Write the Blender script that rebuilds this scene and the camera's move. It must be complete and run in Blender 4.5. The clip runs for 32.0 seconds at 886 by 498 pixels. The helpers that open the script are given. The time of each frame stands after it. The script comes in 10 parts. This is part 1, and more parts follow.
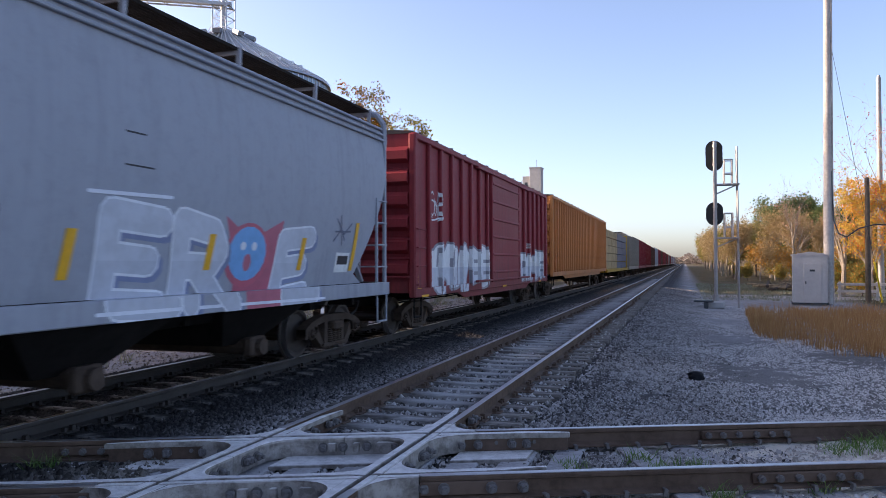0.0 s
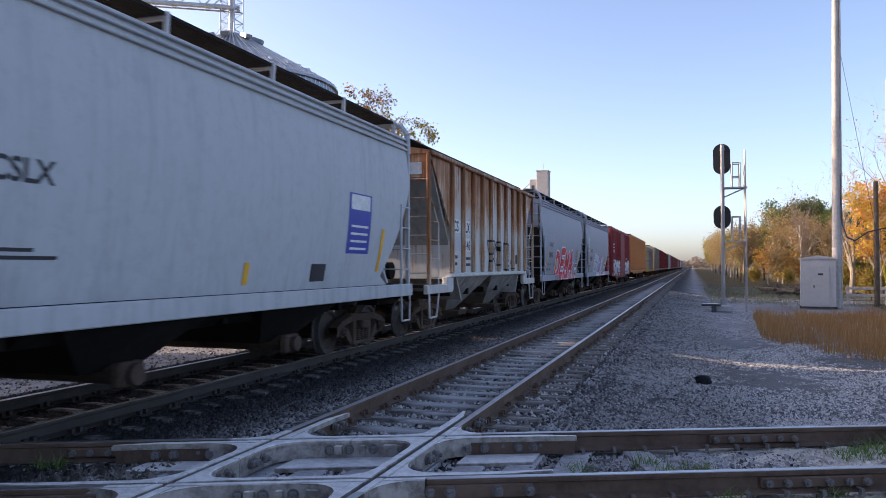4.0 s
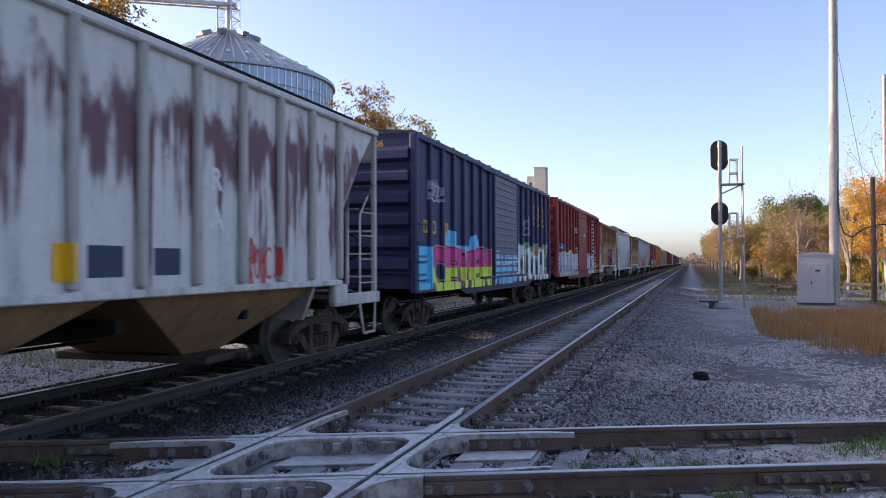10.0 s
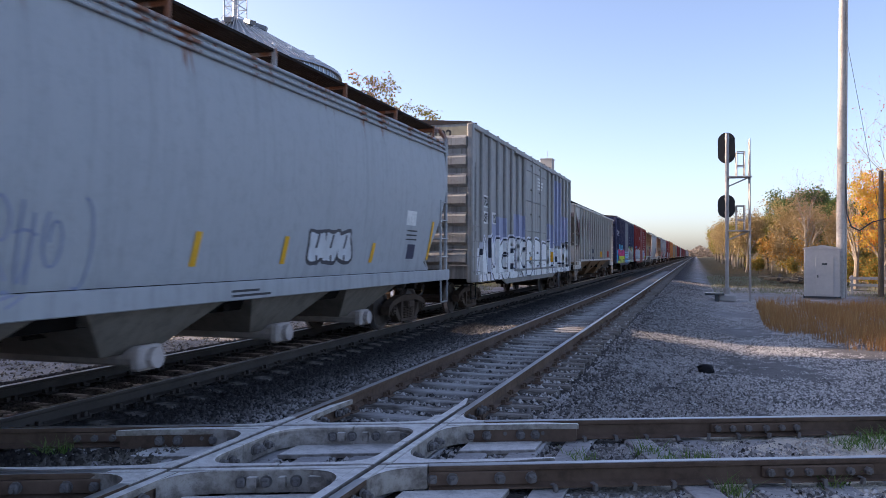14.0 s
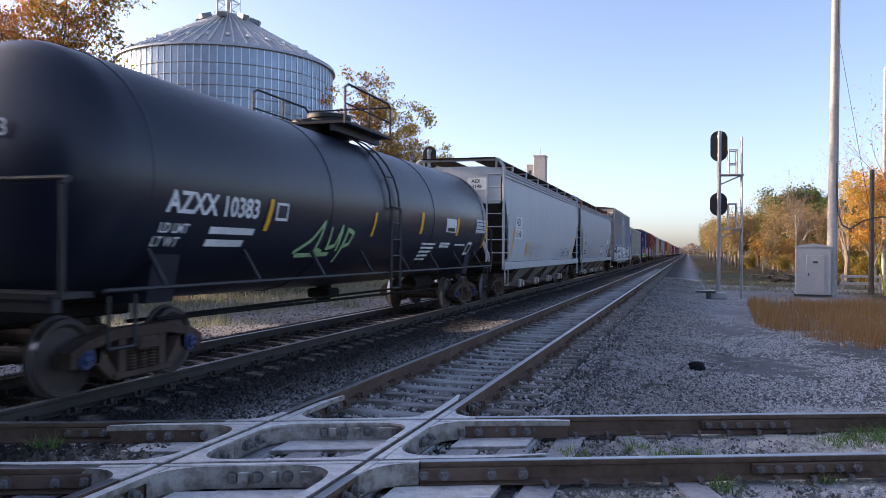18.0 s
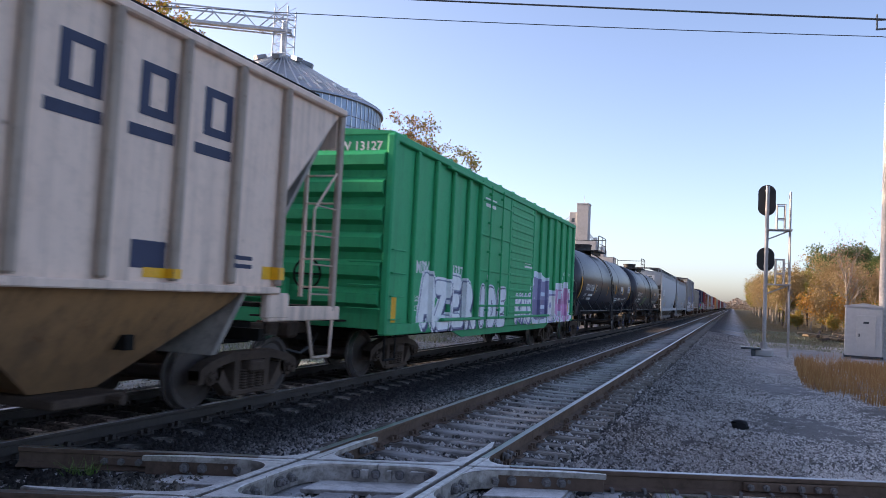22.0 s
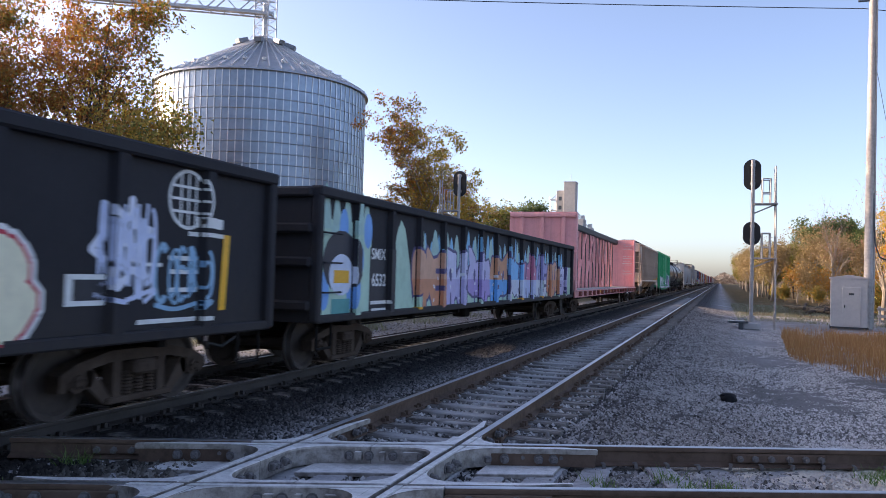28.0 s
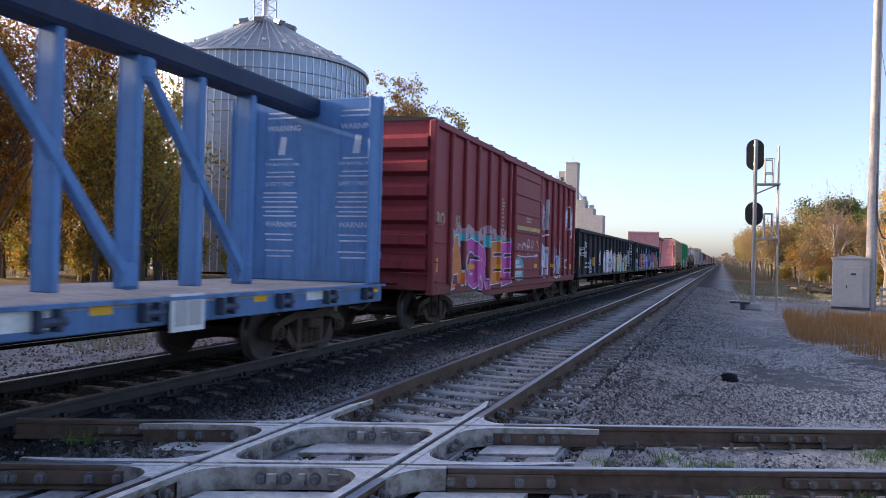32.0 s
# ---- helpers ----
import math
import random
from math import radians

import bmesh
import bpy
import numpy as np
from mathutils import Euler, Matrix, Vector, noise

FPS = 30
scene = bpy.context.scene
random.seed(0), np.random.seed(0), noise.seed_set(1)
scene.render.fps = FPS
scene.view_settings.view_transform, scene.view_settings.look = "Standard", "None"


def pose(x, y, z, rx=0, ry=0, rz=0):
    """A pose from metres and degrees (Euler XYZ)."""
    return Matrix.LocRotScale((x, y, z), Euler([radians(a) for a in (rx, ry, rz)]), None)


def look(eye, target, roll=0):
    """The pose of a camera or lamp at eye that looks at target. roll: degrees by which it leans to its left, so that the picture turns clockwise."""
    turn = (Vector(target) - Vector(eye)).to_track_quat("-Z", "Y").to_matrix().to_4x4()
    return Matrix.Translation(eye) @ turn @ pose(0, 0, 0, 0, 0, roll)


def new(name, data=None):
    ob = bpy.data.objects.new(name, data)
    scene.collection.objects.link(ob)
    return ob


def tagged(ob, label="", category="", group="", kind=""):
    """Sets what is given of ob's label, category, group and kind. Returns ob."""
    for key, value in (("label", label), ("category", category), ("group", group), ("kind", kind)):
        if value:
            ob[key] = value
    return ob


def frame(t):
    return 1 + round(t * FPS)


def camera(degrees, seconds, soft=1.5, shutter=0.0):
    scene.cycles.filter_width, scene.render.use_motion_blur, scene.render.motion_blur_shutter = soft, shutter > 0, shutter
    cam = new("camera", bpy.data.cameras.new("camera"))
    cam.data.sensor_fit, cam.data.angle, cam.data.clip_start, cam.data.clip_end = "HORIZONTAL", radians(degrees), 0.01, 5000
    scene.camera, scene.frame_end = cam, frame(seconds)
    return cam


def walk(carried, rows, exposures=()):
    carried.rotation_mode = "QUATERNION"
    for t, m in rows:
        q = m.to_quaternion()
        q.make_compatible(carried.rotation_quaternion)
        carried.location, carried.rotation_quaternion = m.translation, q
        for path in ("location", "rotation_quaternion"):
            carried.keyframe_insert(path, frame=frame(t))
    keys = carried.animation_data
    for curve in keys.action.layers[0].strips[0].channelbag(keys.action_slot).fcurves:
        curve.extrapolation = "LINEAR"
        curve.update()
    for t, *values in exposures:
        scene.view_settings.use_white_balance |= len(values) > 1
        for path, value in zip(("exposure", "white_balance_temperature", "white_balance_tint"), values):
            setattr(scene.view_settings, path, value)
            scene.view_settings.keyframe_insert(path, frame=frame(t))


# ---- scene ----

# ---- camera: hand-held on one spot beside the crossing ----
EYE = (0.0, 0.0, 1.600)
TURNS = [  # seconds, tilt, lean, heading in degrees
    (0.0, 91.06, 0.20, 17.36),
    (0.5, 90.95, 0.07, 17.22),
    (1.0, 90.95, -0.13, 17.58),
    (1.5, 91.25, 0.05, 17.16),
    (2.0, 91.53, 0.36, 17.56),
    (2.5, 91.17, 0.05, 17.83),
    (3.0, 91.08, -0.00, 17.96),
    (3.5, 91.22, 0.02, 17.79),
    (5.5, 91.36, 0.36, 18.17),
    (6.0, 90.99, 0.21, 17.88),
    (6.5, 91.02, 0.25, 18.15),
    (7.0, 90.93, 0.31, 18.12),
    (7.5, 91.01, 0.36, 17.99),
    (8.0, 90.89, 0.27, 18.05),
    (8.5, 90.96, 0.20, 17.65),
    (9.0, 91.09, 0.24, 17.40),
    (9.5, 90.90, 0.10, 17.51),
    (10.0, 91.06, 0.20, 17.69),
    (10.5, 90.77, 0.06, 17.70),
    (11.0, 90.71, 0.12, 17.30),
    (11.5, 91.31, 0.39, 14.14),
    (12.0, 92.15, 0.08, 14.78),
    (12.5, 91.72, -0.13, 14.76),
    (13.0, 92.37, -0.10, 15.47),
    (13.5, 90.96, 0.24, 17.41),
    (14.0, 90.38, -0.21, 18.10),
    (14.5, 90.70, -0.29, 18.61),
    (16.5, 90.26, -0.43, 17.96),
    (17.0, 90.27, -0.56, 17.73),
    (17.5, 90.30, -0.58, 17.62),
    (18.0, 90.11, -0.51, 17.56),
    (18.5, 90.13, -0.38, 17.55),
    (19.0, 90.29, -0.20, 17.70),
    (19.5, 91.70, -0.79, 18.70),
    (20.0, 92.52, -2.09, 21.44),
    (20.5, 92.82, -3.00, 22.12),
    (21.0, 93.24, -3.57, 21.32),
    (21.5, 93.00, -3.78, 21.23),
    (22.0, 93.25, -2.86, 20.50),
    (22.5, 93.23, -2.85, 20.34),
    (23.0, 92.54, -2.33, 20.93),
    (23.5, 92.42, -1.53, 19.18),
    (24.0, 92.54, -1.17, 19.13),
    (24.5, 92.35, -1.14, 19.58),
    (25.0, 92.17, -1.36, 19.34),
    (25.5, 92.25, -1.30, 19.39),
    (27.5, 91.98, -1.36, 19.82),
    (28.0, 91.88, -1.56, 19.68),
    (28.5, 91.78, -1.23, 19.46),
    (29.0, 90.81, -0.89, 19.13),
    (29.5, 90.31, -0.98, 19.39),
    (30.0, 90.42, -1.27, 19.02),
    (30.5, 90.51, -1.35, 18.93),
    (31.0, 90.57, -1.30, 19.44),
    (31.5, 90.50, -1.25, 19.60),
    (32.0, 90.49, -1.40, 19.82),
]
cam = camera(59.60, 32.0, soft=0.5, shutter=0.2)
walk(cam, [(t, pose(*EYE, a, b, c)) for t, a, b, c in TURNS], exposures=[(0.0, 1.38, 7000, 20), (32.0, 1.38, 7000, 20)])

# ---- sky and sun ----
SUN_EL, SUN_AZ = 16.5, -94.0   # degrees; azimuth from +y towards +x
world = bpy.data.worlds.new("world")
scene.world = world
world.use_nodes = True
wn = world.node_tree.nodes
sky = wn.new("ShaderNodeTexSky")
sky.sky_type, sky.sun_disc = "NISHITA", False
sky.sun_elevation, sky.sun_rotation = radians(SUN_EL), radians(SUN_AZ)
sky.air_density, sky.dust_density, sky.ozone_density = 0.62, 1.8, 1.6
world.node_tree.links.new(sky.outputs[0], wn["Background"].inputs[0])
wn["Background"].inputs[1].default_value = 0.15
sun_data = bpy.data.lights.new("sun", "SUN")
sun_data.energy, sun_data.angle, sun_data.color = 3.2, radians(0.5), (1.0, 0.84, 0.66)
sun = new("sun", sun_data)
_d = Vector((math.sin(radians(SUN_AZ)) * math.cos(radians(SUN_EL)), math.cos(radians(SUN_AZ)) * math.cos(radians(SUN_EL)), math.sin(radians(SUN_EL))))
sun.matrix_world = look(tuple(_d * 100), (0, 0, 0))


# ---- materials ----
def nodes_of(name):
    m = bpy.data.materials.new(name)
    m.use_nodes = True
    nt = m.node_tree
    return m, nt, nt.nodes["Principled BSDF"]


def mixc(nt, fac, a, b, mode="MIX"):
    n = nt.nodes.new("ShaderNodeMix")
    n.data_type, n.blend_type = "RGBA", mode
    for sock, v in ((n.inputs[0], fac), (n.inputs[6], a), (n.inputs[7], b)):
        if isinstance(v, (int, float)):
            sock.default_value = v
        elif isinstance(v, tuple):
            sock.default_value = (*v, 1.0)
        else:
            nt.links.new(v, sock)
    return n.outputs[2]


def mathn(nt, op, a, b=0.0, c=None, clamp=False):
    n = nt.nodes.new("ShaderNodeMath")
    n.operation, n.use_clamp = op, clamp
    for sock, v in zip(n.inputs, (a, b) if c is None else (a, b, c)):
        if isinstance(v, (int, float)):
            sock.default_value = v
        else:
            nt.links.new(v, sock)
    return n.outputs[0]


def coords(nt, scale=(1, 1, 1), kind="Object"):
    tc = nt.nodes.new("ShaderNodeTexCoord")
    mp = nt.nodes.new("ShaderNodeMapping")
    mp.inputs["Scale"].default_value = scale
    nt.links.new(tc.outputs[kind], mp.inputs[0])
    return mp.outputs[0]


def noisen(nt, vec, scale, detail=4.0, rough=0.6):
    n = nt.nodes.new("ShaderNodeTexNoise")
    n.inputs["Scale"].default_value, n.inputs["Detail"].default_value, n.inputs["Roughness"].default_value = scale, detail, rough
    nt.links.new(vec, n.inputs["Vector"])
    return n.outputs[0]


def ramp(nt, fac, lo, hi):
    n = nt.nodes.new("ShaderNodeMapRange")
    n.interpolation_type = "SMOOTHSTEP"
    n.inputs[1].default_value, n.inputs[2].default_value = lo, hi
    nt.links.new(fac, n.inputs[0])
    return n.outputs[0]


def bumpn(nt, bs, h, strength, dist):
    b = nt.nodes.new("ShaderNodeBump")
    b.inputs["Strength"].default_value, b.inputs["Distance"].default_value = strength, dist
    nt.links.new(h, b.inputs["Height"])
    nt.links.new(b.outputs[0], bs.inputs["Normal"])


def zof(nt):
    tc = nt.nodes.new("ShaderNodeTexCoord")
    sp = nt.nodes.new("ShaderNodeSeparateXYZ")
    nt.links.new(tc.outputs["Object"], sp.inputs[0])
    return sp.outputs


RUST = (0.17, 0.06, 0.022)


def paint(name, col, rough=0.55, rust=0.25, streak=0.35, grime=0.35, fade=0.25, band=None, band_col=RUST, metal=0.0, cap=None, wash=None):
    """Weathered car paint: fading, streaks that run down, grime and rust spots; band = (z0, z1) of a heavier stain."""
    m, nt, bs = nodes_of(name)
    v = coords(nt)
    big = noisen(nt, v, 0.55, 3)
    run = noisen(nt, coords(nt, (5.0, 5.0, 0.28)), 1.0, 5, 0.65)
    fine = noisen(nt, v, 14.0, 5, 0.7)
    c = mixc(nt, mathn(nt, "MULTIPLY", ramp(nt, big, 0.35, 0.7), fade), col, tuple(min(1, 0.80 * x + 0.06) for x in col))
    c = mixc(nt, mathn(nt, "MULTIPLY", ramp(nt, run, 0.48, 0.72), streak), c, tuple(0.35 * x + 0.012 for x in col))
    thin = noisen(nt, coords(nt, (17.0, 17.0, 0.45)), 1.0, 4, 0.7)
    c = mixc(nt, mathn(nt, "MULTIPLY", ramp(nt, thin, 0.52, 0.70), 0.75 * streak), c, tuple(0.42 * x + 0.008 for x in col))
    c = mixc(nt, mathn(nt, "MULTIPLY", ramp(nt, noisen(nt, v, 38.0, 3, 0.7), 0.60, 0.72), 0.5 * fade), c, tuple(min(1, 0.7 * x + 0.12) for x in col))
    c = mixc(nt, mathn(nt, "MULTIPLY", ramp(nt, noisen(nt, v, 4.5, 7, 0.78), 0.46, 0.66), 0.12 + 0.3 * streak), c, tuple(0.45 * x + 0.008 for x in col))
    z = zof(nt)[2]
    low = mathn(nt, "MULTIPLY", ramp(nt, mathn(nt, "ADD", mathn(nt, "MULTIPLY", z, -0.8), mathn(nt, "MULTIPLY", run, 1.6)), -0.55, 0.35), grime)
    c = mixc(nt, low, c, (0.060, 0.048, 0.040))
    rm = ramp(nt, mathn(nt, "ADD", mathn(nt, "MULTIPLY", fine, 0.45), mathn(nt, "MULTIPLY", noisen(nt, v, 2.2, 6, 0.7), 0.75)), 0.79 - 0.14 * rust, 0.86 - 0.12 * rust)
    c = mixc(nt, mathn(nt, "MULTIPLY", rm, min(1.0, rust * 2)), c, RUST)
    if band:
        bm_ = mathn(nt, "ADD", mathn(nt, "MULTIPLY", mathn(nt, "SUBTRACT", z, band[0]), 1.0 / (band[1] - band[0])), mathn(nt, "MULTIPLY", mathn(nt, "SUBTRACT", run, 0.5), 3.2))
        bm_ = ramp(nt, mathn(nt, "ADD", bm_, mathn(nt, "MULTIPLY", mathn(nt, "SUBTRACT", noisen(nt, coords(nt, (1, 1.3, 0.5)), 1.1, 4), 0.5), 2.4)), 0.35, 0.8)
        if cap:
            bm_ = mathn(nt, "MULTIPLY", bm_, ramp(nt, mathn(nt, "ADD", z, mathn(nt, "MULTIPLY", mathn(nt, "SUBTRACT", noisen(nt, coords(nt, (1, 2.2, 1.0)), 1.4, 4), 0.5), 1.6)), cap + 0.2, cap - 0.15))
        c = mixc(nt, mathn(nt, "MULTIPLY", bm_, 0.9), c, mixc(nt, fine, band_col, tuple(1.9 * x for x in band_col)))
    if wash:
        # rust that washes down from the roof: a pale stain, orange runs over it and dark scabs high up
        z0, z1 = wash
        up = mathn(nt, "MULTIPLY", mathn(nt, "SUBTRACT", z, z0), 1.0 / (z1 - z0))
        patch = mathn(nt, "SUBTRACT", noisen(nt, coords(nt, (1.0, 0.9, 0.55)), 1.0, 5, 0.65), 0.5)
        drip = mathn(nt, "SUBTRACT", noisen(nt, coords(nt, (9.0, 9.0, 0.35)), 1.0, 5, 0.6), 0.5)
        for amt, wp, wd, col2, lo, hi in ((0.7, 3.0, 0.8, (0.56, 0.37, 0.22), 0.15, 0.9), (0.88, 3.6, 2.4, (0.37, 0.14, 0.045), 0.55, 1.05), (0.9, 2.6, 4.2, (0.17, 0.065, 0.03), 1.0, 1.5)):
            t = mathn(nt, "ADD", up, mathn(nt, "ADD", mathn(nt, "MULTIPLY", patch, wp), mathn(nt, "MULTIPLY", drip, wd)))
            c = mixc(nt, mathn(nt, "MULTIPLY", ramp(nt, t, lo, hi), amt), c, col2)
    nt.links.new(c, bs.inputs["Base Color"])
    bs.inputs["Metallic"].default_value = metal
    bs.inputs["Specular IOR Level"].default_value = 0.22 if rough > 0.4 else 0.5
    nt.links.new(mathn(nt, "ADD", mathn(nt, "MULTIPLY", fine, 0.25), rough - 0.12), bs.inputs["Roughness"])
    bumpn(nt, bs, mathn(nt, "ADD", mathn(nt, "MULTIPLY", big, 1.0), mathn(nt, "MULTIPLY", fine, 0.14)), 0.3, 0.03)
    return m


def plain(name, col, rough=0.7, metal=0.0, var=0.3, scale=6.0, bump=0.0, dist=0.01):
    m, nt, bs = nodes_of(name)
    v = coords(nt)
    a, b = noisen(nt, v, scale, 5, 0.65), noisen(nt, v, scale * 0.13, 3)
    c = mixc(nt, mathn(nt, "MULTIPLY", ramp(nt, a, 0.35, 0.7), var), col, tuple(0.4 * x for x in col))
    c = mixc(nt, mathn(nt, "MULTIPLY", ramp(nt, b, 0.4, 0.7), var), c, tuple(min(1, 1.35 * x + 0.01) for x in col))
    nt.links.new(c, bs.inputs["Base Color"])
    bs.inputs["Roughness"].default_value, bs.inputs["Metallic"].default_value = rough, metal
    bs.inputs["Specular IOR Level"].default_value = 0.12 if rough > 0.7 else 0.5
    if bump:
        bumpn(nt, bs, a, bump, dist)
    return m


# ---- mesh building ----
class Geo:
    """Gathers vertices and faces for one mesh."""

    def __init__(self):
        self.v, self.f, self.smooth = [], [], False

    def add(self, vs, fs):
        n = len(self.v)
        self.v += [tuple(p) for p in vs]
        self.f += [tuple(i + n for i in q) for q in fs]
        return self

    def box(self, cx, cy, cz, sx, sy, sz, c=0.0):
        x, y, z = sx / 2, sy / 2, sz / 2
        if not c:
            vs = [(cx + a * x, cy + b * y, cz + d * z) for a in (-1, 1) for b in (-1, 1) for d in (-1, 1)]
            return self.add(vs, [(0, 1, 3, 2), (4, 6, 7, 5), (0, 4, 5, 1), (2, 3, 7, 6), (0, 2, 6, 4), (1, 5, 7, 3)])
        c = min(c, x * 0.9, y * 0.9, z * 0.9)
        vs, k = [], {}
        for a in (-1, 1):
            for b in (-1, 1):
                for d in (-1, 1):
                    for ax, (ox, oy, oz) in enumerate(((0, c, c), (c, 0, c), (c, c, 0))):
                        k[a, b, d, ax] = len(vs)
                        vs.append((cx + a * (x - ox), cy + b * (y - oy), cz + d * (z - oz)))
        fs = []
        for ax in range(3):
            o = [i for i in range(3) if i != ax]
            for s in (-1, 1):
                q = []
                for p, r in ((-1, -1), (1, -1), (1, 1), (-1, 1)):
                    t = [0, 0, 0]
                    t[ax], t[o[0]], t[o[1]] = s, p, r
                    q.append(k[(*t, ax)])
                fs.append(tuple(q))
            for p in (-1, 1):
                for r in (-1, 1):
                    t0, t1 = [0, 0, 0], [0, 0, 0]
                    t0[ax], t1[ax] = -1, 1
                    for t in (t0, t1):
                        t[o[0]], t[o[1]] = p, r
                    fs.append((k[(*t0, o[0])], k[(*t1, o[0])], k[(*t1, o[1])], k[(*t0, o[1])]))
        for a in (-1, 1):
            for b in (-1, 1):
                for d in (-1, 1):
                    fs.append(tuple(k[a, b, d, ax] for ax in range(3)))
        return self.add(vs, fs)

    def tube(self, p0, p1, r, n=8, r1=None, cap=True):
        p0, p1 = Vector(p0), Vector(p1)
        d = (p1 - p0).normalized()
        u = d.orthogonal().normalized()
        w = d.cross(u)
        r1 = r if r1 is None else r1
        vs = [p0 + (u * math.cos(2 * math.pi * i / n) + w * math.sin(2 * math.pi * i / n)) * r for i in range(n)]
        vs += [p1 + (u * math.cos(2 * math.pi * i / n) + w * math.sin(2 * math.pi * i / n)) * r1 for i in range(n)]
        fs = [(i, (i + 1) % n, n + (i + 1) % n, n + i) for i in range(n)]
        if cap:
            fs += [tuple(reversed(range(n))), tuple(range(n, 2 * n))]
        return self.add(vs, fs)

    def path(self, pts, r, n=6):
        for a, b in zip(pts, pts[1:]):
            self.tube(a, b, r, n)
        return self

    def bar(self, p0, p1, w, h, up=(0, 0, 1)):
        """A square bar from p0 to p1."""
        p0, p1 = Vector(p0), Vector(p1)
        d = (p1 - p0).normalized()
        s = d.cross(Vector(up))
        s = (s if s.length > 1e-4 else d.orthogonal()).normalized()
        t = s.cross(d)
        vs = [p + s * (a * w / 2) + t * (b * h / 2) for p in (p0, p1) for a, b in ((-1, -1), (1, -1), (1, 1), (-1, 1))]
        return self.add(vs, [(0, 3, 2, 1), (4, 5, 6, 7), (0, 1, 5, 4), (1, 2, 6, 5), (2, 3, 7, 6), (3, 0, 4, 7)])

    def prism(self, prof, axis, a, b):
        """A closed profile of 2D points swept from a to b along an axis; the other two axes keep x, y, z order."""
        n, vs = len(prof), []
        for t in (a, b):
            for p, q in prof:
                vs.append((t, p, q) if axis == 0 else (p, t, q) if axis == 1 else (p, q, t))
        fs = [(i, (i + 1) % n, n + (i + 1) % n, n + i) for i in range(n)] + [tuple(reversed(range(n))), tuple(range(n, 2 * n))]
        return self.add(vs, fs)

    def rings(self, rings, closed=True, cap=True):
        """A skin over rings of equal length."""
        n, vs, fs = len(rings[0]), [p for r in rings for p in r], []
        for k in range(len(rings) - 1):
            for i in range(n if closed else n - 1):
                j = (i + 1) % n
                fs.append((k * n + i, k * n + j, (k + 1) * n + j, (k + 1) * n + i))
        if cap and closed:
            fs += [tuple(reversed(range(n))), tuple(range((len(rings) - 1) * n, len(rings) * n))]
        return self.add(vs, fs)

    def mesh(self, name, mats, sharp=35.0):
        me = bpy.data.meshes.new(name)
        me.from_pydata(self.v, [], self.f)
        bm = bmesh.new()
        bm.from_mesh(me)
        bmesh.ops.recalc_face_normals(bm, faces=bm.faces)
        bm.to_mesh(me)
        bm.free()
        me.materials.append(mats)
        if self.smooth:
            me.polygons.foreach_set("use_smooth", [True] * len(me.polygons))
            me.set_sharp_from_angle(angle=radians(sharp))
        me.update()
        return me


def obj(name, geo, mat, parent=None, label="", smooth=False, sharp=35.0):
    geo.smooth = smooth
    ob = new(name, geo.mesh(name, mat, sharp))
    if parent is not None:
        ob.parent = parent
    if label:
        ob["label"] = label
    return ob


def share(ob, parent, m=None):
    """Another object on the same mesh."""
    o = new(ob.name.split(".")[0], ob.data)
    if parent is not None:
        o.parent = parent
    if m is not None:
        o.matrix_basis = m
    if "label" in ob:
        o["label"] = ob["label"]
    return o


def empty(name, x=0, y=0, z=0, label="", category="", group="", rz=0):
    e = new(name)
    e.empty_display_size = 0.3
    e.matrix_basis = pose(x, y, z, 0, 0, rz)
    return tagged(e, label, category, group)


def child(name, me, parent, m=None):
    o = new(name, me)
    o.parent = parent
    if m is not None:
        o.matrix_basis = m
    return o

# ---- plan: rail tops at z = 0, the main tracks run along y ----
XR2, XR1 = -2.252, -3.757          # the near main track's rails
XN, XF = -6.367, -7.872            # the train's rails
TRAIN_X = -7.12
PHI = radians(22.87)               # the crossing track's heading, from +x
CS, SN = math.cos(PHI), math.sin(PHI)
C1, C2 = 5.858, 7.363              # its rails, by their distance from the eye
YE, EC = Vector((0, 1, 0)), Vector((CS, SN, 0))


def cross_pt(x, c):
    """The point at x on the crossing track's line at distance c."""
    return (c + SN * x) / CS


def ground_z(x, y):
    """Height of the ballast, the gravel lot and the land behind."""
    d = np.abs(-SN * x + CS * y - (C1 + C2) / 2)       # distance from the crossing track
    mid = -0.20 - 0.10 * np.exp(-((x + 5.05) / 0.55) ** 2) - 0.04 * (np.abs(x + 3.0) < 1.36) - 0.05 * np.clip((x + 2.4) / 0.3, 0, 1)
    right = -0.25 - 0.29 * np.clip((x + 1.55) / 2.6, 0, 1) ** 1.2 - 0.12 * np.clip((x - 1.0) / 8.0, 0, 1)
    left = -0.20 - 0.38 * np.clip((-9.0 - x) / 1.6, 0, 1) - 0.25 * np.clip((-11 - x) / 10, 0, 1)
    z = np.where(x > -1.55, right, np.where(x < -9.0, left, mid))
    near = np.clip(1 - (d - 1.5) / 2.2, 0, 1)
    z = z * (1 - near) + np.maximum(z, -0.22) * near
    return z




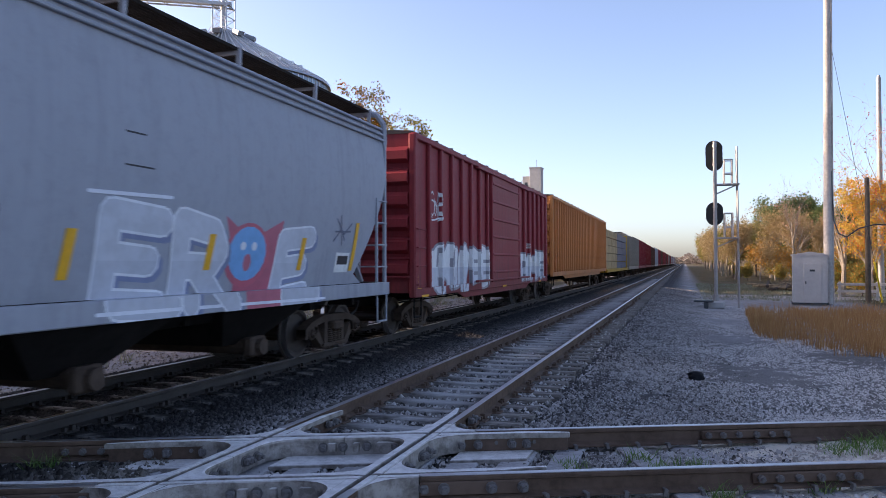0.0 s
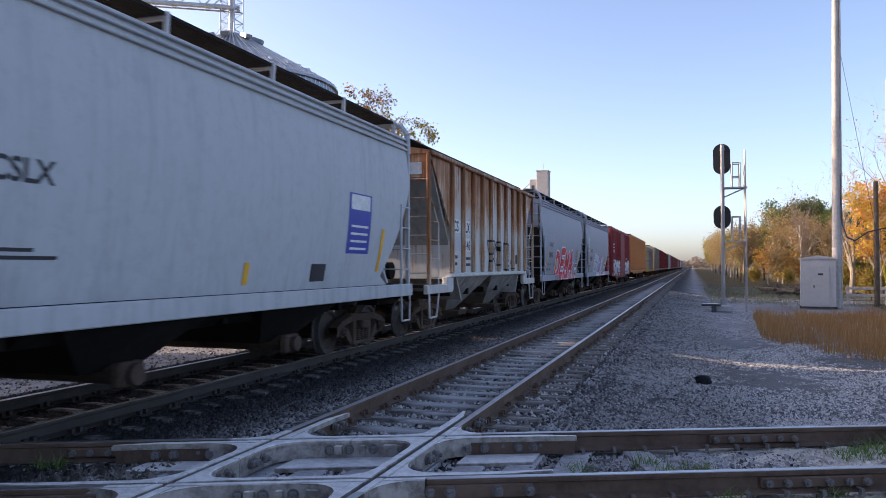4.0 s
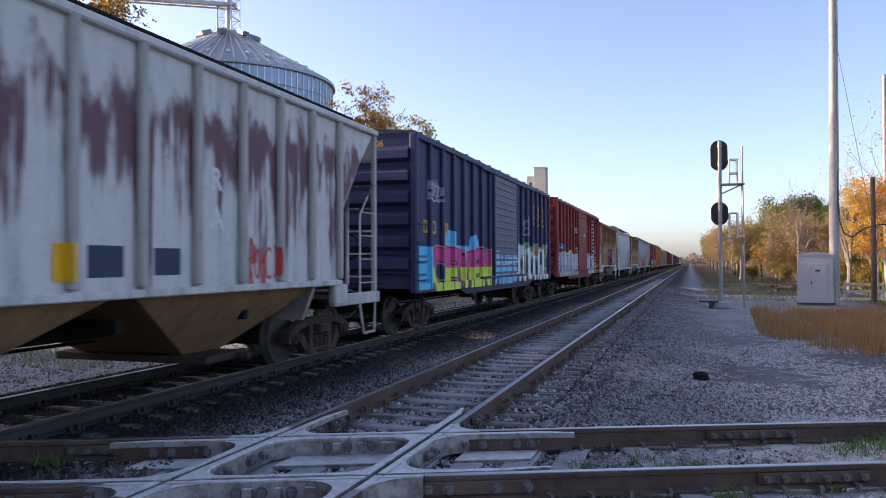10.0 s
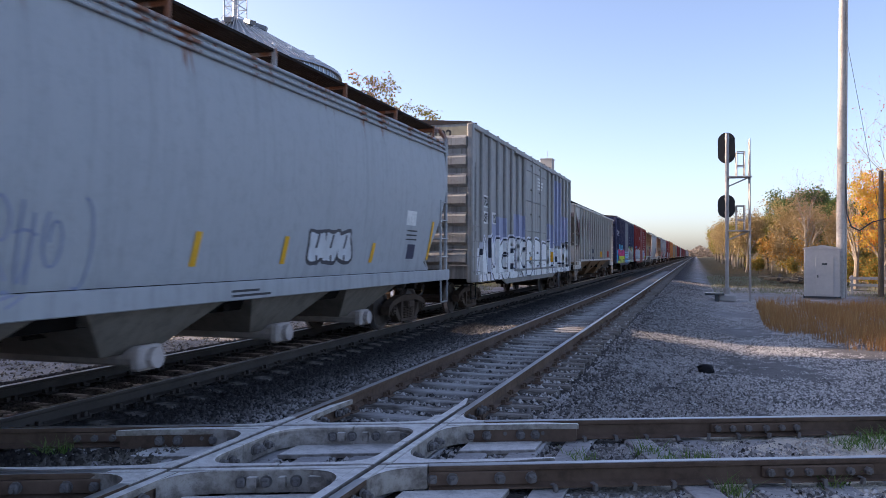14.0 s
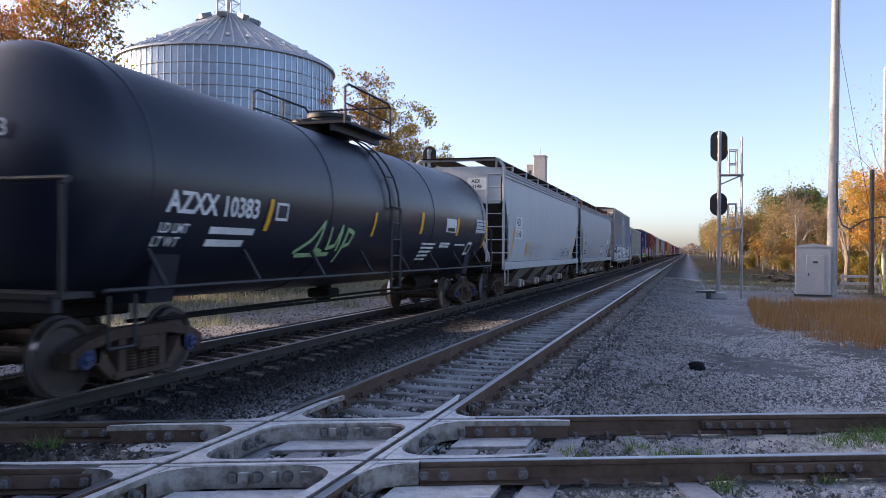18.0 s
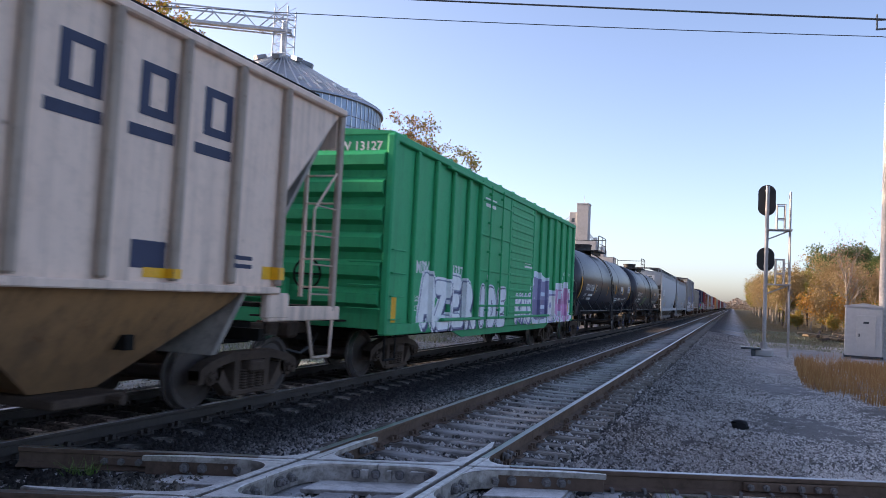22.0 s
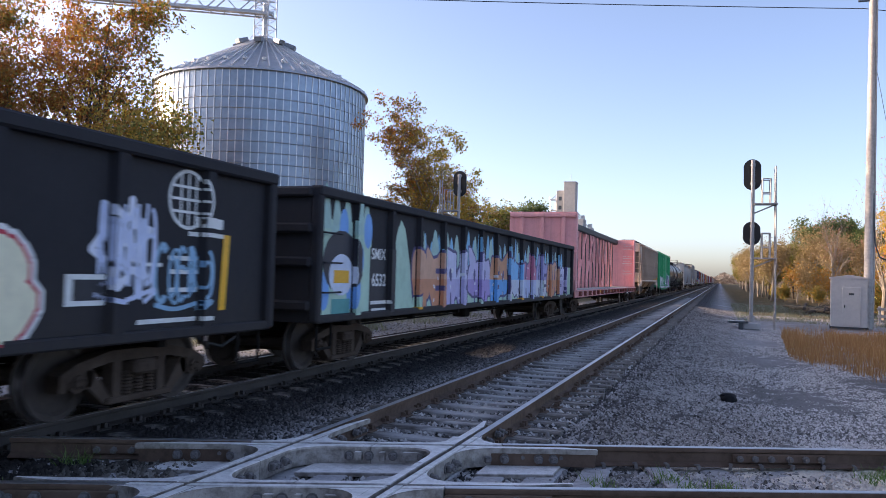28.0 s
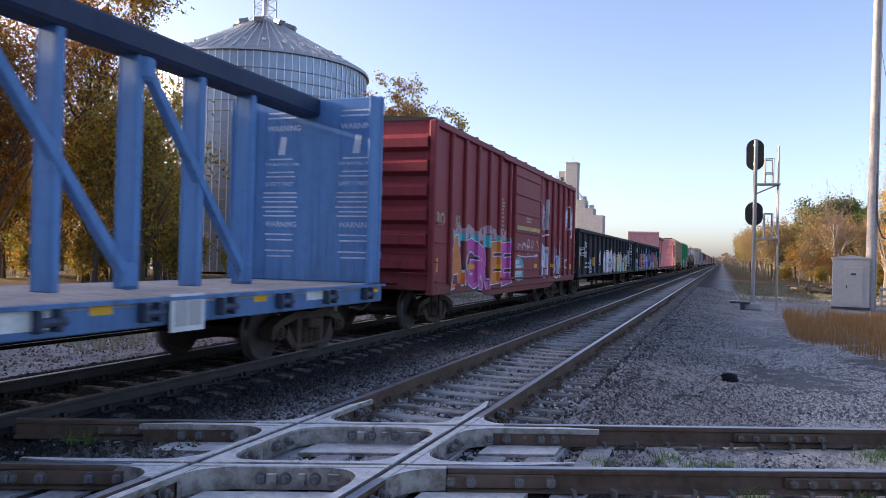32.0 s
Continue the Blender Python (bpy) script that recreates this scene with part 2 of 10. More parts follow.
def tie_material(name="creosoted_timber", oil=0.0):
    """Creosoted timber, greyed, with frost on some ties and most of it between the rails; last argument: how far drips
    and the train's painted shade blacken it.
    """
    m, nt, bs = nodes_of(name)
    oi = nt.nodes.new("ShaderNodeObjectInfo")
    v = coords(nt)
    x = zof(nt)[0]
    grain = noisen(nt, coords(nt, (1.2, 22.0, 22.0)), 1.0, 5, 0.7)
    big = noisen(nt, v, 2.5, 3)
    c = mixc(nt, ramp(nt, grain, 0.35, 0.7), (0.060, 0.050, 0.044), (0.38, 0.34, 0.31))
    fr = mathn(nt, "MULTIPLY", ramp(nt, mathn(nt, "ABSOLUTE", x), 0.62, 0.20), ramp(nt, mathn(nt, "ADD", mathn(nt, "MULTIPLY", oi.outputs["Random"], 0.35), big), 0.34, 0.78))
    c = mixc(nt, mathn(nt, "MULTIPLY", fr, 0.8), c, (0.60, 0.58, 0.57))
    c = mixc(nt, mathn(nt, "MULTIPLY", oi.outputs["Random"], 0.35), c, (0.16, 0.145, 0.14))
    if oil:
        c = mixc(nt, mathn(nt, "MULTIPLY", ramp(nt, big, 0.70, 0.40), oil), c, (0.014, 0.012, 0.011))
    nt.links.new(c, bs.inputs["Base Color"])
    bs.inputs["Roughness"].default_value, bs.inputs["Specular IOR Level"].default_value = 0.9, 0.12
    bumpn(nt, bs, grain, 0.6, 0.02)
    return m


M_tie = tie_material()
# ties under the train, coloured dark for its shade as well as for drips
M_tie_oil_shade = tie_material("oil_soaked_timber", 0.97)
M_tie_pale = plain("frosted_crossing_timber", (0.42, 0.40, 0.40), 0.9, var=0.6, scale=16, bump=0.6, dist=0.02)
M_rail_side = plain("rusty_rail_steel", (0.13, 0.085, 0.063), 0.75, var=0.6, scale=12, bump=0.2)
# rail steel under the train, blackened for its shade and for oil
M_rail_oil_shade = plain("oily_shaded_rail_steel", (0.030, 0.022, 0.018), 0.7, var=0.6, scale=12, bump=0.2)
M_rail_top = plain("worn_rail_head", (0.50, 0.50, 0.53), 0.33, 0.9, var=0.25, scale=9)


def cast_material():
    """Cast manganese steel: polished where wheels and boots rub the top, dusty brown-grey below."""
    m, nt, bs = nodes_of("worn_crossing_casting")
    gm = nt.nodes.new("ShaderNodeNewGeometry")
    sp = nt.nodes.new("ShaderNodeSeparateXYZ")
    nt.links.new(gm.outputs["Normal"], sp.inputs[0])
    v = coords(nt)
    a, b = noisen(nt, v, 9.0, 5, 0.65), noisen(nt, v, 55.0, 4, 0.7)
    top = mixc(nt, ramp(nt, a, 0.35, 0.7), (0.86, 0.83, 0.81), (0.62, 0.59, 0.57))
    low = mixc(nt, ramp(nt, a, 0.35, 0.7), (0.40, 0.36, 0.33), (0.17, 0.145, 0.125))
    c = mixc(nt, ramp(nt, sp.outputs[2], 0.55, 0.85), low, top)
    c = mixc(nt, mathn(nt, "MULTIPLY", ramp(nt, b, 0.55, 0.75), 0.5), c, (0.07, 0.06, 0.055))
    nt.links.new(c, bs.inputs["Base Color"])
    bs.inputs["Metallic"].default_value = 0.3
    nt.links.new(mathn(nt, "ADD", mathn(nt, "MULTIPLY", b, 0.3), 0.40), bs.inputs["Roughness"])
    bumpn(nt, bs, mathn(nt, "ADD", a, mathn(nt, "MULTIPLY", b, 0.3)), 0.2, 0.01)
    return m


M_cast = cast_material()
M_bolt = plain("dusty_bolt_steel", (0.17, 0.155, 0.15), 0.7, 0.3, var=0.4, scale=30)


def ground_material():
    m, nt, bs = nodes_of("ground_gravel_and_grass")
    s = zof(nt)
    x, y = s[0], s[1]
    v = coords(nt)
    n1, n2, n3 = noisen(nt, v, 0.35, 5), noisen(nt, v, 3.0, 5, 0.7), noisen(nt, v, 22.0, 4, 0.7)
    vor = nt.nodes.new("ShaderNodeTexVoronoi")
    vor.inputs["Scale"].default_value = 34.0
    nt.links.new(v, vor.inputs["Vector"])
    stone = mixc(nt, vor.outputs["Color"], (0.05, 0.047, 0.045), (0.40, 0.38, 0.36))
    grav = mixc(nt, ramp(nt, n2, 0.35, 0.7), (0.30, 0.285, 0.285), stone)
    frost = mathn(nt, "MULTIPLY", ramp(nt, mathn(nt, "ADD", n1, mathn(nt, "MULTIPLY", n3, 0.5)), 0.62, 1.0), 0.45)
    grav = mixc(nt, frost, grav, (0.62, 0.61, 0.63))
    # bases under the loose stones are darkened for the shade in their gaps
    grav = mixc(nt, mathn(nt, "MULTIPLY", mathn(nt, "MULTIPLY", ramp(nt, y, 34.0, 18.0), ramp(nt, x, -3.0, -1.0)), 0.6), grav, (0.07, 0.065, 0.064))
    dark = mixc(nt, vor.outputs["Color"], (0.025, 0.023, 0.023), (0.12, 0.11, 0.11))
    wob = mathn(nt, "MULTIPLY", mathn(nt, "SUBTRACT", n2, 0.5), 1.2)
    wx = mathn(nt, "ADD", x, wob)
    ballast = mathn(nt, "MULTIPLY", ramp(nt, wx, 0.5, -1.2), ramp(nt, wx, -10.4, -9.0))
    c = mixc(nt, ballast, grav, dark)
    # ground under the train: its shade is put into the colour, along with oil
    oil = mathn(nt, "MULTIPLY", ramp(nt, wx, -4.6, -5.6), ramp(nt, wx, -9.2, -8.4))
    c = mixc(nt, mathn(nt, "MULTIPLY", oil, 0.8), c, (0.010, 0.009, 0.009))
    # the pale dirt road that crosses the tracks behind the signal
    ry = mathn(nt, "ADD", mathn(nt, "SUBTRACT", y, 53.0), mathn(nt, "MULTIPLY", wob, 0.8))
    lane = mathn(nt, "MULTIPLY", ramp(nt, mathn(nt, "ABSOLUTE", ry), 2.6, 1.6), ramp(nt, wx, -2.0, -0.8))
    c = mixc(nt, mathn(nt, "MULTIPLY", lane, 0.8), c, mixc(nt, n2, (0.40, 0.36, 0.32), (0.58, 0.53, 0.48)))
    # dirt and grass by the crossing track and over the land behind
    d = mathn(nt, "SUBTRACT", mathn(nt, "MULTIPLY", y, CS), mathn(nt, "MULTIPLY", x, SN))
    dirt_m = mathn(nt, "MULTIPLY", ramp(nt, mathn(nt, "ADD", x, mathn(nt, "MULTIPLY", n1, 2.0)), -0.2, 1.4), ramp(nt, mathn(nt, "ABSOLUTE", mathn(nt, "SUBTRACT", d, 6.6)), 1.25, 0.85))
    c = mixc(nt, mathn(nt, "MULTIPLY", dirt_m, 0.85), c, mixc(nt, n2, (0.62, 0.55, 0.46), (0.88, 0.80, 0.69)))
    grass = mixc(nt, ramp(nt, n1, 0.35, 0.65), mixc(nt, n2, (0.10, 0.068, 0.036), (0.19, 0.135, 0.075)), mixc(nt, n2, (0.07, 0.06, 0.03), (0.13, 0.105, 0.05)))
    far = mathn(nt, "MAXIMUM", ramp(nt, mathn(nt, "ADD", y, mathn(nt, "MULTIPLY", wob, 6.0)), 47.0, 60.0), ramp(nt, mathn(nt, "ADD", mathn(nt, "MULTIPLY", x, -1.0), mathn(nt, "MULTIPLY", wob, 3.0)), 17.0, 21.0))
    far = mathn(nt, "MAXIMUM", far, ramp(nt, mathn(nt, "ADD", x, mathn(nt, "MULTIPLY", wob, 3.0)), 7.5, 10.0))
    far = mathn(nt, "MULTIPLY", far, mathn(nt, "SUBTRACT", 1.0, mathn(nt, "MULTIPLY", ramp(nt, wx, 1.9, 0.2), ramp(nt, wx, -13.0, -10.0))))
    far = mathn(nt, "MULTIPLY", far, mathn(nt, "SUBTRACT", 1.0, mathn(nt, "MULTIPLY", lane, 0.8)))
    c = mixc(nt, far, c, grass)
    nt.links.new(c, bs.inputs["Base Color"])
    bs.inputs["Roughness"].default_value, bs.inputs["Specular IOR Level"].default_value = 0.92, 0.12
    bumpn(nt, bs, mathn(nt, "ADD", vor.outputs["Distance"], mathn(nt, "MULTIPLY", n3, 0.6)), 0.7, 0.03)
    return m


M_ground = ground_material()


def build_ground():
    def steps(lo, hi, core0, core1, fine, grow):
        out, d = [core0], fine
        while out[-1] < core1:
            out.append(out[-1] + fine)
        d = fine
        while out[-1] < hi:
            d *= grow
            out.append(out[-1] + d)
        d = fine
        while out[0] > lo:
            d *= grow
            out.insert(0, out[0] - d)
        return np.array(out)
    xs, ys = steps(-2600, 2600, -13, 9, 0.16, 1.16), steps(-60, 4200, 3.5, 26, 0.2, 1.10)
    X, Y = np.meshgrid(xs, ys)
    Z = ground_z(X, Y)
    rng = np.random.default_rng(3)
    Z = Z + rng.normal(0, 0.012, Z.shape) * ((np.abs(X) < 14) & (Y < 40)) + 0.03 * np.sin(X * 1.3) * np.sin(Y * 0.9) * (X > 0)
    nx, ny = len(xs), len(ys)
    me = bpy.data.meshes.new("ground")
    idx = np.arange(nx * ny).reshape(ny, nx)
    q = np.stack([idx[:-1, :-1], idx[:-1, 1:], idx[1:, 1:], idx[1:, :-1]], -1).reshape(-1, 4)
    me.from_pydata(np.stack([X, Y, Z], -1).reshape(-1, 3).tolist(), [], q.tolist())
    me.polygons.foreach_set("use_smooth", [True] * len(me.polygons))
    me.materials.append(M_ground)
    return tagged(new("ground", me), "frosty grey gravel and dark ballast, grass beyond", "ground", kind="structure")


ground = build_ground()

# rail: head, web and foot
RAIL = [(-0.036, 0), (-0.038, -0.012), (-0.034, -0.038), (-0.010, -0.048), (-0.009, -0.135), (-0.07, -0.160), (-0.07, -0.172),
        (0.07, -0.172), (0.07, -0.160), (0.009, -0.135), (0.010, -0.048), (0.034, -0.038), (0.038, -0.012), (0.036, 0)]
TOP = [(-0.034, -0.004), (-0.034, 0.0045), (-0.027, 0.006), (0.027, 0.006), (0.034, 0.0045), (0.034, -0.004)]


def rail_piece(name, p0, p1, parent, top=True, side=None):
    """A stretch of rail between two points, as one part with its bright running surface as another."""
    p0, p1 = Vector(p0), Vector(p1)
    d = (p1 - p0).normalized()
    s = d.cross(Vector((0, 0, 1)))
    for nm, prof, mat in (("rail", RAIL, side or M_rail_side), ("running_surface", TOP, M_rail_top)):
        if nm == "running_surface" and not top:
            continue
        vs = [p + s * a + Vector((0, 0, b)) for p in (p0, p1) for a, b in prof]
        n = len(prof)
        g = Geo().add(vs, [(i, (i + 1) % n, n + (i + 1) % n, n + i) for i in range(n)] + [tuple(reversed(range(n))), tuple(range(n, 2 * n))])
        ob = obj(nm, g, mat, parent if nm == "rail" else last)
        last = ob
    return last


near_track = tagged(empty("near_track"), "railway track with dark timber ties and polished rails", "railway track", kind="structure")
train_track = tagged(empty("train_track"), "railway track with drip-stained, shade-darkened ties under the train", "railway track", kind="structure")
cross_track = tagged(empty("crossing_track"), "rusty railway track that crosses the main line", "railway track", kind="structure")
ZONE = 0.36      # half-length of the castings past each crossing
ya0, ya1 = cross_pt(XR2, C1), cross_pt(XR2, C2)
yb0, yb1 = cross_pt(XR1, C1), cross_pt(XR1, C2)
for x, lo, hi in ((XR2, ya0 - ZONE, ya1 + ZONE), (XR1, yb0 - ZONE, yb1 + ZONE)):
    for a, b in ((-60, lo), (hi, 40), (40.01, 160), (160.01, 1500)):
        rail_piece("rail", (x, a, 0), (x, b, 0), near_track)
for x in (XN, XF):
    for a, b in ((-60, 24), (24.01, 120), (120.01, 1500)):
        rail_piece("rail", (x, a, 0), (x, b, 0), train_track, side=M_rail_oil_shade)
for c, lo, hi in ((C1, XR1 - ZONE * CS, XR2 + ZONE * CS), (C2, XR1 - ZONE * CS, XR2 + ZONE * CS)):
    for a, b in ((-6.1, lo), (hi, 60), (-60, -8.2)):
        rail_piece("rail", (a, cross_pt(a, c), 0), (b, cross_pt(b, c), 0), cross_track)


# ---- the crossing: castings cut by flangeways, laid out along both tracks' directions ----
crossing = tagged(empty("rail_crossing"), "cast steel rail crossing with bolted frogs and open flangeways", "rail crossing", kind="structure")
ORG = Vector((XR1, yb0, 0))            # where the outer rails meet; (a, b): metres along y and along the crossing track
BL = (XR2 - XR1) / CS                  # the other main rail, along EC
AL = (C2 - C1) / CS                    # the other crossing rail, along y


def oblique(a, b, z):
    p = ORG + YE * a + EC * b
    return (p.x, p.y, z)


def slab(a0, a1, b0, b1, z0, z1, c=0.012):
    """A flat-topped casting with bevelled upper edges."""
    g = Geo()
    low = [oblique(a, b, z0) for a, b in ((a0, b0), (a1, b0), (a1, b1), (a0, b1))]
    mid = [oblique(a, b, z1 - c) for a, b in ((a0, b0), (a1, b0), (a1, b1), (a0, b1))]
    top = [oblique(a, b, z1) for a, b in ((a0 + c, b0 + c), (a1 - c, b0 + c), (a1 - c, b1 - c), (a0 + c, b1 - c))]
    return g.rings([low, mid, top])


HW, FW, GW = 0.037, 0.050, 0.085       # half head, flangeway, guard widths


def bez(p, c, q, n=9):
    """A curve from p to q that is drawn towards c."""
    return [tuple((1 - t) ** 2 * p[i] + 2 * t * (1 - t) * c[i] + t * t * q[i] for i in (0, 1)) for t in (k / n for k in range(n + 1))]


def casting(name, loop, z0, z1, parent, mat=None, c=0.010):
    """A casting with a flat top of the given (a, b) outline, its upper edge eased."""
    ca, cb = sum(p[0] for p in loop) / len(loop), sum(p[1] for p in loop) / len(loop)
    inner = []
    for p in loop:
        l = math.hypot(p[0] - ca, p[1] - cb) or 1
        inner.append((p[0] - (p[0] - ca) / l * c, p[1] - (p[1] - cb) / l * c))
    return obj(name, Geo().rings([[oblique(*p, z0) for p in loop], [oblique(*p, z1 - c * 0.8) for p in loop], [oblique(*p, z1) for p in inner]]), mat or M_cast, parent)


def build_crossing():
    e0, e1 = HW + FW, HW + FW + GW
    cut = {0: sorted([tuple(sorted((a + s * HW, a + s * e0))) for a, s in ((0.0, 1), (AL, -1))]), 1: sorted([tuple(sorted((b + s * HW, b + s * e0))) for b, s in ((0.0, 1), (BL, -1))])}

    def left_over(lo, hi, cuts):
        out, p = [], lo
        for u, w in cuts:
            if u > p:
                out.append((p, u))
            p = max(p, w)
        return out + [(p, hi)]
    # running heads, cut by the other track's flangeways
    for b in (0.0, BL):
        for a0, a1 in left_over(-ZONE, AL + ZONE, cut[0]):
            obj("running_head", slab(a0, a1, b - HW, b + HW, -0.17, 0.004, 0.008), M_cast, crossing)
    for a in (0.0, AL):
        for b0, b1 in left_over(-ZONE, BL + ZONE, sorted(cut[1] + [(-HW - 0.001, HW + 0.001), (BL - HW - 0.001, BL + HW + 0.001)])):
            if b1 - b0 > 0.02:
                obj("running_head", slab(a - HW, a + HW, b0, b1, -0.17, 0.003, 0.008), M_cast, crossing)
    # the guard frame inside: four castings that meet in rounded corners
    P0 = [(e0, e0), (AL - e0, e0), (AL - e0, BL - e0), (e0, BL - e0)]
    P1 = [(e1, e1), (AL - e1, e1), (AL - e1, BL - e1), (e1, BL - e1)]
    for k in range(4):
        o, i = P0[k], P1[k]
        nx, pv = P0[(k + 1) % 4], P0[k - 1]
        ni, pi = P1[(k + 1) % 4], P1[k - 1]
        lerp = lambda p, q, t: (p[0] + (q[0] - p[0]) * t, p[1] + (q[1] - p[1]) * t)
        r = 0.30 if k in (0, 2) else 0.20
        arc = bez(lerp(i, ni, r), i, lerp(i, pi, r))
        g = Geo()
        n = len(arc)
        # built as two arms and a corner, so that the bent outline stays clean
        ou = [lerp(o, nx, 0.497)] + [lerp(lerp(o, nx, r), o, t / (n // 2)) for t in range(n // 2)] + [lerp(o, lerp(o, pv, r), t / (n - n // 2 - 1)) for t in range(n - n // 2)] + [lerp(o, pv, 0.497)]
        inn = [lerp(i, ni, 0.497)] + arc + [lerp(i, pi, 0.497)]
        rings = []
        for p, q in zip(ou, inn):
            m0, m1 = lerp(p, q, 0.06), lerp(p, q, 0.86)
            rings.append([oblique(*p, -0.17), oblique(*p, -0.006), oblique(*m0, 0.001), oblique(*m1, 0.001), oblique(*lerp(p, q, 0.96), -0.006), oblique(*q, -0.022), oblique(*lerp(p, q, 0.93), -0.05), oblique(*lerp(p, q, 0.93), -0.17)])
        obj("guard_casting", g.rings(rings), M_cast, crossing)
    # guards past the corners, with flared ends, and curved webs between the arms
    for a, sa in ((0.0, 1), (AL, -1)):
        for b, sb in ((0.0, 1), (BL, -1)):
            g0, g1, fl = HW + 0.004, 0.95, 1.30
            for pts in ([(a - sa * g0, b + sb * e0), (a - sa * g1, b + sb * e0), (a - sa * fl, b + sb * (e0 + 0.075)), (a - sa * fl, b + sb * (e1 + 0.02)), (a - sa * g1, b + sb * e1), (a - sa * g0, b + sb * e1)],
                        [(a + sa * e0, b - sb * g0), (a + sa * e0, b - sb * g1), (a + sa * (e0 + 0.075), b - sb * fl), (a + sa * (e1 + 0.02), b - sb * fl), (a + sa * e1, b - sb * g1), (a + sa * e1, b - sb * g0)]):
                ca, cb = sum(p[0] for p in pts) / 6, sum(p[1] for p in pts) / 6
                gd = casting("flared_guard", pts, -0.048, 0.0, crossing)
                # a rusty web stands in under the overhanging head
                q = [(p[0] + (0.022 if p[0] < ca else -0.022), p[1] + (0.022 if p[1] < cb else -0.022)) for p in pts]
                casting("web", q, -0.17, -0.046, gd, M_rail_side, 0.002)
            for da, db in ((-sa, sb), (sa, -sb), (-sa, -sb)):
                ua = a + da * HW if da == -sa else a + da * e1
                ub = b + db * HW if db == -sb else b + db * e1
                ln = 0.42 if (da > 0) == (db > 0) else 0.26
                casting("corner_web", [(ua, ub)] + bez((ua + da * ln, ub), (ua + da * 0.02, ub + db * 0.02), (ua, ub + db * ln)), -0.17, -0.002, crossing)
    # floors of the flangeways
    for b, sb in ((0.0, 1), (BL, -1)):
        q = sorted((b + sb * HW, b + sb * e0))
        obj("flangeway_floor", slab(-1.0, AL + 1.0, q[0], q[1], -0.10, -0.052, 0.002), M_rail_side, crossing)
    for a, sa in ((0.0, 1), (AL, -1)):
        q = sorted((a + sa * HW, a + sa * e0))
        obj("flangeway_floor", slab(q[0], q[1], -1.0, BL + 1.0, -0.10, -0.054, 0.002), M_rail_side, crossing)
    # sole plates on the timbers
    for a0, a1, b0, b1 in ((AL - 0.52, AL - 0.15, 0.30, BL - 0.25), (-0.45, -0.12, 0.25, BL - 0.3), (AL - 0.5, AL - 0.16, BL + 0.25, BL + 0.95), (AL - 0.5, AL - 0.16, -1.0, -0.3), (-0.42, -0.10, BL + 0.2, BL + 1.0), (0.2, 0.5, 0.3, BL - 0.3), (AL + 0.2, AL + 1.2, BL - 0.5, BL - 0.2)):
        obj("sole_plate", slab(a0, a1, b0, b1, -0.20, -0.160, 0.006), M_cast, crossing)
    # splice bars where the rails take over
    for a in (0.0, AL):
        for b, w in ((BL + 0.78, 0.80), (-0.78, 0.80)):
            obj("splice_bar", slab(a - HW - 0.030, a - HW + 0.004, b - w / 2, b + w / 2, -0.135, -0.040, 0.006), M_rail_side, crossing)
    # square-headed bolts with washers, clamps and separator blocks
    bolt_g = Geo().tube((0, 0, 0), (0.012, 0, 0), 0.046, 10).box(0.036, 0, 0, 0.05, 0.062, 0.062, 0.012).tube((0.05, 0, 0), (0.085, 0, 0), 0.018, 8)
    first = None
    rz = math.degrees(PHI) - 90
    spots = []
    for a in (0.0, AL):
        for b in (0.62, 0.80, 1.02, BL - 0.36):
            spots.append((oblique((AL - e1 + 0.006 if a else -HW), b, -0.085), rz))
        for b in (BL + 0.40, BL + 0.56, BL + 0.92, BL + 1.16, -0.42, -0.60, -0.95, -1.2):
            spots.append((oblique(a - HW - 0.002 - (0.03 if abs(b - BL / 2) > BL / 2 + 0.5 else 0), b, -0.088), rz))
    for b in (BL + 0.26, BL + 0.42, BL + 0.74, BL + 0.88, -0.30, -0.46, -0.78, -0.94):
        spots.append((oblique(AL - e1 + 0.018, b, -0.10), rz))
    for b in (0.0, BL):
        for a in (0.50, 0.62, 0.98, AL - 0.46, AL - 0.6):
            spots.append((oblique(a, (e1 - 0.006 if b == 0 else BL + HW), -0.085), 0))
        for a in (AL + 0.45, AL + 0.60, AL + 0.95, AL + 1.1, -0.45, -0.6):
            spots.append((oblique(a, b + HW + (GW + FW if b == 0 else 0), -0.085), 0))
    for p, q in spots:
        if first is None:
            first = obj("bolt", bolt_g, M_bolt, crossing)
            first.matrix_basis = pose(*p, 0, 0, q)
        else:
            share(first, crossing, pose(*p, 0, 0, q))
    for a in (-HW, AL - e1 + 0.006):
        for b, w in ((0.71, 0.07), (0.93, 0.05), (BL - 0.40, 0.22)):
            obj("clamp_plate", slab(a - 0.035, a, b - w / 2, b + w / 2, -0.125, -0.045, 0.006), M_cast, crossing)


build_crossing()

# joint bars with their bolts
def joint_bar(c, x, side=-1):
    """A bolted joint bar on the camera's side of a crossing-track rail."""
    y = cross_pt(x, c)
    e = empty("joint_bar", x, y, 0, rz=math.degrees(PHI))
    e.parent = cross_track
    bar = obj("bar", Geo().box(0, side * 0.035, -0.09, 0.92, 0.03, 0.085, 0.01), M_rail_side, e)
    for k in (-0.40, -0.25, -0.09, 0.09, 0.25, 0.40):
        b = obj("bolt", Geo().tube((k, side * 0.05, -0.09), (k, side * 0.085, -0.09), 0.032, 6).tube((k, side * 0.085, -0.09), (k, side * 0.105, -0.09), 0.016, 8), M_bolt, e)


for c, x in ((C2, 0.55), (C1, 0.9), (C2, -5.0), (C1, -4.6 - 0.6)):
    joint_bar(c, x)

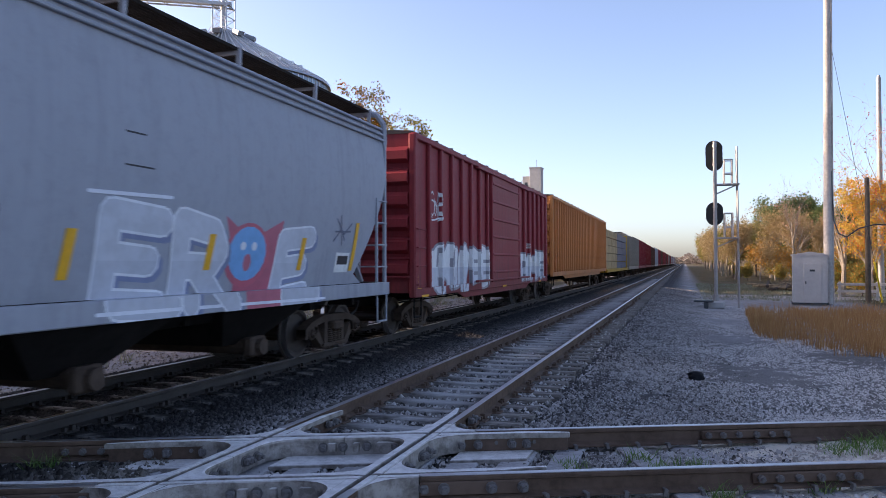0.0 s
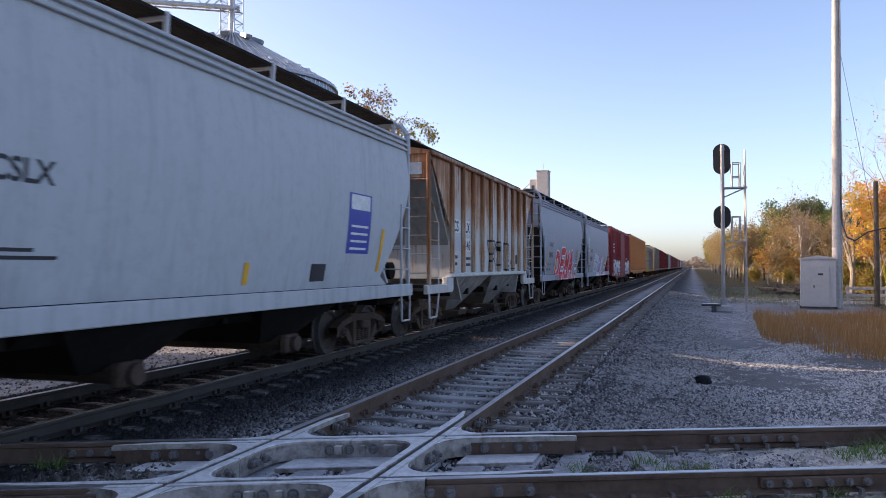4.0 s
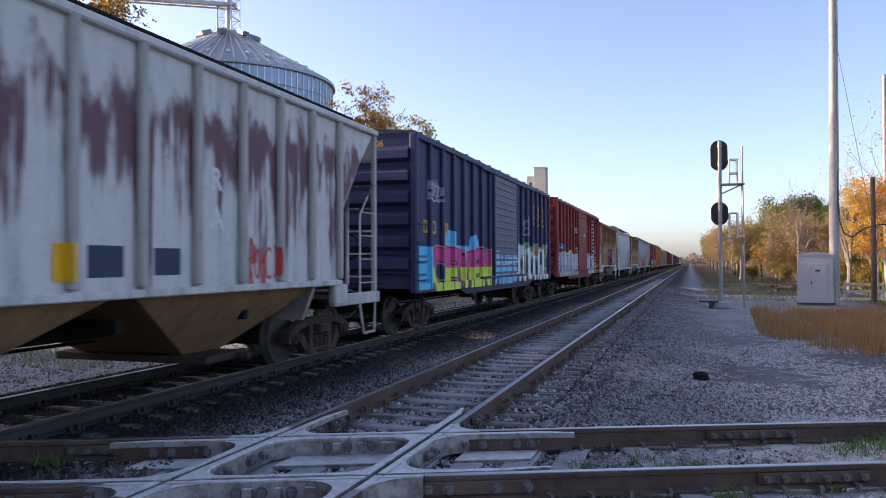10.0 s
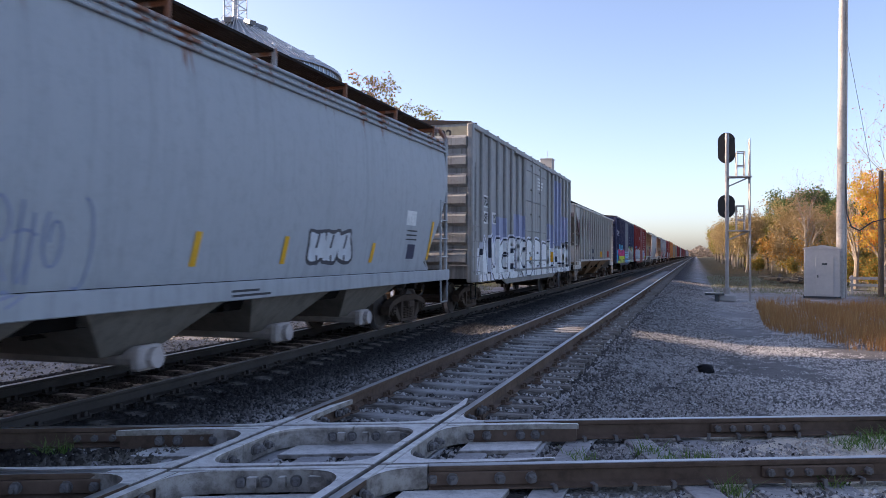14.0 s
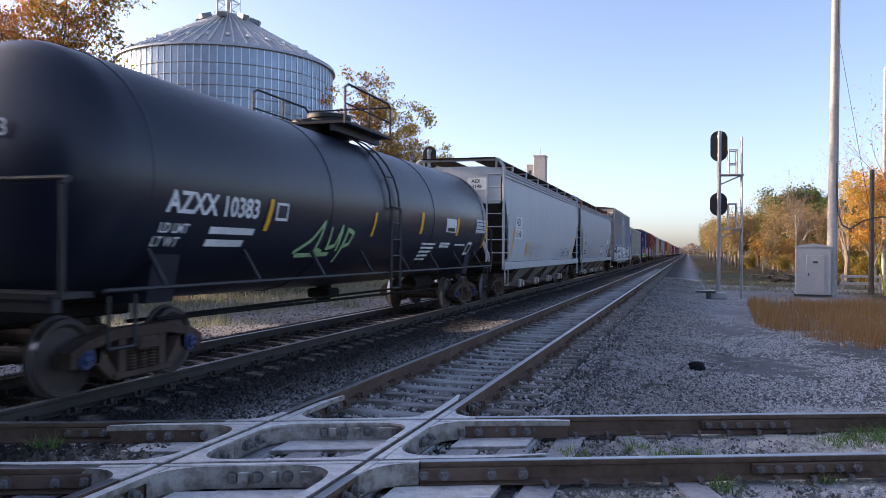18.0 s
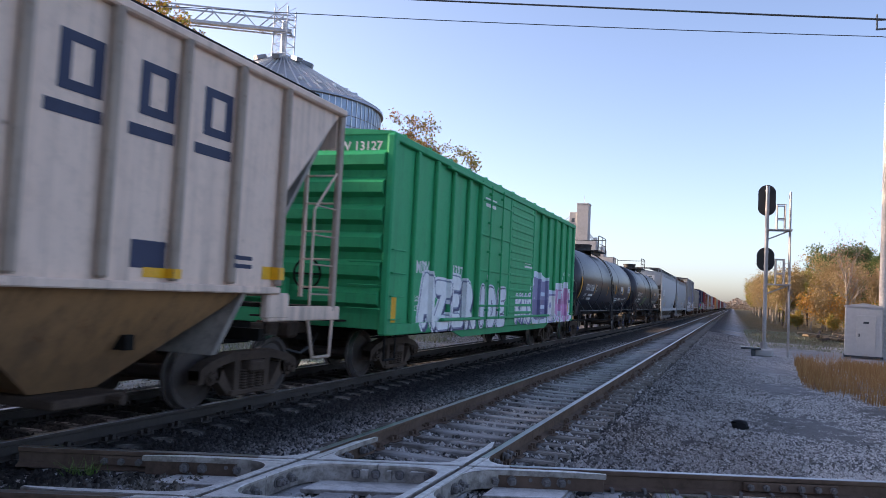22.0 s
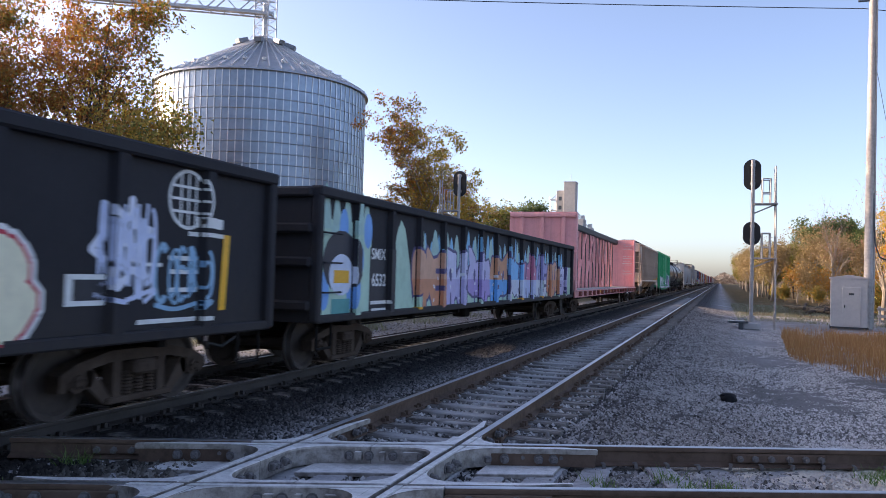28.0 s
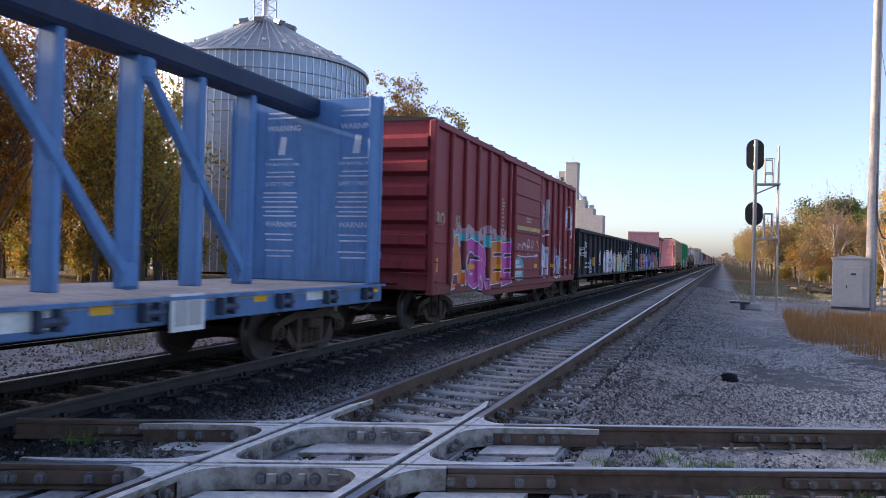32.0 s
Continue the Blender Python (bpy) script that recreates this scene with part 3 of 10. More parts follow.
# ---- ties, spikes and loose stones ----
def tie_mesh(name, length, w=0.225, h=0.17, seed=0, mat=None):
    rng = random.Random(seed)
    g = Geo().box(0, 0, -h / 2, length, w, h, 0.012)
    j = [(x + rng.uniform(-0.012, 0.012), y + rng.uniform(-0.008, 0.008), z + rng.uniform(-0.006, 0.006)) for x, y, z in g.v]
    g.v = j
    return g.mesh(name, mat)


def lay_ties():
    rng = random.Random(8)
    kinds = [tie_mesh("tie", 2.62, seed=k, mat=M_tie) for k in range(4)]
    oily_shaded = [tie_mesh("tie", 2.62, seed=k, mat=M_tie_oil_shade) for k in range(4)]
    plate = Geo().box(0, 0, 0.008, 0.34, 0.19, 0.016, 0.004).box(-0.095, 0.05, 0.03, 0.05, 0.04, 0.06).box(0.095, -0.05, 0.03, 0.05, 0.04, 0.06).box(0.10, 0.06, 0.035, 0.05, 0.05, 0.07).box(0.085, 0.14, 0.0, 0.06, 0.05, 0.09, 0.012).box(-0.085, 0.14, 0.0, 0.06, 0.05, 0.09, 0.012).mesh("tie_plate", M_rail_side)
    plate_oil_shade = plate.copy()
    plate_oil_shade.materials.clear()
    plate_oil_shade.materials.append(M_rail_oil_shade)
    for track, xc, ylo in ((near_track, (XR1 + XR2) / 2, ya1 + 0.9), (train_track, TRAIN_X, 3.0)):
        y, k = ylo, 0
        while k < 150:
            o = new("tie", (oily_shaded if track is train_track else kinds)[rng.randrange(4)])
            o.parent = track
            o.matrix_basis = pose(xc + rng.uniform(-0.07, 0.07), y, -0.172 + rng.uniform(-0.012, 0.004), 0, 0, rng.uniform(-1.2, 1.2))
            if k < 60:
                for dx in (-0.7525, 0.7525):
                    p = new("tie_plate", plate_oil_shade if track is train_track else plate)
                    p.parent = o
                    p.matrix_basis = pose(dx, 0, 0.0)
            y += 0.53 + rng.uniform(-0.03, 0.03)
            k += 1
        # the rest of the way, joined
        g, pts = Geo(), []
        while y < 420:
            g.box(xc + rng.uniform(-0.05, 0.05), y, -0.255, 2.62, 0.225, 0.17)
            y += 0.53
        o = obj("far_tie_rows", g, M_tie, track)
        o["kind"] = "stuff"
    # long timbers under the crossing, and pale ties along the crossing track
    pale = [tie_mesh("crossing_timber", 3.3, 0.25, 0.19, seed=20 + k, mat=M_tie_pale) for k in range(3)]
    for k in range(-3, 9):
        o = new("crossing_timber", pale[k % 3])
        o.parent = crossing
        c = ORG + YE * (AL / 2) + EC * (-0.75 + 0.46 * k)
        if -7.5 < c.x < 0.9:
            o.matrix_basis = pose(c.x, c.y, -0.185, 0, 0, 90 + rng.uniform(-1, 1))
    mids = [tie_mesh("tie", 2.6, 0.24, 0.17, seed=40 + k, mat=M_tie_pale) for k in range(3)]
    s = 1.6
    for k in range(40):
        c = Vector((0, 0, 0)) + EC * (s + 0.56 * k - 1.35) + Vector((-SN, CS, 0)) * ((C1 + C2) / 2)
        if c.x < -0.6:
            continue
        o = new("tie", mids[k % 3])
        o.parent = cross_track
        o.matrix_basis = pose(c.x, c.y, -0.178 - (0.03 if k > 4 else 0), 0, 0, math.degrees(PHI) + 90 + rng.uniform(-2, 2))
    # spikes along the near side of the crossing track's rails
    sp = Geo().box(0, 0, 0.02, 0.03, 0.03, 0.04).box(0, 0.018, 0.045, 0.035, 0.06, 0.014, 0.004).mesh("spike", M_bolt)
    for c in (C1, C2):
        for k in range(26):
            x = -1.0 + 0.28 * k
            o = new("spike", sp)
            o.parent = cross_track
            q = c - 0.105 + rng.uniform(-0.02, 0.02)
            o.matrix_basis = pose(x, cross_pt(x, q), -0.185, rng.uniform(-12, 12), rng.uniform(-12, 12), math.degrees(PHI) + rng.uniform(-30, 30))


lay_ties()


def stone_material(name, lo, hi, frost):
    m, nt, bs = nodes_of(name)
    gi = nt.nodes.new("ShaderNodeNewGeometry")
    v = coords(nt)
    c = mixc(nt, mathn(nt, "POWER", gi.outputs["Random Per Island"], 1.05), lo, hi)
    n = noisen(nt, v, 30.0, 4)
    big = noisen(nt, v, 0.5, 4)
    c = mixc(nt, mathn(nt, "MULTIPLY", ramp(nt, mathn(nt, "ADD", big, mathn(nt, "MULTIPLY", gi.outputs["Random Per Island"], 0.25)), 0.52, 0.85), frost), c, (0.74, 0.71, 0.69))
    c = mixc(nt, mathn(nt, "MULTIPLY", n, 0.4), c, tuple(0.5 * x for x in lo))
    # blackened under the train's track: oil, brake dust and the train's shade in colour
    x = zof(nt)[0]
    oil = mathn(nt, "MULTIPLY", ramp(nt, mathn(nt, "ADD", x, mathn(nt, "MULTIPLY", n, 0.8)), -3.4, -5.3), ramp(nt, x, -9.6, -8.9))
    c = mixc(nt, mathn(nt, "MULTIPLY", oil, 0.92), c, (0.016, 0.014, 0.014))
    # darker along the shoulder of the near track
    shoulder_dark = mathn(nt, "MULTIPLY", ramp(nt, mathn(nt, "ADD", x, mathn(nt, "MULTIPLY", big, 2.4)), 3.0, 0.2), ramp(nt, x, -1.9, -1.4))
    c = mixc(nt, mathn(nt, "MULTIPLY", shoulder_dark, 0.35), c, (0.060, 0.054, 0.052))
    nt.links.new(c, bs.inputs["Base Color"])
    bs.inputs["Roughness"].default_value, bs.inputs["Specular IOR Level"].default_value = 0.9, 0.12
    return m


def stones(name, label, mat, count, place, size, seed):
    """Loose stones, one mesh: skewed, faceted lumps bedded in the ground."""
    rng = np.random.default_rng(seed)
    P = place(rng, count)
    n = len(P)
    base = np.array([(1, 0, -0.5), (0, 1, -0.5), (-1, 0, -0.5), (0, -1, -0.5), (0.3, 0.0, 1), (-0.45, 0.1, 0.85)], float)
    tri = np.array([(0, 1, 4), (1, 5, 4), (1, 2, 5), (2, 3, 5), (3, 4, 5), (3, 0, 4)])
    r = size * np.clip(rng.lognormal(0, 0.28, n), 0.5, 1.7)
    V = base[None] * (r[:, None, None] * np.stack([rng.uniform(0.7, 1.3, n), rng.uniform(0.6, 1.1, n), rng.uniform(0.45, 0.8, n)], -1)[:, None, :])
    V = V + rng.normal(0, 0.22, V.shape) * r[:, None, None]
    a = rng.uniform(0, 2 * np.pi, n)
    ca, sa = np.cos(a)[:, None], np.sin(a)[:, None]
    V = np.stack([V[..., 0] * ca - V[..., 1] * sa, V[..., 0] * sa + V[..., 1] * ca, V[..., 2]], -1) + P[:, None, :]
    F = (tri[None] + 6 * np.arange(n)[:, None, None]).reshape(-1, 3)
    me = bpy.data.meshes.new(name)
    me.vertices.add(n * 6)
    me.vertices.foreach_set("co", V.reshape(-1))
    me.loops.add(len(F) * 3)
    me.loops.foreach_set("vertex_index", F.reshape(-1))
    me.polygons.add(len(F))
    me.polygons.foreach_set("loop_start", np.arange(0, len(F) * 3, 3))
    me.update(calc_edges=True)
    me.validate()
    me.materials.append(mat)
    return tagged(new(name, me), label, "stones", kind="stuff")


def spread(x0, x1, y0, y1, lift=0.01, power=1.6, keep=None):
    def f(rng, n):
        x = rng.uniform(x0, x1, n)
        y = y0 + (y1 - y0) * rng.uniform(0, 1, n) ** power
        if keep is not None:
            k = keep(x, y)
            x, y = x[k], y[k]
        return np.stack([x, y, ground_z(x, y) + lift], -1)
    return f


M_stone = stone_material("gravel_stone", (0.08, 0.077, 0.077), (0.95, 0.92, 0.90), 0.65)
M_grit = stone_material("pale_grit", (0.36, 0.31, 0.27), (0.92, 0.85, 0.76), 0.5)
M_yard = stone_material("yard_stone", (0.05, 0.043, 0.036), (0.50, 0.44, 0.37), 0.25)
M_ballast = stone_material("ballast_stone", (0.03, 0.028, 0.027), (0.72, 0.67, 0.64), 0.5)


def off_cross(x, y):
    d = -SN * x + CS * y
    return (d > C2 + 0.12) | (d < C1 - 0.12) | ((d > C1 + 0.12) & (d < C2 - 0.12) & (x < 1.0))


def bed(x, y):
    """Clear of the crossing, and of most of the near track's ties."""
    tie = (np.abs(x + 3.0) < 1.34) & (y > ya1 + 0.7)
    return off_cross(x, y) & ~(tie & (np.modf(x * 917.3 + y * 433.1)[0] % 1.0 < 0.85)) & ~((np.abs(x + 3.0) < 0.86) & (y > 7.0) & (y < 9.0))


def lot(x, y):
    """The lot thins out towards the sandy dirt by the crossing track."""
    d = -SN * x + CS * y
    return off_cross(x, y) & ~((np.abs(d - 6.6) < 1.0) & (x > 0.5) & (np.modf(x * 517.3 + y * 733.1)[0] % 1.0 < 0.7))


stones("gravel", "fine frosted grey gravel of the lot", M_stone, 235000, spread(-1.2, 9.5, 4.5, 40, 0.006, 1.55, lot), 0.0180, 5)
stones("shoulder_gravel", "grey crushed stones of the ballast shoulder", M_ballast, 38000, spread(-1.75, 0.9, 6.5, 60, 0.008, 1.7, off_cross), 0.023, 7)
stones("crib_ballast", "grey crushed stones packed between the ties", M_ballast, 17000, lambda rng, n: np.stack([rng.uniform(-4.32, -1.7, n), ya1 + 0.6 + 26 * rng.uniform(0, 1, n) ** 1.4, rng.uniform(-0.232, -0.196, n)], -1), 0.025, 9)
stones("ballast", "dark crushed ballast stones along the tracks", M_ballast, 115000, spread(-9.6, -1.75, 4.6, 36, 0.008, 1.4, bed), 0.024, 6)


def gauge_left(rng, n):
    """Between the crossing track's rails, over the ties on the train's side."""
    x = rng.uniform(-8.0, -4.35, n)
    d = rng.uniform(C1 + 0.14, C2 - 0.14, n)
    return np.stack([x, (d + SN * x) / CS, rng.uniform(-0.21, -0.165, n)], -1)


def gauge_right(rng, n):
    """Dirt-bedded stones that half bury the ties on the lot's side."""
    x = 0.9 + 5.5 * rng.uniform(0, 1, n)
    d = rng.uniform(C1 + 0.14, C2 - 0.14, n)
    return np.stack([x, (d + SN * x) / CS, np.where(x > 1.6, rng.uniform(-0.205, -0.168, n), rng.uniform(-0.24, -0.19, n))], -1)


stones("gauge_ballast", "grey stones and cinders between the crossing rails", M_yard, 6500, gauge_left, 0.026, 11)
stones("gauge_gravel", "pale grit and stones half burying the crossing ties", M_grit, 15000, gauge_right, 0.021, 12)
stones("yard_gravel", "pale worn gravel beyond the train's track", M_yard, 24000, spread(-19.0, -9.2, 5.0, 44, 0.010, 1.2), 0.030, 8)

# ---- grain bin ----
M_bin = plain("galvanised_bin_steel", (0.27, 0.33, 0.41), 0.40, 0.7, var=0.3, scale=1.2)
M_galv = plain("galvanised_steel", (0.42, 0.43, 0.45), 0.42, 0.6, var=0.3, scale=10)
# lighter copy of the steel: light caught by ribs and vents is in its colour
M_galvlit = plain("lit_galvanised_ribs", (0.66, 0.67, 0.69), 0.36, 0.55, var=0.25, scale=10)
M_conc = plain("pale_concrete", (0.44, 0.42, 0.41), 0.9, var=0.25, scale=1.0, bump=0.2)
# pole wood and shed paint are lightened to stand in for sun on them
M_wood = plain("sunlit_pole_wood", (0.50, 0.45, 0.41), 0.85, var=0.4, scale=6, bump=0.4)
M_shed = plain("grey_shed_paint", (0.46, 0.44, 0.425), 0.6, var=0.15, scale=6)
# darker steel, with the shade on the exhaust hoods put into its colour
M_hood = plain("shaded_hood_steel", (0.22, 0.23, 0.25), 0.5, 0.5, var=0.3)
BIN = (-50.4, 77.0)
BR, BEAVE, BPEAK = 11.85, 21.9, 28.2


def grain_bin():
    e = empty("grain_bin", BIN[0], BIN[1], -0.6, "corrugated galvanised steel grain bin with a conical roof", "grain bin")
    n = 96
    circ = lambda r, z, m=n: [(r * math.cos(2 * math.pi * i / m), r * math.sin(2 * math.pi * i / m), z) for i in range(m)]
    obj("wall", Geo().rings([circ(BR, 0), circ(BR, BEAVE + 0.6)]), M_bin, e, smooth=True)
    roof = Geo().rings([circ(BR + 0.35, BEAVE + 0.55), circ(BR + 0.3, BEAVE + 0.75), circ(1.0, BPEAK + 0.6)])
    obj("roof", roof, M_galv, e, smooth=True, sharp=20)
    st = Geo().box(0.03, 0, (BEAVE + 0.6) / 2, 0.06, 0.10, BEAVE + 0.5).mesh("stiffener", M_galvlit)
    for k in range(n):
        a = 360 * (k + 0.5) / n
        child("stiffener", st, e, pose(BR * math.cos(radians(a)), BR * math.sin(radians(a)), 0, 0, 0, a))
    rg = Geo().rings([circ(BR + 0.05, -0.04), circ(BR + 0.08, 0.0), circ(BR + 0.05, 0.04), circ(BR, 0.04), circ(BR, -0.04), circ(BR + 0.05, -0.04)], cap=False).mesh("wind_ring", M_galv)
    for k in range(18):
        child("wind_ring", rg, e, pose(0, 0, BEAVE + 0.6 - 1.75 - 1.12 * k))
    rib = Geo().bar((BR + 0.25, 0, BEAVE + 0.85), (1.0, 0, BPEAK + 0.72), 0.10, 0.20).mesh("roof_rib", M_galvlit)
    for k in range(60):
        child("roof_rib", rib, e, pose(0, 0, 0, 0, 0, 6 * k))
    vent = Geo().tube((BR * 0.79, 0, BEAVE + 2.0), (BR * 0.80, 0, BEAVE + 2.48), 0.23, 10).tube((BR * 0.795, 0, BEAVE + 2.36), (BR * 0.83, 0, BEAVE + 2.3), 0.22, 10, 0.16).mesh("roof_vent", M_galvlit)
    for k in range(30):
        child("roof_vent", vent, e, pose(0, 0, 0, 0, 0, 12 * k + 3))
    for k in range(8):
        a = radians(45 * k + 20)
        hood = obj("exhaust_hood", Geo().prism([(-0.6, -0.2), (0.6, -0.65), (0.75, -0.2), (-0.4, 0.22)], 1, -0.4, 0.4).box(-0.1, 0, -0.4, 0.6, 0.6, 0.5), M_hood, e)
        hood.matrix_basis = pose(2.9 * math.cos(a), 2.9 * math.sin(a), BPEAK + 0.25, 0, 0, math.degrees(a))
    g = Geo()
    for sx in (-1, 1):
        for sy in (-1, 1):
            g.bar((sx * 0.9, sy * 0.9, BPEAK + 0.4), (sx * 0.9, sy * 0.9, BPEAK + 6.5), 0.12, 0.12)
    for k in range(5):
        z = BPEAK + 1.0 + 1.2 * k
        for a, b in (((-0.9, -0.9), (0.9, -0.9)), ((0.9, -0.9), (0.9, 0.9)), ((0.9, 0.9), (-0.9, 0.9)), ((-0.9, 0.9), (-0.9, -0.9))):
            g.bar((*a, z), (*b, z), 0.07, 0.07).bar((*a, z), (*b, z + 1.2), 0.05, 0.05)
    obj("head_tower", g, M_galv, e)
    obj("spout", Geo().tube((0, 0, BPEAK + 0.5), (0, 0, BPEAK + 5.0), 0.35, 10), M_galv, e)
    for a in (radians(160),):
        c, s = math.cos(a), math.sin(a)
        pts = [((BR + 0.3) * c, (BR + 0.3) * s, BEAVE + 1.2), (1.4 * c, 1.4 * s, BPEAK + 1.2)]
        gg = Geo()
        for d in (-0.4, 0.4):
            p = [(q[0] - s * d, q[1] + c * d, q[2]) for q in pts]
            gg.path(p, 0.04, 6).path([(q[0], q[1], q[2] + 0.6) for q in p], 0.04, 6)
            for t in range(9):
                m = Vector(p[0]).lerp(Vector(p[1]), t / 8)
                gg.path([m - Vector((0, 0, 0.5)), m + Vector((0, 0, 0.6))], 0.03, 5)
        obj("roof_stair", gg, M_galv, e)
    return e


grain_bin()


def conveyor():
    """A covered conveyor on a truss bridge that reaches the bin's head from beyond the trees."""
    a, b = Vector((BIN[0] + 1.0, BIN[1], BPEAK + 2.9)), Vector((BIN[0] - 62, BIN[1] - 20, BPEAK + 7.7))
    e = empty("conveyor_bridge", 0, 0, 0, "galvanised truss bridge with a grain conveyor", "conveyor")
    d = (b - a).normalized()
    s = d.cross(Vector((0, 0, 1))).normalized()
    up = Vector((0, 0, 1))
    ln = (b - a).length
    obj("conveyor_box", Geo().bar(a + up * 0.25, b + up * 0.25, 0.6, 0.4), M_galv, e)
    ch = Geo()
    for q in (-0.8, 0.8):
        for z in (0, 1.9):
            ch.bar(a + s * q + up * z, b + s * q + up * z, 0.16, 0.16)
    obj("chord_frame", ch, M_galv, e)
    n = 34
    for k in range(n):
        p0, p1 = a + d * (ln * k / n), a + d * (ln * (k + 1) / n)
        g = Geo()
        for q in (-0.8, 0.8):
            g.bar(p0 + s * q + up * (1.9 * (k % 2)), p1 + s * q + up * (1.9 * ((k + 1) % 2)), 0.11, 0.11)
        g.bar(p0 - s * 0.8, p0 + s * 0.8, 0.07, 0.07)
        obj("truss_web", g, M_galv, e)
    obj("leg", Geo().bar(b - up * 36, b, 0.8, 0.8), M_galv, e)


conveyor()


def elevator():
    e = empty("grain_elevator", -60, 330, -1, "tall pale concrete grain elevator with stepped annexes", "grain elevator")
    obj("headhouse", Geo().box(-0.8, 0, 21.6, 5.0, 5.5, 43.2, 0.1), M_conc, e)
    obj("parapet", Geo().box(-0.8, 0, 43.4, 5.3, 5.8, 0.5), M_conc, e)
    obj("roof_mast", Geo().tube((-0.8, 0, 43.6), (-0.8, 0, 47.0), 0.10, 6), M_galv, e)
    obj("stair_tower", Geo().box(-5.0, 1.0, 20.0, 3.2, 5.0, 40.0, 0.1), M_conc, e)
    for x0, x1, top in ((1.7, 5.3, 27.4), (5.3, 8.7, 23.8), (8.7, 12.7, 20.9)):
        a = obj("annex", Geo().box((x0 + x1) / 2, 1.2, top / 2, x1 - x0, 8.0, top, 0.05), M_conc, e)
        obj("parapet", Geo().box((x0 + x1) / 2, 1.2, top + 0.12, x1 - x0 + 0.1, 8.1, 0.24), M_conc, a)
    obj("roof_shed", Geo().box(4.6, 1.0, 28.4, 1.2, 2.0, 2.0, 0.05), M_galv, e)
    obj("roof_shed", Geo().box(7.6, 1.0, 24.8, 1.6, 2.4, 1.8, 0.05), M_galv, e)
    obj("annex", Geo().box(-12.2, 2.5, 10.6, 11.0, 9.0, 21.2, 0.1), M_conc, e)
    for k in range(6):
        w = obj("window", Geo().box(-5.0, -1.53, 17 + 3.9 * k, 1.3, 0.10, 1.7), M_under0, e)
        obj("sill", Geo().box(-5.0, -1.62, 16.0 + 3.9 * k, 1.7, 0.3, 0.2), M_conc, w)
    obj("leg_platform", Geo().box(-8.2, -1, 31.5, 2.6, 2.6, 0.3).box(-8.2, -1, 36.0, 2.6, 2.6, 0.3), M_galv, e)
    g = Geo()
    for a, b in ((-1.2, -1.2), (1.2, -1.2), (1.2, 1.2), (-1.2, 1.2)):
        g.bar((-8.2 + a, -1 + b, 30), (-8.2 + a, -1 + b, 37), 0.2, 0.2)
    g.bar((-8.2, -1, 32), (-17, -1, 21), 0.35, 0.35).bar((-8.2, -1, 30), (-13, -1, 21), 0.35, 0.35).bar((-5, 0, 40), (-9, -1, 36), 0.3, 0.3)
    g.bar((1.6, -0.5, 31.5), (4.6, 1, 27.6), 0.35, 0.35).bar((1.6, 0.5, 30.0), (7.4, 1, 24.0), 0.35, 0.35)
    obj("spout_frame", g, M_galv, e)


M_under0 = plain("dark_window_glass", (0.05, 0.06, 0.07), 0.2, var=0.2)
elevator()


# ---- signals ----
M_sigblack = plain("matt_black_signal_plate", (0.012, 0.012, 0.013), 0.6, var=0.2)
M_mast = plain("aluminium_mast_paint", (0.32, 0.31, 0.31), 0.5, 0.35, var=0.3, scale=12)


def head(e, x, z, w, h):
    """A signal head beyond its mast: an oval backboard, lamp casing and hoods that face away."""
    n = 28
    pr = []
    for i in range(n):
        a = 2 * math.pi * i / n
        c, s = math.cos(a), math.sin(a)
        pr.append((x + w / 2 * c, z + (h - w) / 2 * (1 if s > 0 else -1) + w / 2 * s))
    b = obj("backboard", Geo().prism(pr, 1, 0.16, 0.19), M_sigblack, e)
    obj("lamp_case", Geo().box(x, 0.28, z, 0.34, 0.18, h * 0.78, 0.05), M_sigblack, b)
    for k in range(3 if h > 1.2 else 2):
        zz = z + (k - (1 if h > 1.2 else 0.5)) * 0.36
        obj("hood", Geo().tube((x, 0.36, zz), (x, 0.62, zz), 0.13, 12), M_sigblack, b)
    return b


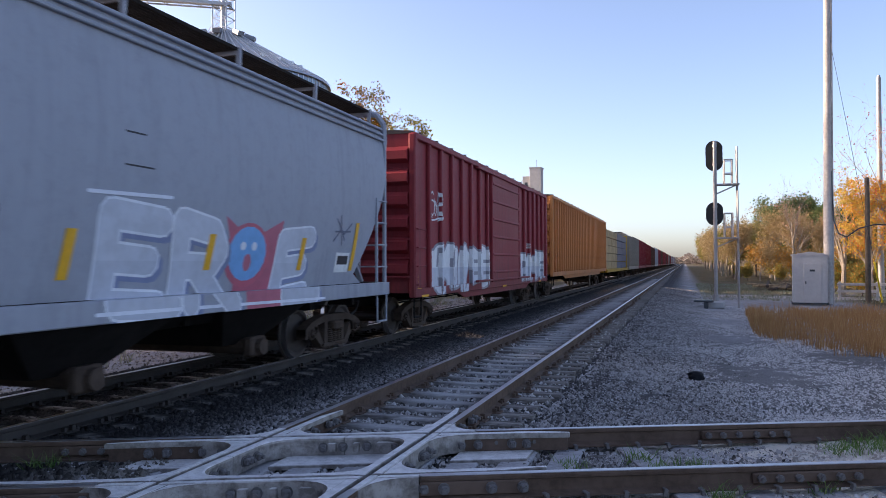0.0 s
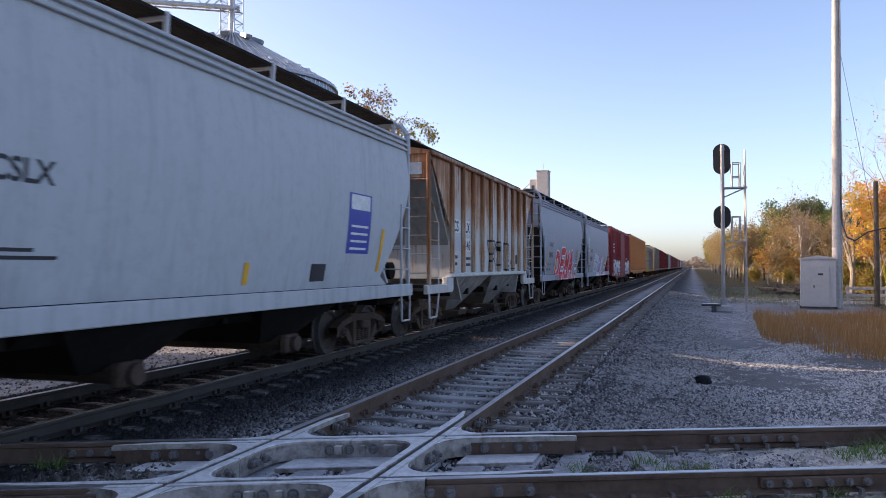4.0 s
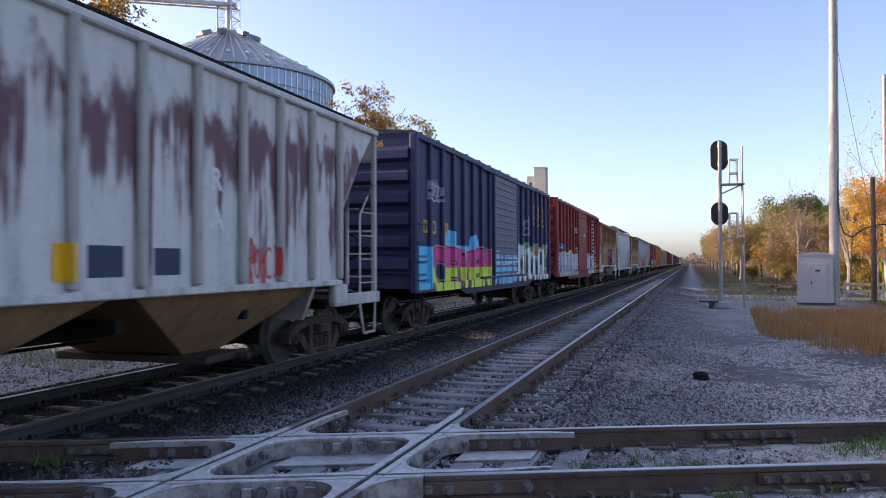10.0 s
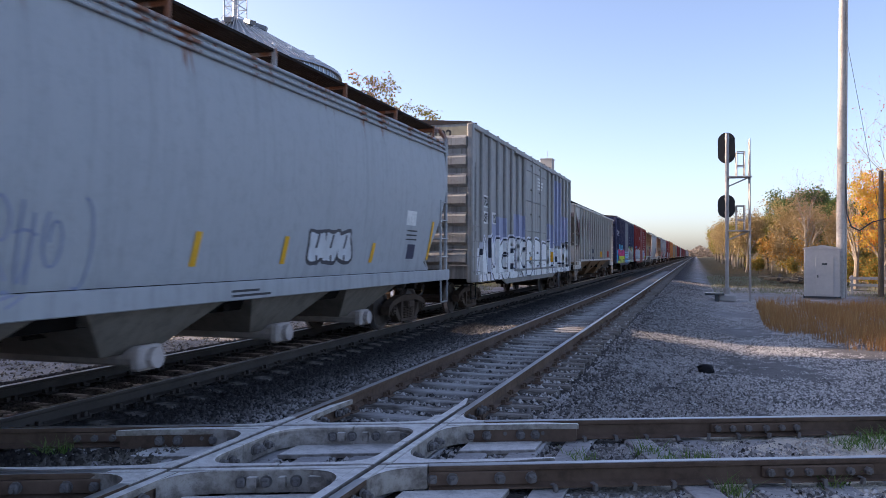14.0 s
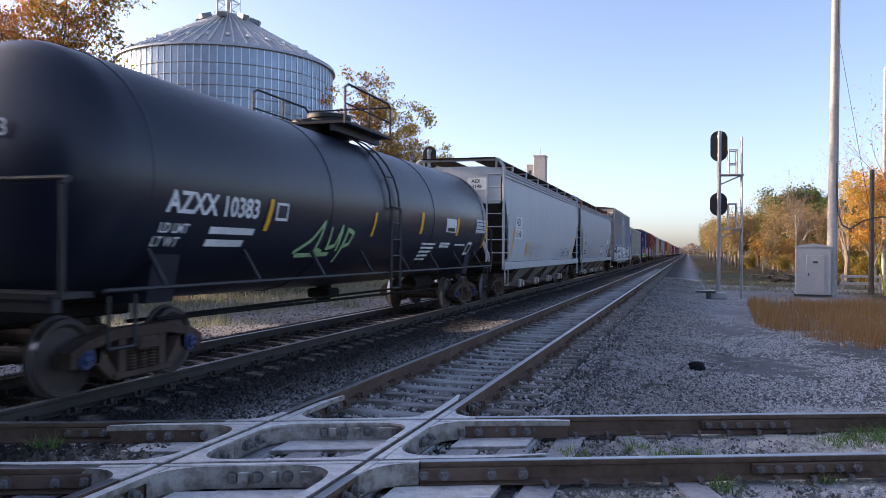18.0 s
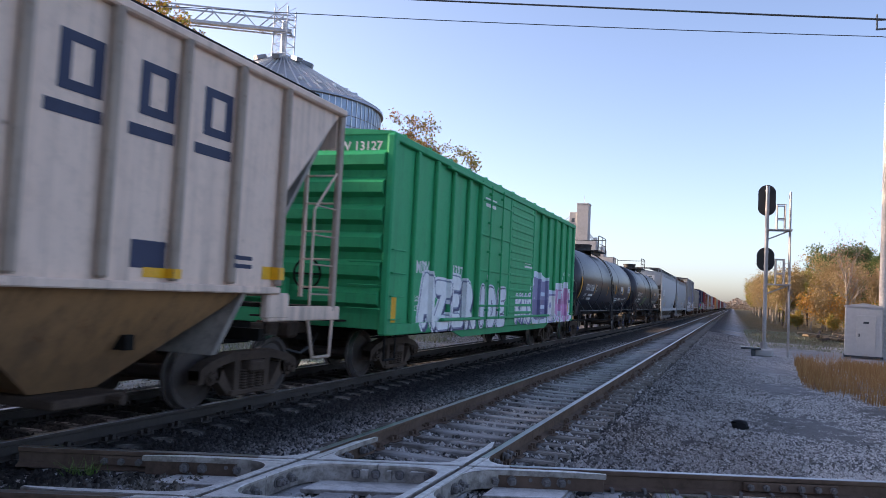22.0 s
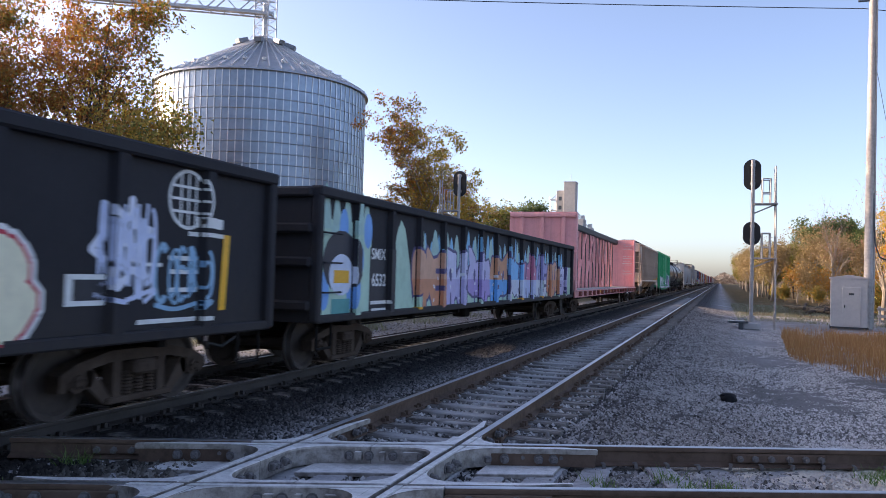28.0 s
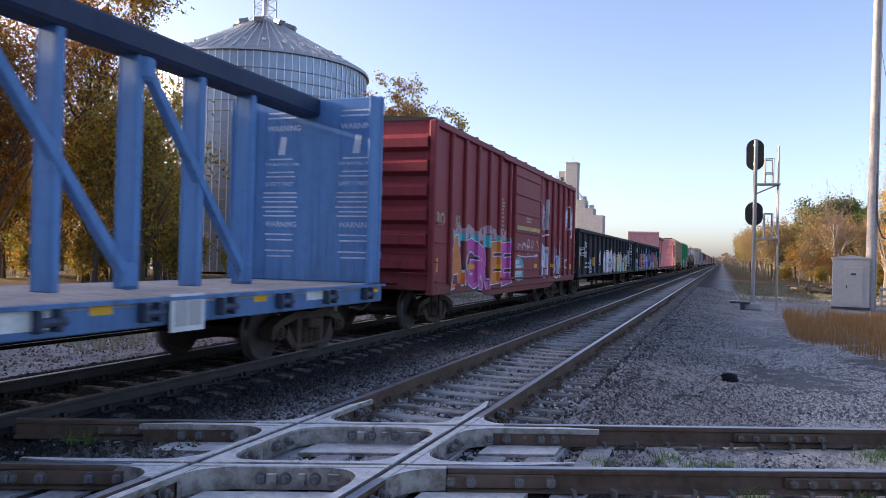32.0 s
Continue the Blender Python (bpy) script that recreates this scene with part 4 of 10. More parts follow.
def signal(x, y, label, heads, plats, top, rz=0, lad=1.0):
    e = empty("railway_signal", x, y, -0.5, label, "railway signal", rz=rz)
    obj("foundation", Geo().box(0, 0, 0.14, 0.75, 0.75, 0.34, 0.06), M_conc, e)
    obj("mast", Geo().tube((0, -0.02, 0.2), (0, -0.02, top), 0.085, 14), M_mast, e, smooth=True)
    obj("mast_base", Geo().tube((0, 0, 0.28), (0, 0, 0.6), 0.15, 12), M_mast, e)
    for z, w, h in heads:
        head(e, -0.02, z, w, h)
        obj("head_clamp", Geo().box(0, 0.06, z - 0.30 * h, 0.20, 0.26, 0.14, 0.03).box(0, 0.06, z + 0.30 * h, 0.20, 0.26, 0.14, 0.03), M_mast, e)
    lx = lad
    l = obj("ladder", Geo().bar((lx, 0.25, 0), (lx - 0.05, 0.2, top - 0.3), 0.07, 0.05).bar((lx, -0.15, 0), (lx - 0.05, -0.2, top - 0.3), 0.07, 0.05), M_mast, e)
    k = 0.3
    while k < top - 0.4:
        obj("rung", Geo().tube((lx - 0.05 * k / top, -0.18, k), (lx - 0.05 * k / top, 0.22, k), 0.014, 6), M_mast, l)
        k += 0.32
    for z in plats:
        p = obj("platform", Geo().box(lx / 2 + 0.05, 0, z, lx, 0.6, 0.06), M_mast, e)
        obj("brace", Geo().bar((0.05, 0.0, z - 0.42), (lx - 0.1, 0.0, z - 0.04), 0.06, 0.06), M_mast, p)
        g = Geo()
        for yy in (-0.28, 0.28):
            for xx in (lx * 0.40, lx * 0.74):
                g.bar((xx, yy, z), (xx, yy, z + 1.15), 0.05, 0.05)
            for zz in (0.5, 1.13):
                g.bar((lx * 0.38, yy, z + zz), (lx * 0.76, yy, z + zz), 0.045, 0.045)
        obj("guard_rail", g, M_mast, p)
    obj("ground_box", Geo().box(-0.55, -0.5, 0.33, 0.85, 0.5, 0.10, 0.03).box(-0.45, -0.5, 0.14, 0.18, 0.3, 0.3), M_under0, e)
    return e


signal(1.36, 37.9, "two-headed black railway signal on a silver mast with ladder", ((7.06, 0.76, 1.42), (4.36, 0.76, 1.08)), (5.68, 3.22), 7.7)
signal(-13.5, 40.0, "black railway signal on a silver mast beyond the train", ((7.1, 0.76, 1.42),), (5.6,), 7.6, lad=-1.0)


# ---- pole, shed, cabinet ----
def utility_pole():
    e = empty("utility_pole", 7.2, 45.0, -0.6, "tall pale wooden utility pole with conduit", "utility pole")
    rings = [[(r * math.cos(a) + 0.006 * z, r * math.sin(a), z) for a in (2 * math.pi * i / 18 for i in range(18))] for z, r in ((0, 0.23), (4, 0.215), (9, 0.195), (14, 0.17), (17.9, 0.155))]
    obj("shaft", Geo().rings(rings), M_wood, e, smooth=True)
    obj("conduit", Geo().tube((0.24, -0.05, 0), (0.30, -0.05, 17.5), 0.05, 8), M_wood, e)
    obj("bracket", Geo().box(-0.2, 0, 17.1, 0.75, 0.08, 0.08).box(-0.2, 0, 17.6, 0.75, 0.08, 0.08), M_under0, e)
    for x in (-0.52, 0.12):
        obj("insulator", Geo().tube((x, 0, 17.1), (x, 0, 17.9), 0.05, 8), M_under0, e)
    g = Geo().path([(0.2, -0.1, 7.0), (0.28, -0.16, 4.4), (0.5, -0.1, 3.7), (0.9, 0.0, 3.5), (1.5, 0.1, 3.95), (2.3, 0.2, 4.15), (3.2, 0.3, 4.1)], 0.035, 8)
    obj("service_cable", g, M_under0, e)


utility_pole()


def wire(name, p0, p1, sag, r, label):
    g, n = Geo(), 26
    P = [Vector(p0).lerp(Vector(p1), k / n) - Vector((0, 0, sag * 4 * (k / n) * (1 - k / n))) for k in range(n + 1)]
    g.rings([[q + Vector((0, r * math.cos(2 * math.pi * i / 6), r * math.sin(2 * math.pi * i / 6))) for i in range(6)] for q in P])
    return tagged(obj(name, g, M_under0), label, "overhead cable")


wire("overhead_cable", (-75.0, 15.3, 17.4), (6.9, 45.0, 16.1), 0.7, 0.022, "thin overhead cable strung to the utility pole")
wire("overhead_cable", (6.9, 45.0, 16.1), (60, 64.5, 16.1), 1.0, 0.022, "thin overhead cable strung to the utility pole")
wire("overhead_cable", (-47.7, 42.0, 23.1), (60.0, 42.0, 9.56), 0.3, 0.05, "thick black overhead cable across the tracks")


def shed():
    e = empty("signal_bungalow", 6.15, 43.9, -0.55, "small grey sheet-metal signal bungalow with a closed door", "equipment shed", rz=-6)
    w, d, h = 1.62, 1.75, 2.42
    obj("housing", Geo().box(0, 0, h / 2 + 0.08, w, d, h, 0.01), M_shed, e)
    obj("roof", Geo().prism([(-w / 2 - 0.06, h + 0.06), (w / 2 + 0.06, h + 0.06), (w / 2 + 0.06, h + 0.12), (0, h + 0.26), (-w / 2 - 0.06, h + 0.12)], 1, -d / 2 - 0.06, d / 2 + 0.06), M_shed, e)
    dr = obj("door", Geo().box(0.1, -d / 2 - 0.015, 1.1, 0.82, 0.04, 1.95, 0.012), M_shed, e)
    obj("handle", Geo().box(-0.2, -d / 2 - 0.06, 1.1, 0.05, 0.05, 0.16, 0.012), M_under0, dr)
    obj("sign", Geo().box(0.1, -d / 2 - 0.04, 1.72, 0.24, 0.01, 0.10), M_under0, dr)
    for z in (0.35, 1.1, 1.85):
        obj("hinge", Geo().box(0.52, -d / 2 - 0.04, z, 0.06, 0.04, 0.10), M_shed, dr)
    obj("skid", Geo().box(0, 0, 0.04, w + 0.1, d, 0.10), M_under0, e)


shed()


def cabinet():
    e = empty("equipment_cabinet", 9.9, 39.6, -0.75, "grey sheet-steel equipment container on blocks", "cabinet", rz=3)
    obj("body", Geo().box(0.55, 0.6, 1.72, 2.5, 2.0, 2.85, 0.03), M_shed2, e)
    seam = Geo().box(0, 0, 1.72, 0.035, 0.03, 2.75, 0.008).mesh("panel_seam", M_shed2)
    for k in range(4):
        child("panel_seam", seam, e, pose(-0.66 + 0.81 * k, -0.405, 0))
    obj("lid", Geo().box(0.55, 0.6, 3.17, 2.62, 2.12, 0.07, 0.02), M_shed2, e)
    obj("skid", Geo().box(0.55, 0.6, 0.26, 2.3, 1.8, 0.10, 0.02), M_under0, e)
    for x in (-0.4, 1.4):
        obj("block", Geo().box(x, 0.0, 0.12, 0.4, 0.5, 0.25, 0.02), M_conc, e)


M_shed2 = plain("blue_grey_container_paint", (0.22, 0.26, 0.33), 0.5, 0.2, var=0.35, scale=3)
cabinet()


# ---- trees ----
def leaf_material(name, a, b, c):
    m, nt, bs = nodes_of(name)
    gi = nt.nodes.new("ShaderNodeNewGeometry")
    r = gi.outputs["Random Per Island"]
    col = mixc(nt, ramp(nt, r, 0.0, 0.55), a, b)
    col = mixc(nt, ramp(nt, r, 0.55, 1.0), col, c)
    nt.links.new(col, bs.inputs["Base Color"])
    bs.inputs["Roughness"].default_value = 0.7
    tr = nt.nodes.new("ShaderNodeBsdfTranslucent")
    nt.links.new(col, tr.inputs[0])
    mx = nt.nodes.new("ShaderNodeMixShader")
    mx.inputs[0].default_value = 0.42
    nt.links.new(bs.outputs[0], mx.inputs[1])
    nt.links.new(tr.outputs[0], mx.inputs[2])
    nt.links.new(mx.outputs[0], nt.nodes["Material Output"].inputs[0])
    return m


M_bark = plain("grey_brown_bark", (0.11, 0.085, 0.068), 0.9, var=0.5, scale=12, bump=0.5, dist=0.02)
M_barkpale = plain("pale_bark", (0.30, 0.25, 0.20), 0.9, var=0.5, scale=12, bump=0.4, dist=0.02)
L_amber = leaf_material("amber_leaves", (0.40, 0.16, 0.025), (0.46, 0.24, 0.04), (0.27, 0.17, 0.04))
L_orange = leaf_material("orange_leaves", (0.6, 0.189, 0.029), (0.6, 0.319, 0.043), (0.6, 0.102, 0.029))
L_gold = leaf_material("golden_leaves", (0.6, 0.392, 0.043), (0.551, 0.348, 0.072), (0.435, 0.348, 0.072))
L_green = leaf_material("green_yellow_leaves", (0.16, 0.165, 0.036), (0.30, 0.25, 0.051), (0.11, 0.12, 0.03))
L_pine = leaf_material("dark_evergreen_leaves", (0.043, 0.08, 0.026), (0.08, 0.123, 0.036), (0.131, 0.145, 0.043))
L_tan = leaf_material("dry_tan_leaves", (0.34, 0.25, 0.13), (0.30, 0.20, 0.09), (0.26, 0.20, 0.09))
L_russet = leaf_material("russet_leaves", (0.34, 0.11, 0.028), (0.40, 0.17, 0.04), (0.23, 0.095, 0.03))
L_brown = leaf_material("brown_amber_leaves", (0.36, 0.17, 0.035), (0.30, 0.13, 0.03), (0.42, 0.27, 0.05))
# pale greyed leaves: the haze of distance is put into their colour
L_haze = leaf_material("haze_tinted_far_foliage", (0.25, 0.20, 0.17), (0.22, 0.18, 0.15), (0.28, 0.22, 0.18))
L_pink = leaf_material("sparse_red_leaves", (0.435, 0.131, 0.116), (0.319, 0.145, 0.102), (0.493, 0.217, 0.174))


def limbs_of(seed, height, spread_, levels=3, first=0.25, n1=7, bend=0.25, lean=0.0):
    """A tapered trunk and limbs: segments (p0, p1, r0, r1) and the tips where leaves grow."""
    rng = random.Random(seed)
    segs, tips = [], []

    def grow_limb(p, d, ln, r, level):
        k = 4 if level == 0 else 3
        q = Vector(p)
        dd = Vector(d)
        for i in range(k):
            dd = (dd + Vector((rng.uniform(-1, 1), rng.uniform(-1, 1), rng.uniform(-0.4, 0.8))) * bend * (0.35 if level == 0 else 1)).normalized()
            q1 = q + dd * (ln / k)
            r0, r1 = r * (1 - 0.75 * i / k), r * (1 - 0.75 * (i + 1) / k)
            segs.append((q.copy(), q1.copy(), r0, r1))
            if level < levels and (level > 0 or i >= 1 or first < 0.2):
                m = (n1 if level == 0 else 3)
                for _ in range(max(1, m // (k - 1) if level == 0 else (2 if i else 1))):
                    a = rng.uniform(0, 2 * math.pi)
                    out = Vector((math.cos(a), math.sin(a), rng.uniform(0.25, 0.9)))
                    nd = (dd * 0.55 + out * (spread_ if level == 0 else 0.8)).normalized()
                    grow_limb(q.lerp(q1, rng.uniform(0.2, 1.0)), nd, ln * rng.uniform(0.42, 0.66), r1 * 0.62 + 0.004, level + 1)
            q = q1
        if level >= 1:
            tips.append((q.copy(), level))
    grow_limb((0, 0, 0), (lean, 0, 1), height * 0.72, height * 0.018, 0)
    return segs, tips


def tree_kind(seed, height, spread_=0.7, leaf=0.22, per=24, cloud=0.9, levels=3, n1=8, low=0.0, keep=1.0, bend=0.25):
    rng = np.random.default_rng(seed)
    segs, tips = limbs_of(seed, height, spread_, levels, n1=n1, bend=bend)
    top = max(p.z for p, _ in tips)
    f = height / top
    tg, lg = Geo(), Geo()
    for a, b, r0, r1 in segs:
        (tg if r0 > height * 0.007 else lg).tube(a * f, b * f, r0, 7 if r0 > 0.05 else 3, r1, cap=False)
    P = []
    for p, lv in tips:
        if rng.uniform() > keep or p.z * f < low:
            continue
        m = rng.poisson(per)
        P.append(np.array(p * f)[None] + rng.normal(0, cloud * 0.5, (m, 3)) * np.array([1, 1, 0.75]))
    P = np.concatenate(P) if P else np.zeros((0, 3))
    n = len(P)
    u = rng.normal(0, 1, (n, 3))
    u /= np.linalg.norm(u, axis=1)[:, None]
    w = np.cross(u, rng.normal(0, 1, (n, 3)))
    w /= np.linalg.norm(w, axis=1)[:, None]
    sz = leaf * rng.uniform(0.6, 1.4, n)[:, None]
    V = np.stack([P - u * sz, P + (u * 0.8 + w * 0.75) * sz, P + (u * 0.6 - w * 0.75) * sz], 1)
    return tg, lg, V


def leaf_mesh(name, V, mat):
    n = len(V)
    me = bpy.data.meshes.new(name)
    me.from_pydata(V.reshape(-1, 3).tolist(), [], np.arange(n * 3).reshape(n, 3).tolist())
    me.materials.append(mat)
    return me


FOREST = {}


def tree(kind, x, y, s=1.0, rz=0.0, z=None):
    """Plant a copy of one of the kinds below."""
    name, label, parts = FOREST[kind]
    if z is None:
        z = float(ground_z(np.array(x), np.array(y))) - 0.05
    e = empty(name, x, y, z, label, "tree", rz=rz)
    e.scale = (s, s, s)
    for nm, me in parts:
        child(nm, me, e)
    return e


def kind(key, name, label, mats, bark, **kw):
    tg, lg, V = tree_kind(**kw)
    parts = [("trunk", tg.mesh("trunk", bark)), ("branchwork", lg.mesh("branches", bark))]
    n = len(mats)
    rng = np.random.default_rng(kw["seed"])
    if n:
        # colours lie in drifts over the crown
        a = V[:, :, 0].mean(1) / (np.abs(V[:, :, 0]).max() + 1e-6) + rng.normal(0, 0.35, len(V))
        edges = np.quantile(a, [k / n for k in range(n + 1)])
        for k, m in enumerate(mats):
            sel = V[(a >= edges[k]) & (a <= edges[k + 1])]
            parts.append(("crown", leaf_mesh("crown", sel, m)))
    FOREST[key] = (name, label, parts)


kind("amber", "broadleaf_tree", "tall broadleaf tree in amber and brown autumn leaf", (L_russet, L_amber, L_russet, L_amber, L_brown, L_green), M_bark, seed=11, height=20, spread_=0.55, leaf=0.10, per=50, cloud=0.62, levels=3, n1=16, bend=0.2, keep=0.76)
kind("mixed", "broadleaf_tree", "half-bare tree with orange and golden leaves", (L_orange, L_tan, L_gold, L_gold), M_barkpale, seed=12, height=17, spread_=0.55, leaf=0.10, per=70, cloud=0.6, levels=3, n1=12, keep=0.95)
kind("green", "broadleaf_tree", "yellow-green tree turning in autumn", (L_green, L_tan, L_green), M_bark, seed=13, height=10, spread_=0.9, leaf=0.17, per=30, cloud=0.9, n1=10)
kind("pine", "evergreen_tree", "dark green evergreen tree among the woods", (L_pine, L_pine), M_bark, seed=14, height=12, spread_=0.8, leaf=0.15, per=60, cloud=0.9, n1=10)
kind("tan", "broadleaf_tree", "dry tan tree with thin upright branches", (L_tan, L_tan, L_tan), M_barkpale, seed=15, height=11, spread_=0.55, leaf=0.12, per=14, cloud=0.8, n1=12)
kind("maple", "maple_tree", "maple with bright orange autumn leaves", (L_gold, L_orange, L_gold), M_barkpale, seed=16, height=10.0, spread_=0.85, leaf=0.075, per=60, cloud=0.55, n1=11, keep=0.7)
kind("bare", "bare_tree", "slender nearly bare tree with a few reddish leaves", (L_pink,), M_barkpale, seed=17, height=14.5, spread_=0.42, leaf=0.06, per=2.2, cloud=0.5, n1=14, bend=0.18)
kind("thicket", "thicket_tree", "thin woodland tree with brown and golden leaves", (L_green, L_amber, L_gold, L_gold), M_bark, seed=18, height=13, spread_=0.5, leaf=0.12, per=10, cloud=0.9, n1=14, bend=0.2)
kind("shrub", "shrub", "low bushy yellow-green roadside shrub", (L_green, L_amber, L_green), M_bark, seed=19, height=3.2, spread_=1.0, leaf=0.085, per=14, cloud=0.5, n1=8)
kind("brush", "shrub", "low dry tan brush with bare twigs", (L_tan, L_tan, L_amber), M_barkpale, seed=21, height=3.6, spread_=0.6, leaf=0.08, per=9, cloud=0.6, n1=8)


def plant():
    rng = random.Random(4)
    # tall trees and thicket beyond the train
    tree("amber", -42.5, 43.0, 1.3, 20)
    tree("amber", -52.0, 41.0, 1.15, 140)
    tree("amber", -40.5, 34.0, 0.9, 250)
    tree("amber", -45.0, 33.0, 1.15, 60)
    tree("amber", -54.0, 36.0, 1.2, 200)
    tree("amber", -41.0, 29.0, 1.0, 330)
    for k in range(38):
        y = rng.uniform(36, 62)
        b = rng.uniform(0.80, 1.22)
        tree("thicket", -b * y, y, rng.uniform(0.55, 1.05), rng.uniform(0, 360))
    for k in range(34):
        y = rng.uniform(36, 60)
        tree("shrub", -rng.uniform(0.58, 1.2) * y, y, rng.uniform(0.7, 1.5), rng.uniform(0, 360))
    tree("mixed", -28.6, 75.0, 1.2, 15)
    tree("green", -33.5, 76.0, 0.95, 30)
    tree("mixed", -27.0, 80.0, 0.75, 80)
    tree("green", -27.5, 92.0, 1.15, 80)
    tree("pine", -29.0, 110.0, 1.1, 10)
    tree("pine", -25.0, 108.0, 0.85, 90)
    tree("green", -24.5, 96.0, 0.8, 180)
    for k in range(12):
        tree("shrub", -rng.uniform(24, 40), rng.uniform(62, 85), rng.uniform(0.8, 1.5), rng.uniform(0, 360))
    # woods on the open side
    for x, y, kd, s in ((9.0, 92, "tan", 0.95), (11.5, 96, "pine", 0.75), (8.2, 100, "green", 0.85), (13.2, 88, "tan", 0.8), (10.4, 86, "tan", 0.8), (14.5, 104, "pine", 0.8), (17.0, 108, "pine", 0.85), (7.4, 112, "tan", 0.8), (19.5, 100, "tan", 0.7), (16.0, 94, "green", 0.7), (21.0, 112, "pine", 0.85), (24.5, 110, "green", 0.9), (6.6, 120, "pine", 0.6), (12.4, 110, "pine", 0.95)):
        tree(kd, 1.3 * x, 1.3 * y, 1.02 * s, rng.uniform(0, 360))
    for k in range(34):
        y = rng.uniform(165, 420)
        tree(rng.choice(("tan", "tan", "green", "tan", "tan")), rng.uniform(5.5, 9) + rng.uniform(0, 26) + 0.004 * y, y, rng.uniform(0.75, 1.0), rng.uniform(0, 360))
    for k in range(26):
        y = 108 + 9 * k + rng.uniform(-4, 4)
        tree(("tan", "green", "tan", "tan")[k % 4], rng.uniform(4.6, 7.5) + 0.008 * y, y, rng.uniform(0.50, 0.72) * (1 + 0.002 * y), rng.uniform(0, 360))
    for k in range(16):
        tree("shrub", rng.uniform(5.5, 22), rng.uniform(70, 110), rng.uniform(0.6, 1.1), rng.uniform(0, 360))
    for k in range(30):
        y = rng.uniform(98, 125)
        tree("brush" if k % 3 else "shrub", rng.uniform(0.085, 0.27) * y, y, rng.uniform(0.8, 1.4), rng.uniform(0, 360))
    tree("bare", 13.0, 104.0, 0.95, 70)
    for k in range(9):
        tree("pine", 14.0 + 3.2 * k, 134.0 + 3 * (k % 3), rng.uniform(0.85, 1.1), 40 * k)
    # by the pole
    tree("maple", 11.2, 54.5, 0.82, 40)
    tree("maple", 13.6, 57.0, 0.78, 170)
    tree("bare", 12.2, 53.5, 0.95, 0)
    tree("bare", 13.6, 52.0, 0.9, 120)
    tree("bare", 10.2, 58.0, 0.7, 220)
    tree("maple", 17.0, 60.0, 0.8, 90)
    for k in range(8):
        tree("shrub", rng.uniform(9.5, 18), rng.uniform(56, 66), rng.uniform(0.6, 0.9), rng.uniform(0, 360))


plant()


def far_woods():
    """The low line of woods at the end of the tracks."""
    rng = np.random.default_rng(77)
    n = 16000
    x = rng.uniform(-420, 520, n)
    top = 8.5 + 2.5 * np.sin(x * 0.05) + 1.8 * np.sin(x * 0.17 + 1) + 1.2 * np.sin(x * 0.41)
    P = np.stack([x, 900 + rng.uniform(0, 60, n), top * rng.uniform(0, 1, n)], -1)
    u = rng.normal(0, 1, (n, 3))
    u /= np.linalg.norm(u, axis=1)[:, None]
    w = np.cross(u, rng.normal(0, 1, (n, 3)))
    w /= np.linalg.norm(w, axis=1)[:, None]
    V = np.stack([P - u * 1.7, P + u * 1.0 + w * 1.4, P + u * 0.8 - w * 1.4], 1)
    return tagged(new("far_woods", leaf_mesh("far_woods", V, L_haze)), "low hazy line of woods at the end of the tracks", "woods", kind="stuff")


far_woods()


# ---- unseen wall behind the left shoulder, added to keep sun off the ground ----
M_shade_wall = plain("brick_shade_wall", (0.22, 0.15, 0.12), 0.9, var=0.4, scale=3)
# the gap between the two stretches lets a strip of sun through
for y0, y1 in ((-90.0, 15.0), (18.2, 28.4)):
    tagged(obj("shade_wall_west", Geo().box(-36.0, (y0 + y1) / 2, 5.5, 0.5, y1 - y0, 13.4), M_shade_wall), "long unseen wall added to shade the ground by the tracks", "wall", kind="structure")


# ---- the lot beside the tracks: dry grass, weeds, a rock and a brush pile ----
def blade_mesh(name, P, hgt, wid, lean, mat, seed):
    """Thin bent blades of grass, one mesh."""
    rng = np.random.default_rng(seed)
    n = len(P)
    a = rng.uniform(0, 2 * np.pi, n)
    side = np.stack([np.cos(a), np.sin(a), np.zeros(n)], -1)
    out = np.stack([rng.normal(0, lean, n), rng.normal(0, lean, n), np.ones(n)], -1)
    h = (hgt * rng.uniform(0.45, 1.15, n) * (0.75 + 0.3 * np.sin(P[:, 0] * 2.1) * np.sin(P[:, 1] * 1.3)))[:, None]
    w = (wid * rng.uniform(0.6, 1.3, n))[:, None]
    mid = P + out * h * np.array([0.35, 0.35, 0.55])
    tip = P + out * h
    V = np.stack([P - side * w, P + side * w, mid + side * w * 0.7, mid - side * w * 0.7, tip], 1).reshape(-1, 3)
    F = []
    for k in range(n):
        F += [(5 * k, 5 * k + 1, 5 * k + 2, 5 * k + 3), (5 * k + 3, 5 * k + 2, 5 * k + 4)]
    me = bpy.data.meshes.new(name)
    me.from_pydata(V.tolist(), [], F)
    me.materials.append(mat)
    return me


M_dry = leaf_material("dry_tan_grass", (0.42, 0.22, 0.085), (0.34, 0.165, 0.06), (0.52, 0.31, 0.13))
M_weed = leaf_material("fresh_green_grass", (0.10, 0.20, 0.045), (0.16, 0.27, 0.07), (0.24, 0.28, 0.10))
M_litter = leaf_material("frosty_short_grass", (0.22, 0.22, 0.13), (0.34, 0.32, 0.24), (0.15, 0.17, 0.07))


def scatter(n, seed, inside, x0, x1, y0, y1):
    rng = np.random.default_rng(seed)
    x, y = rng.uniform(x0, x1, n), rng.uniform(y0, y1, n)
    k = inside(x, y, rng)
    x, y = x[k], y[k]
    return np.stack([x, y, ground_z(x, y) - 0.01], -1)


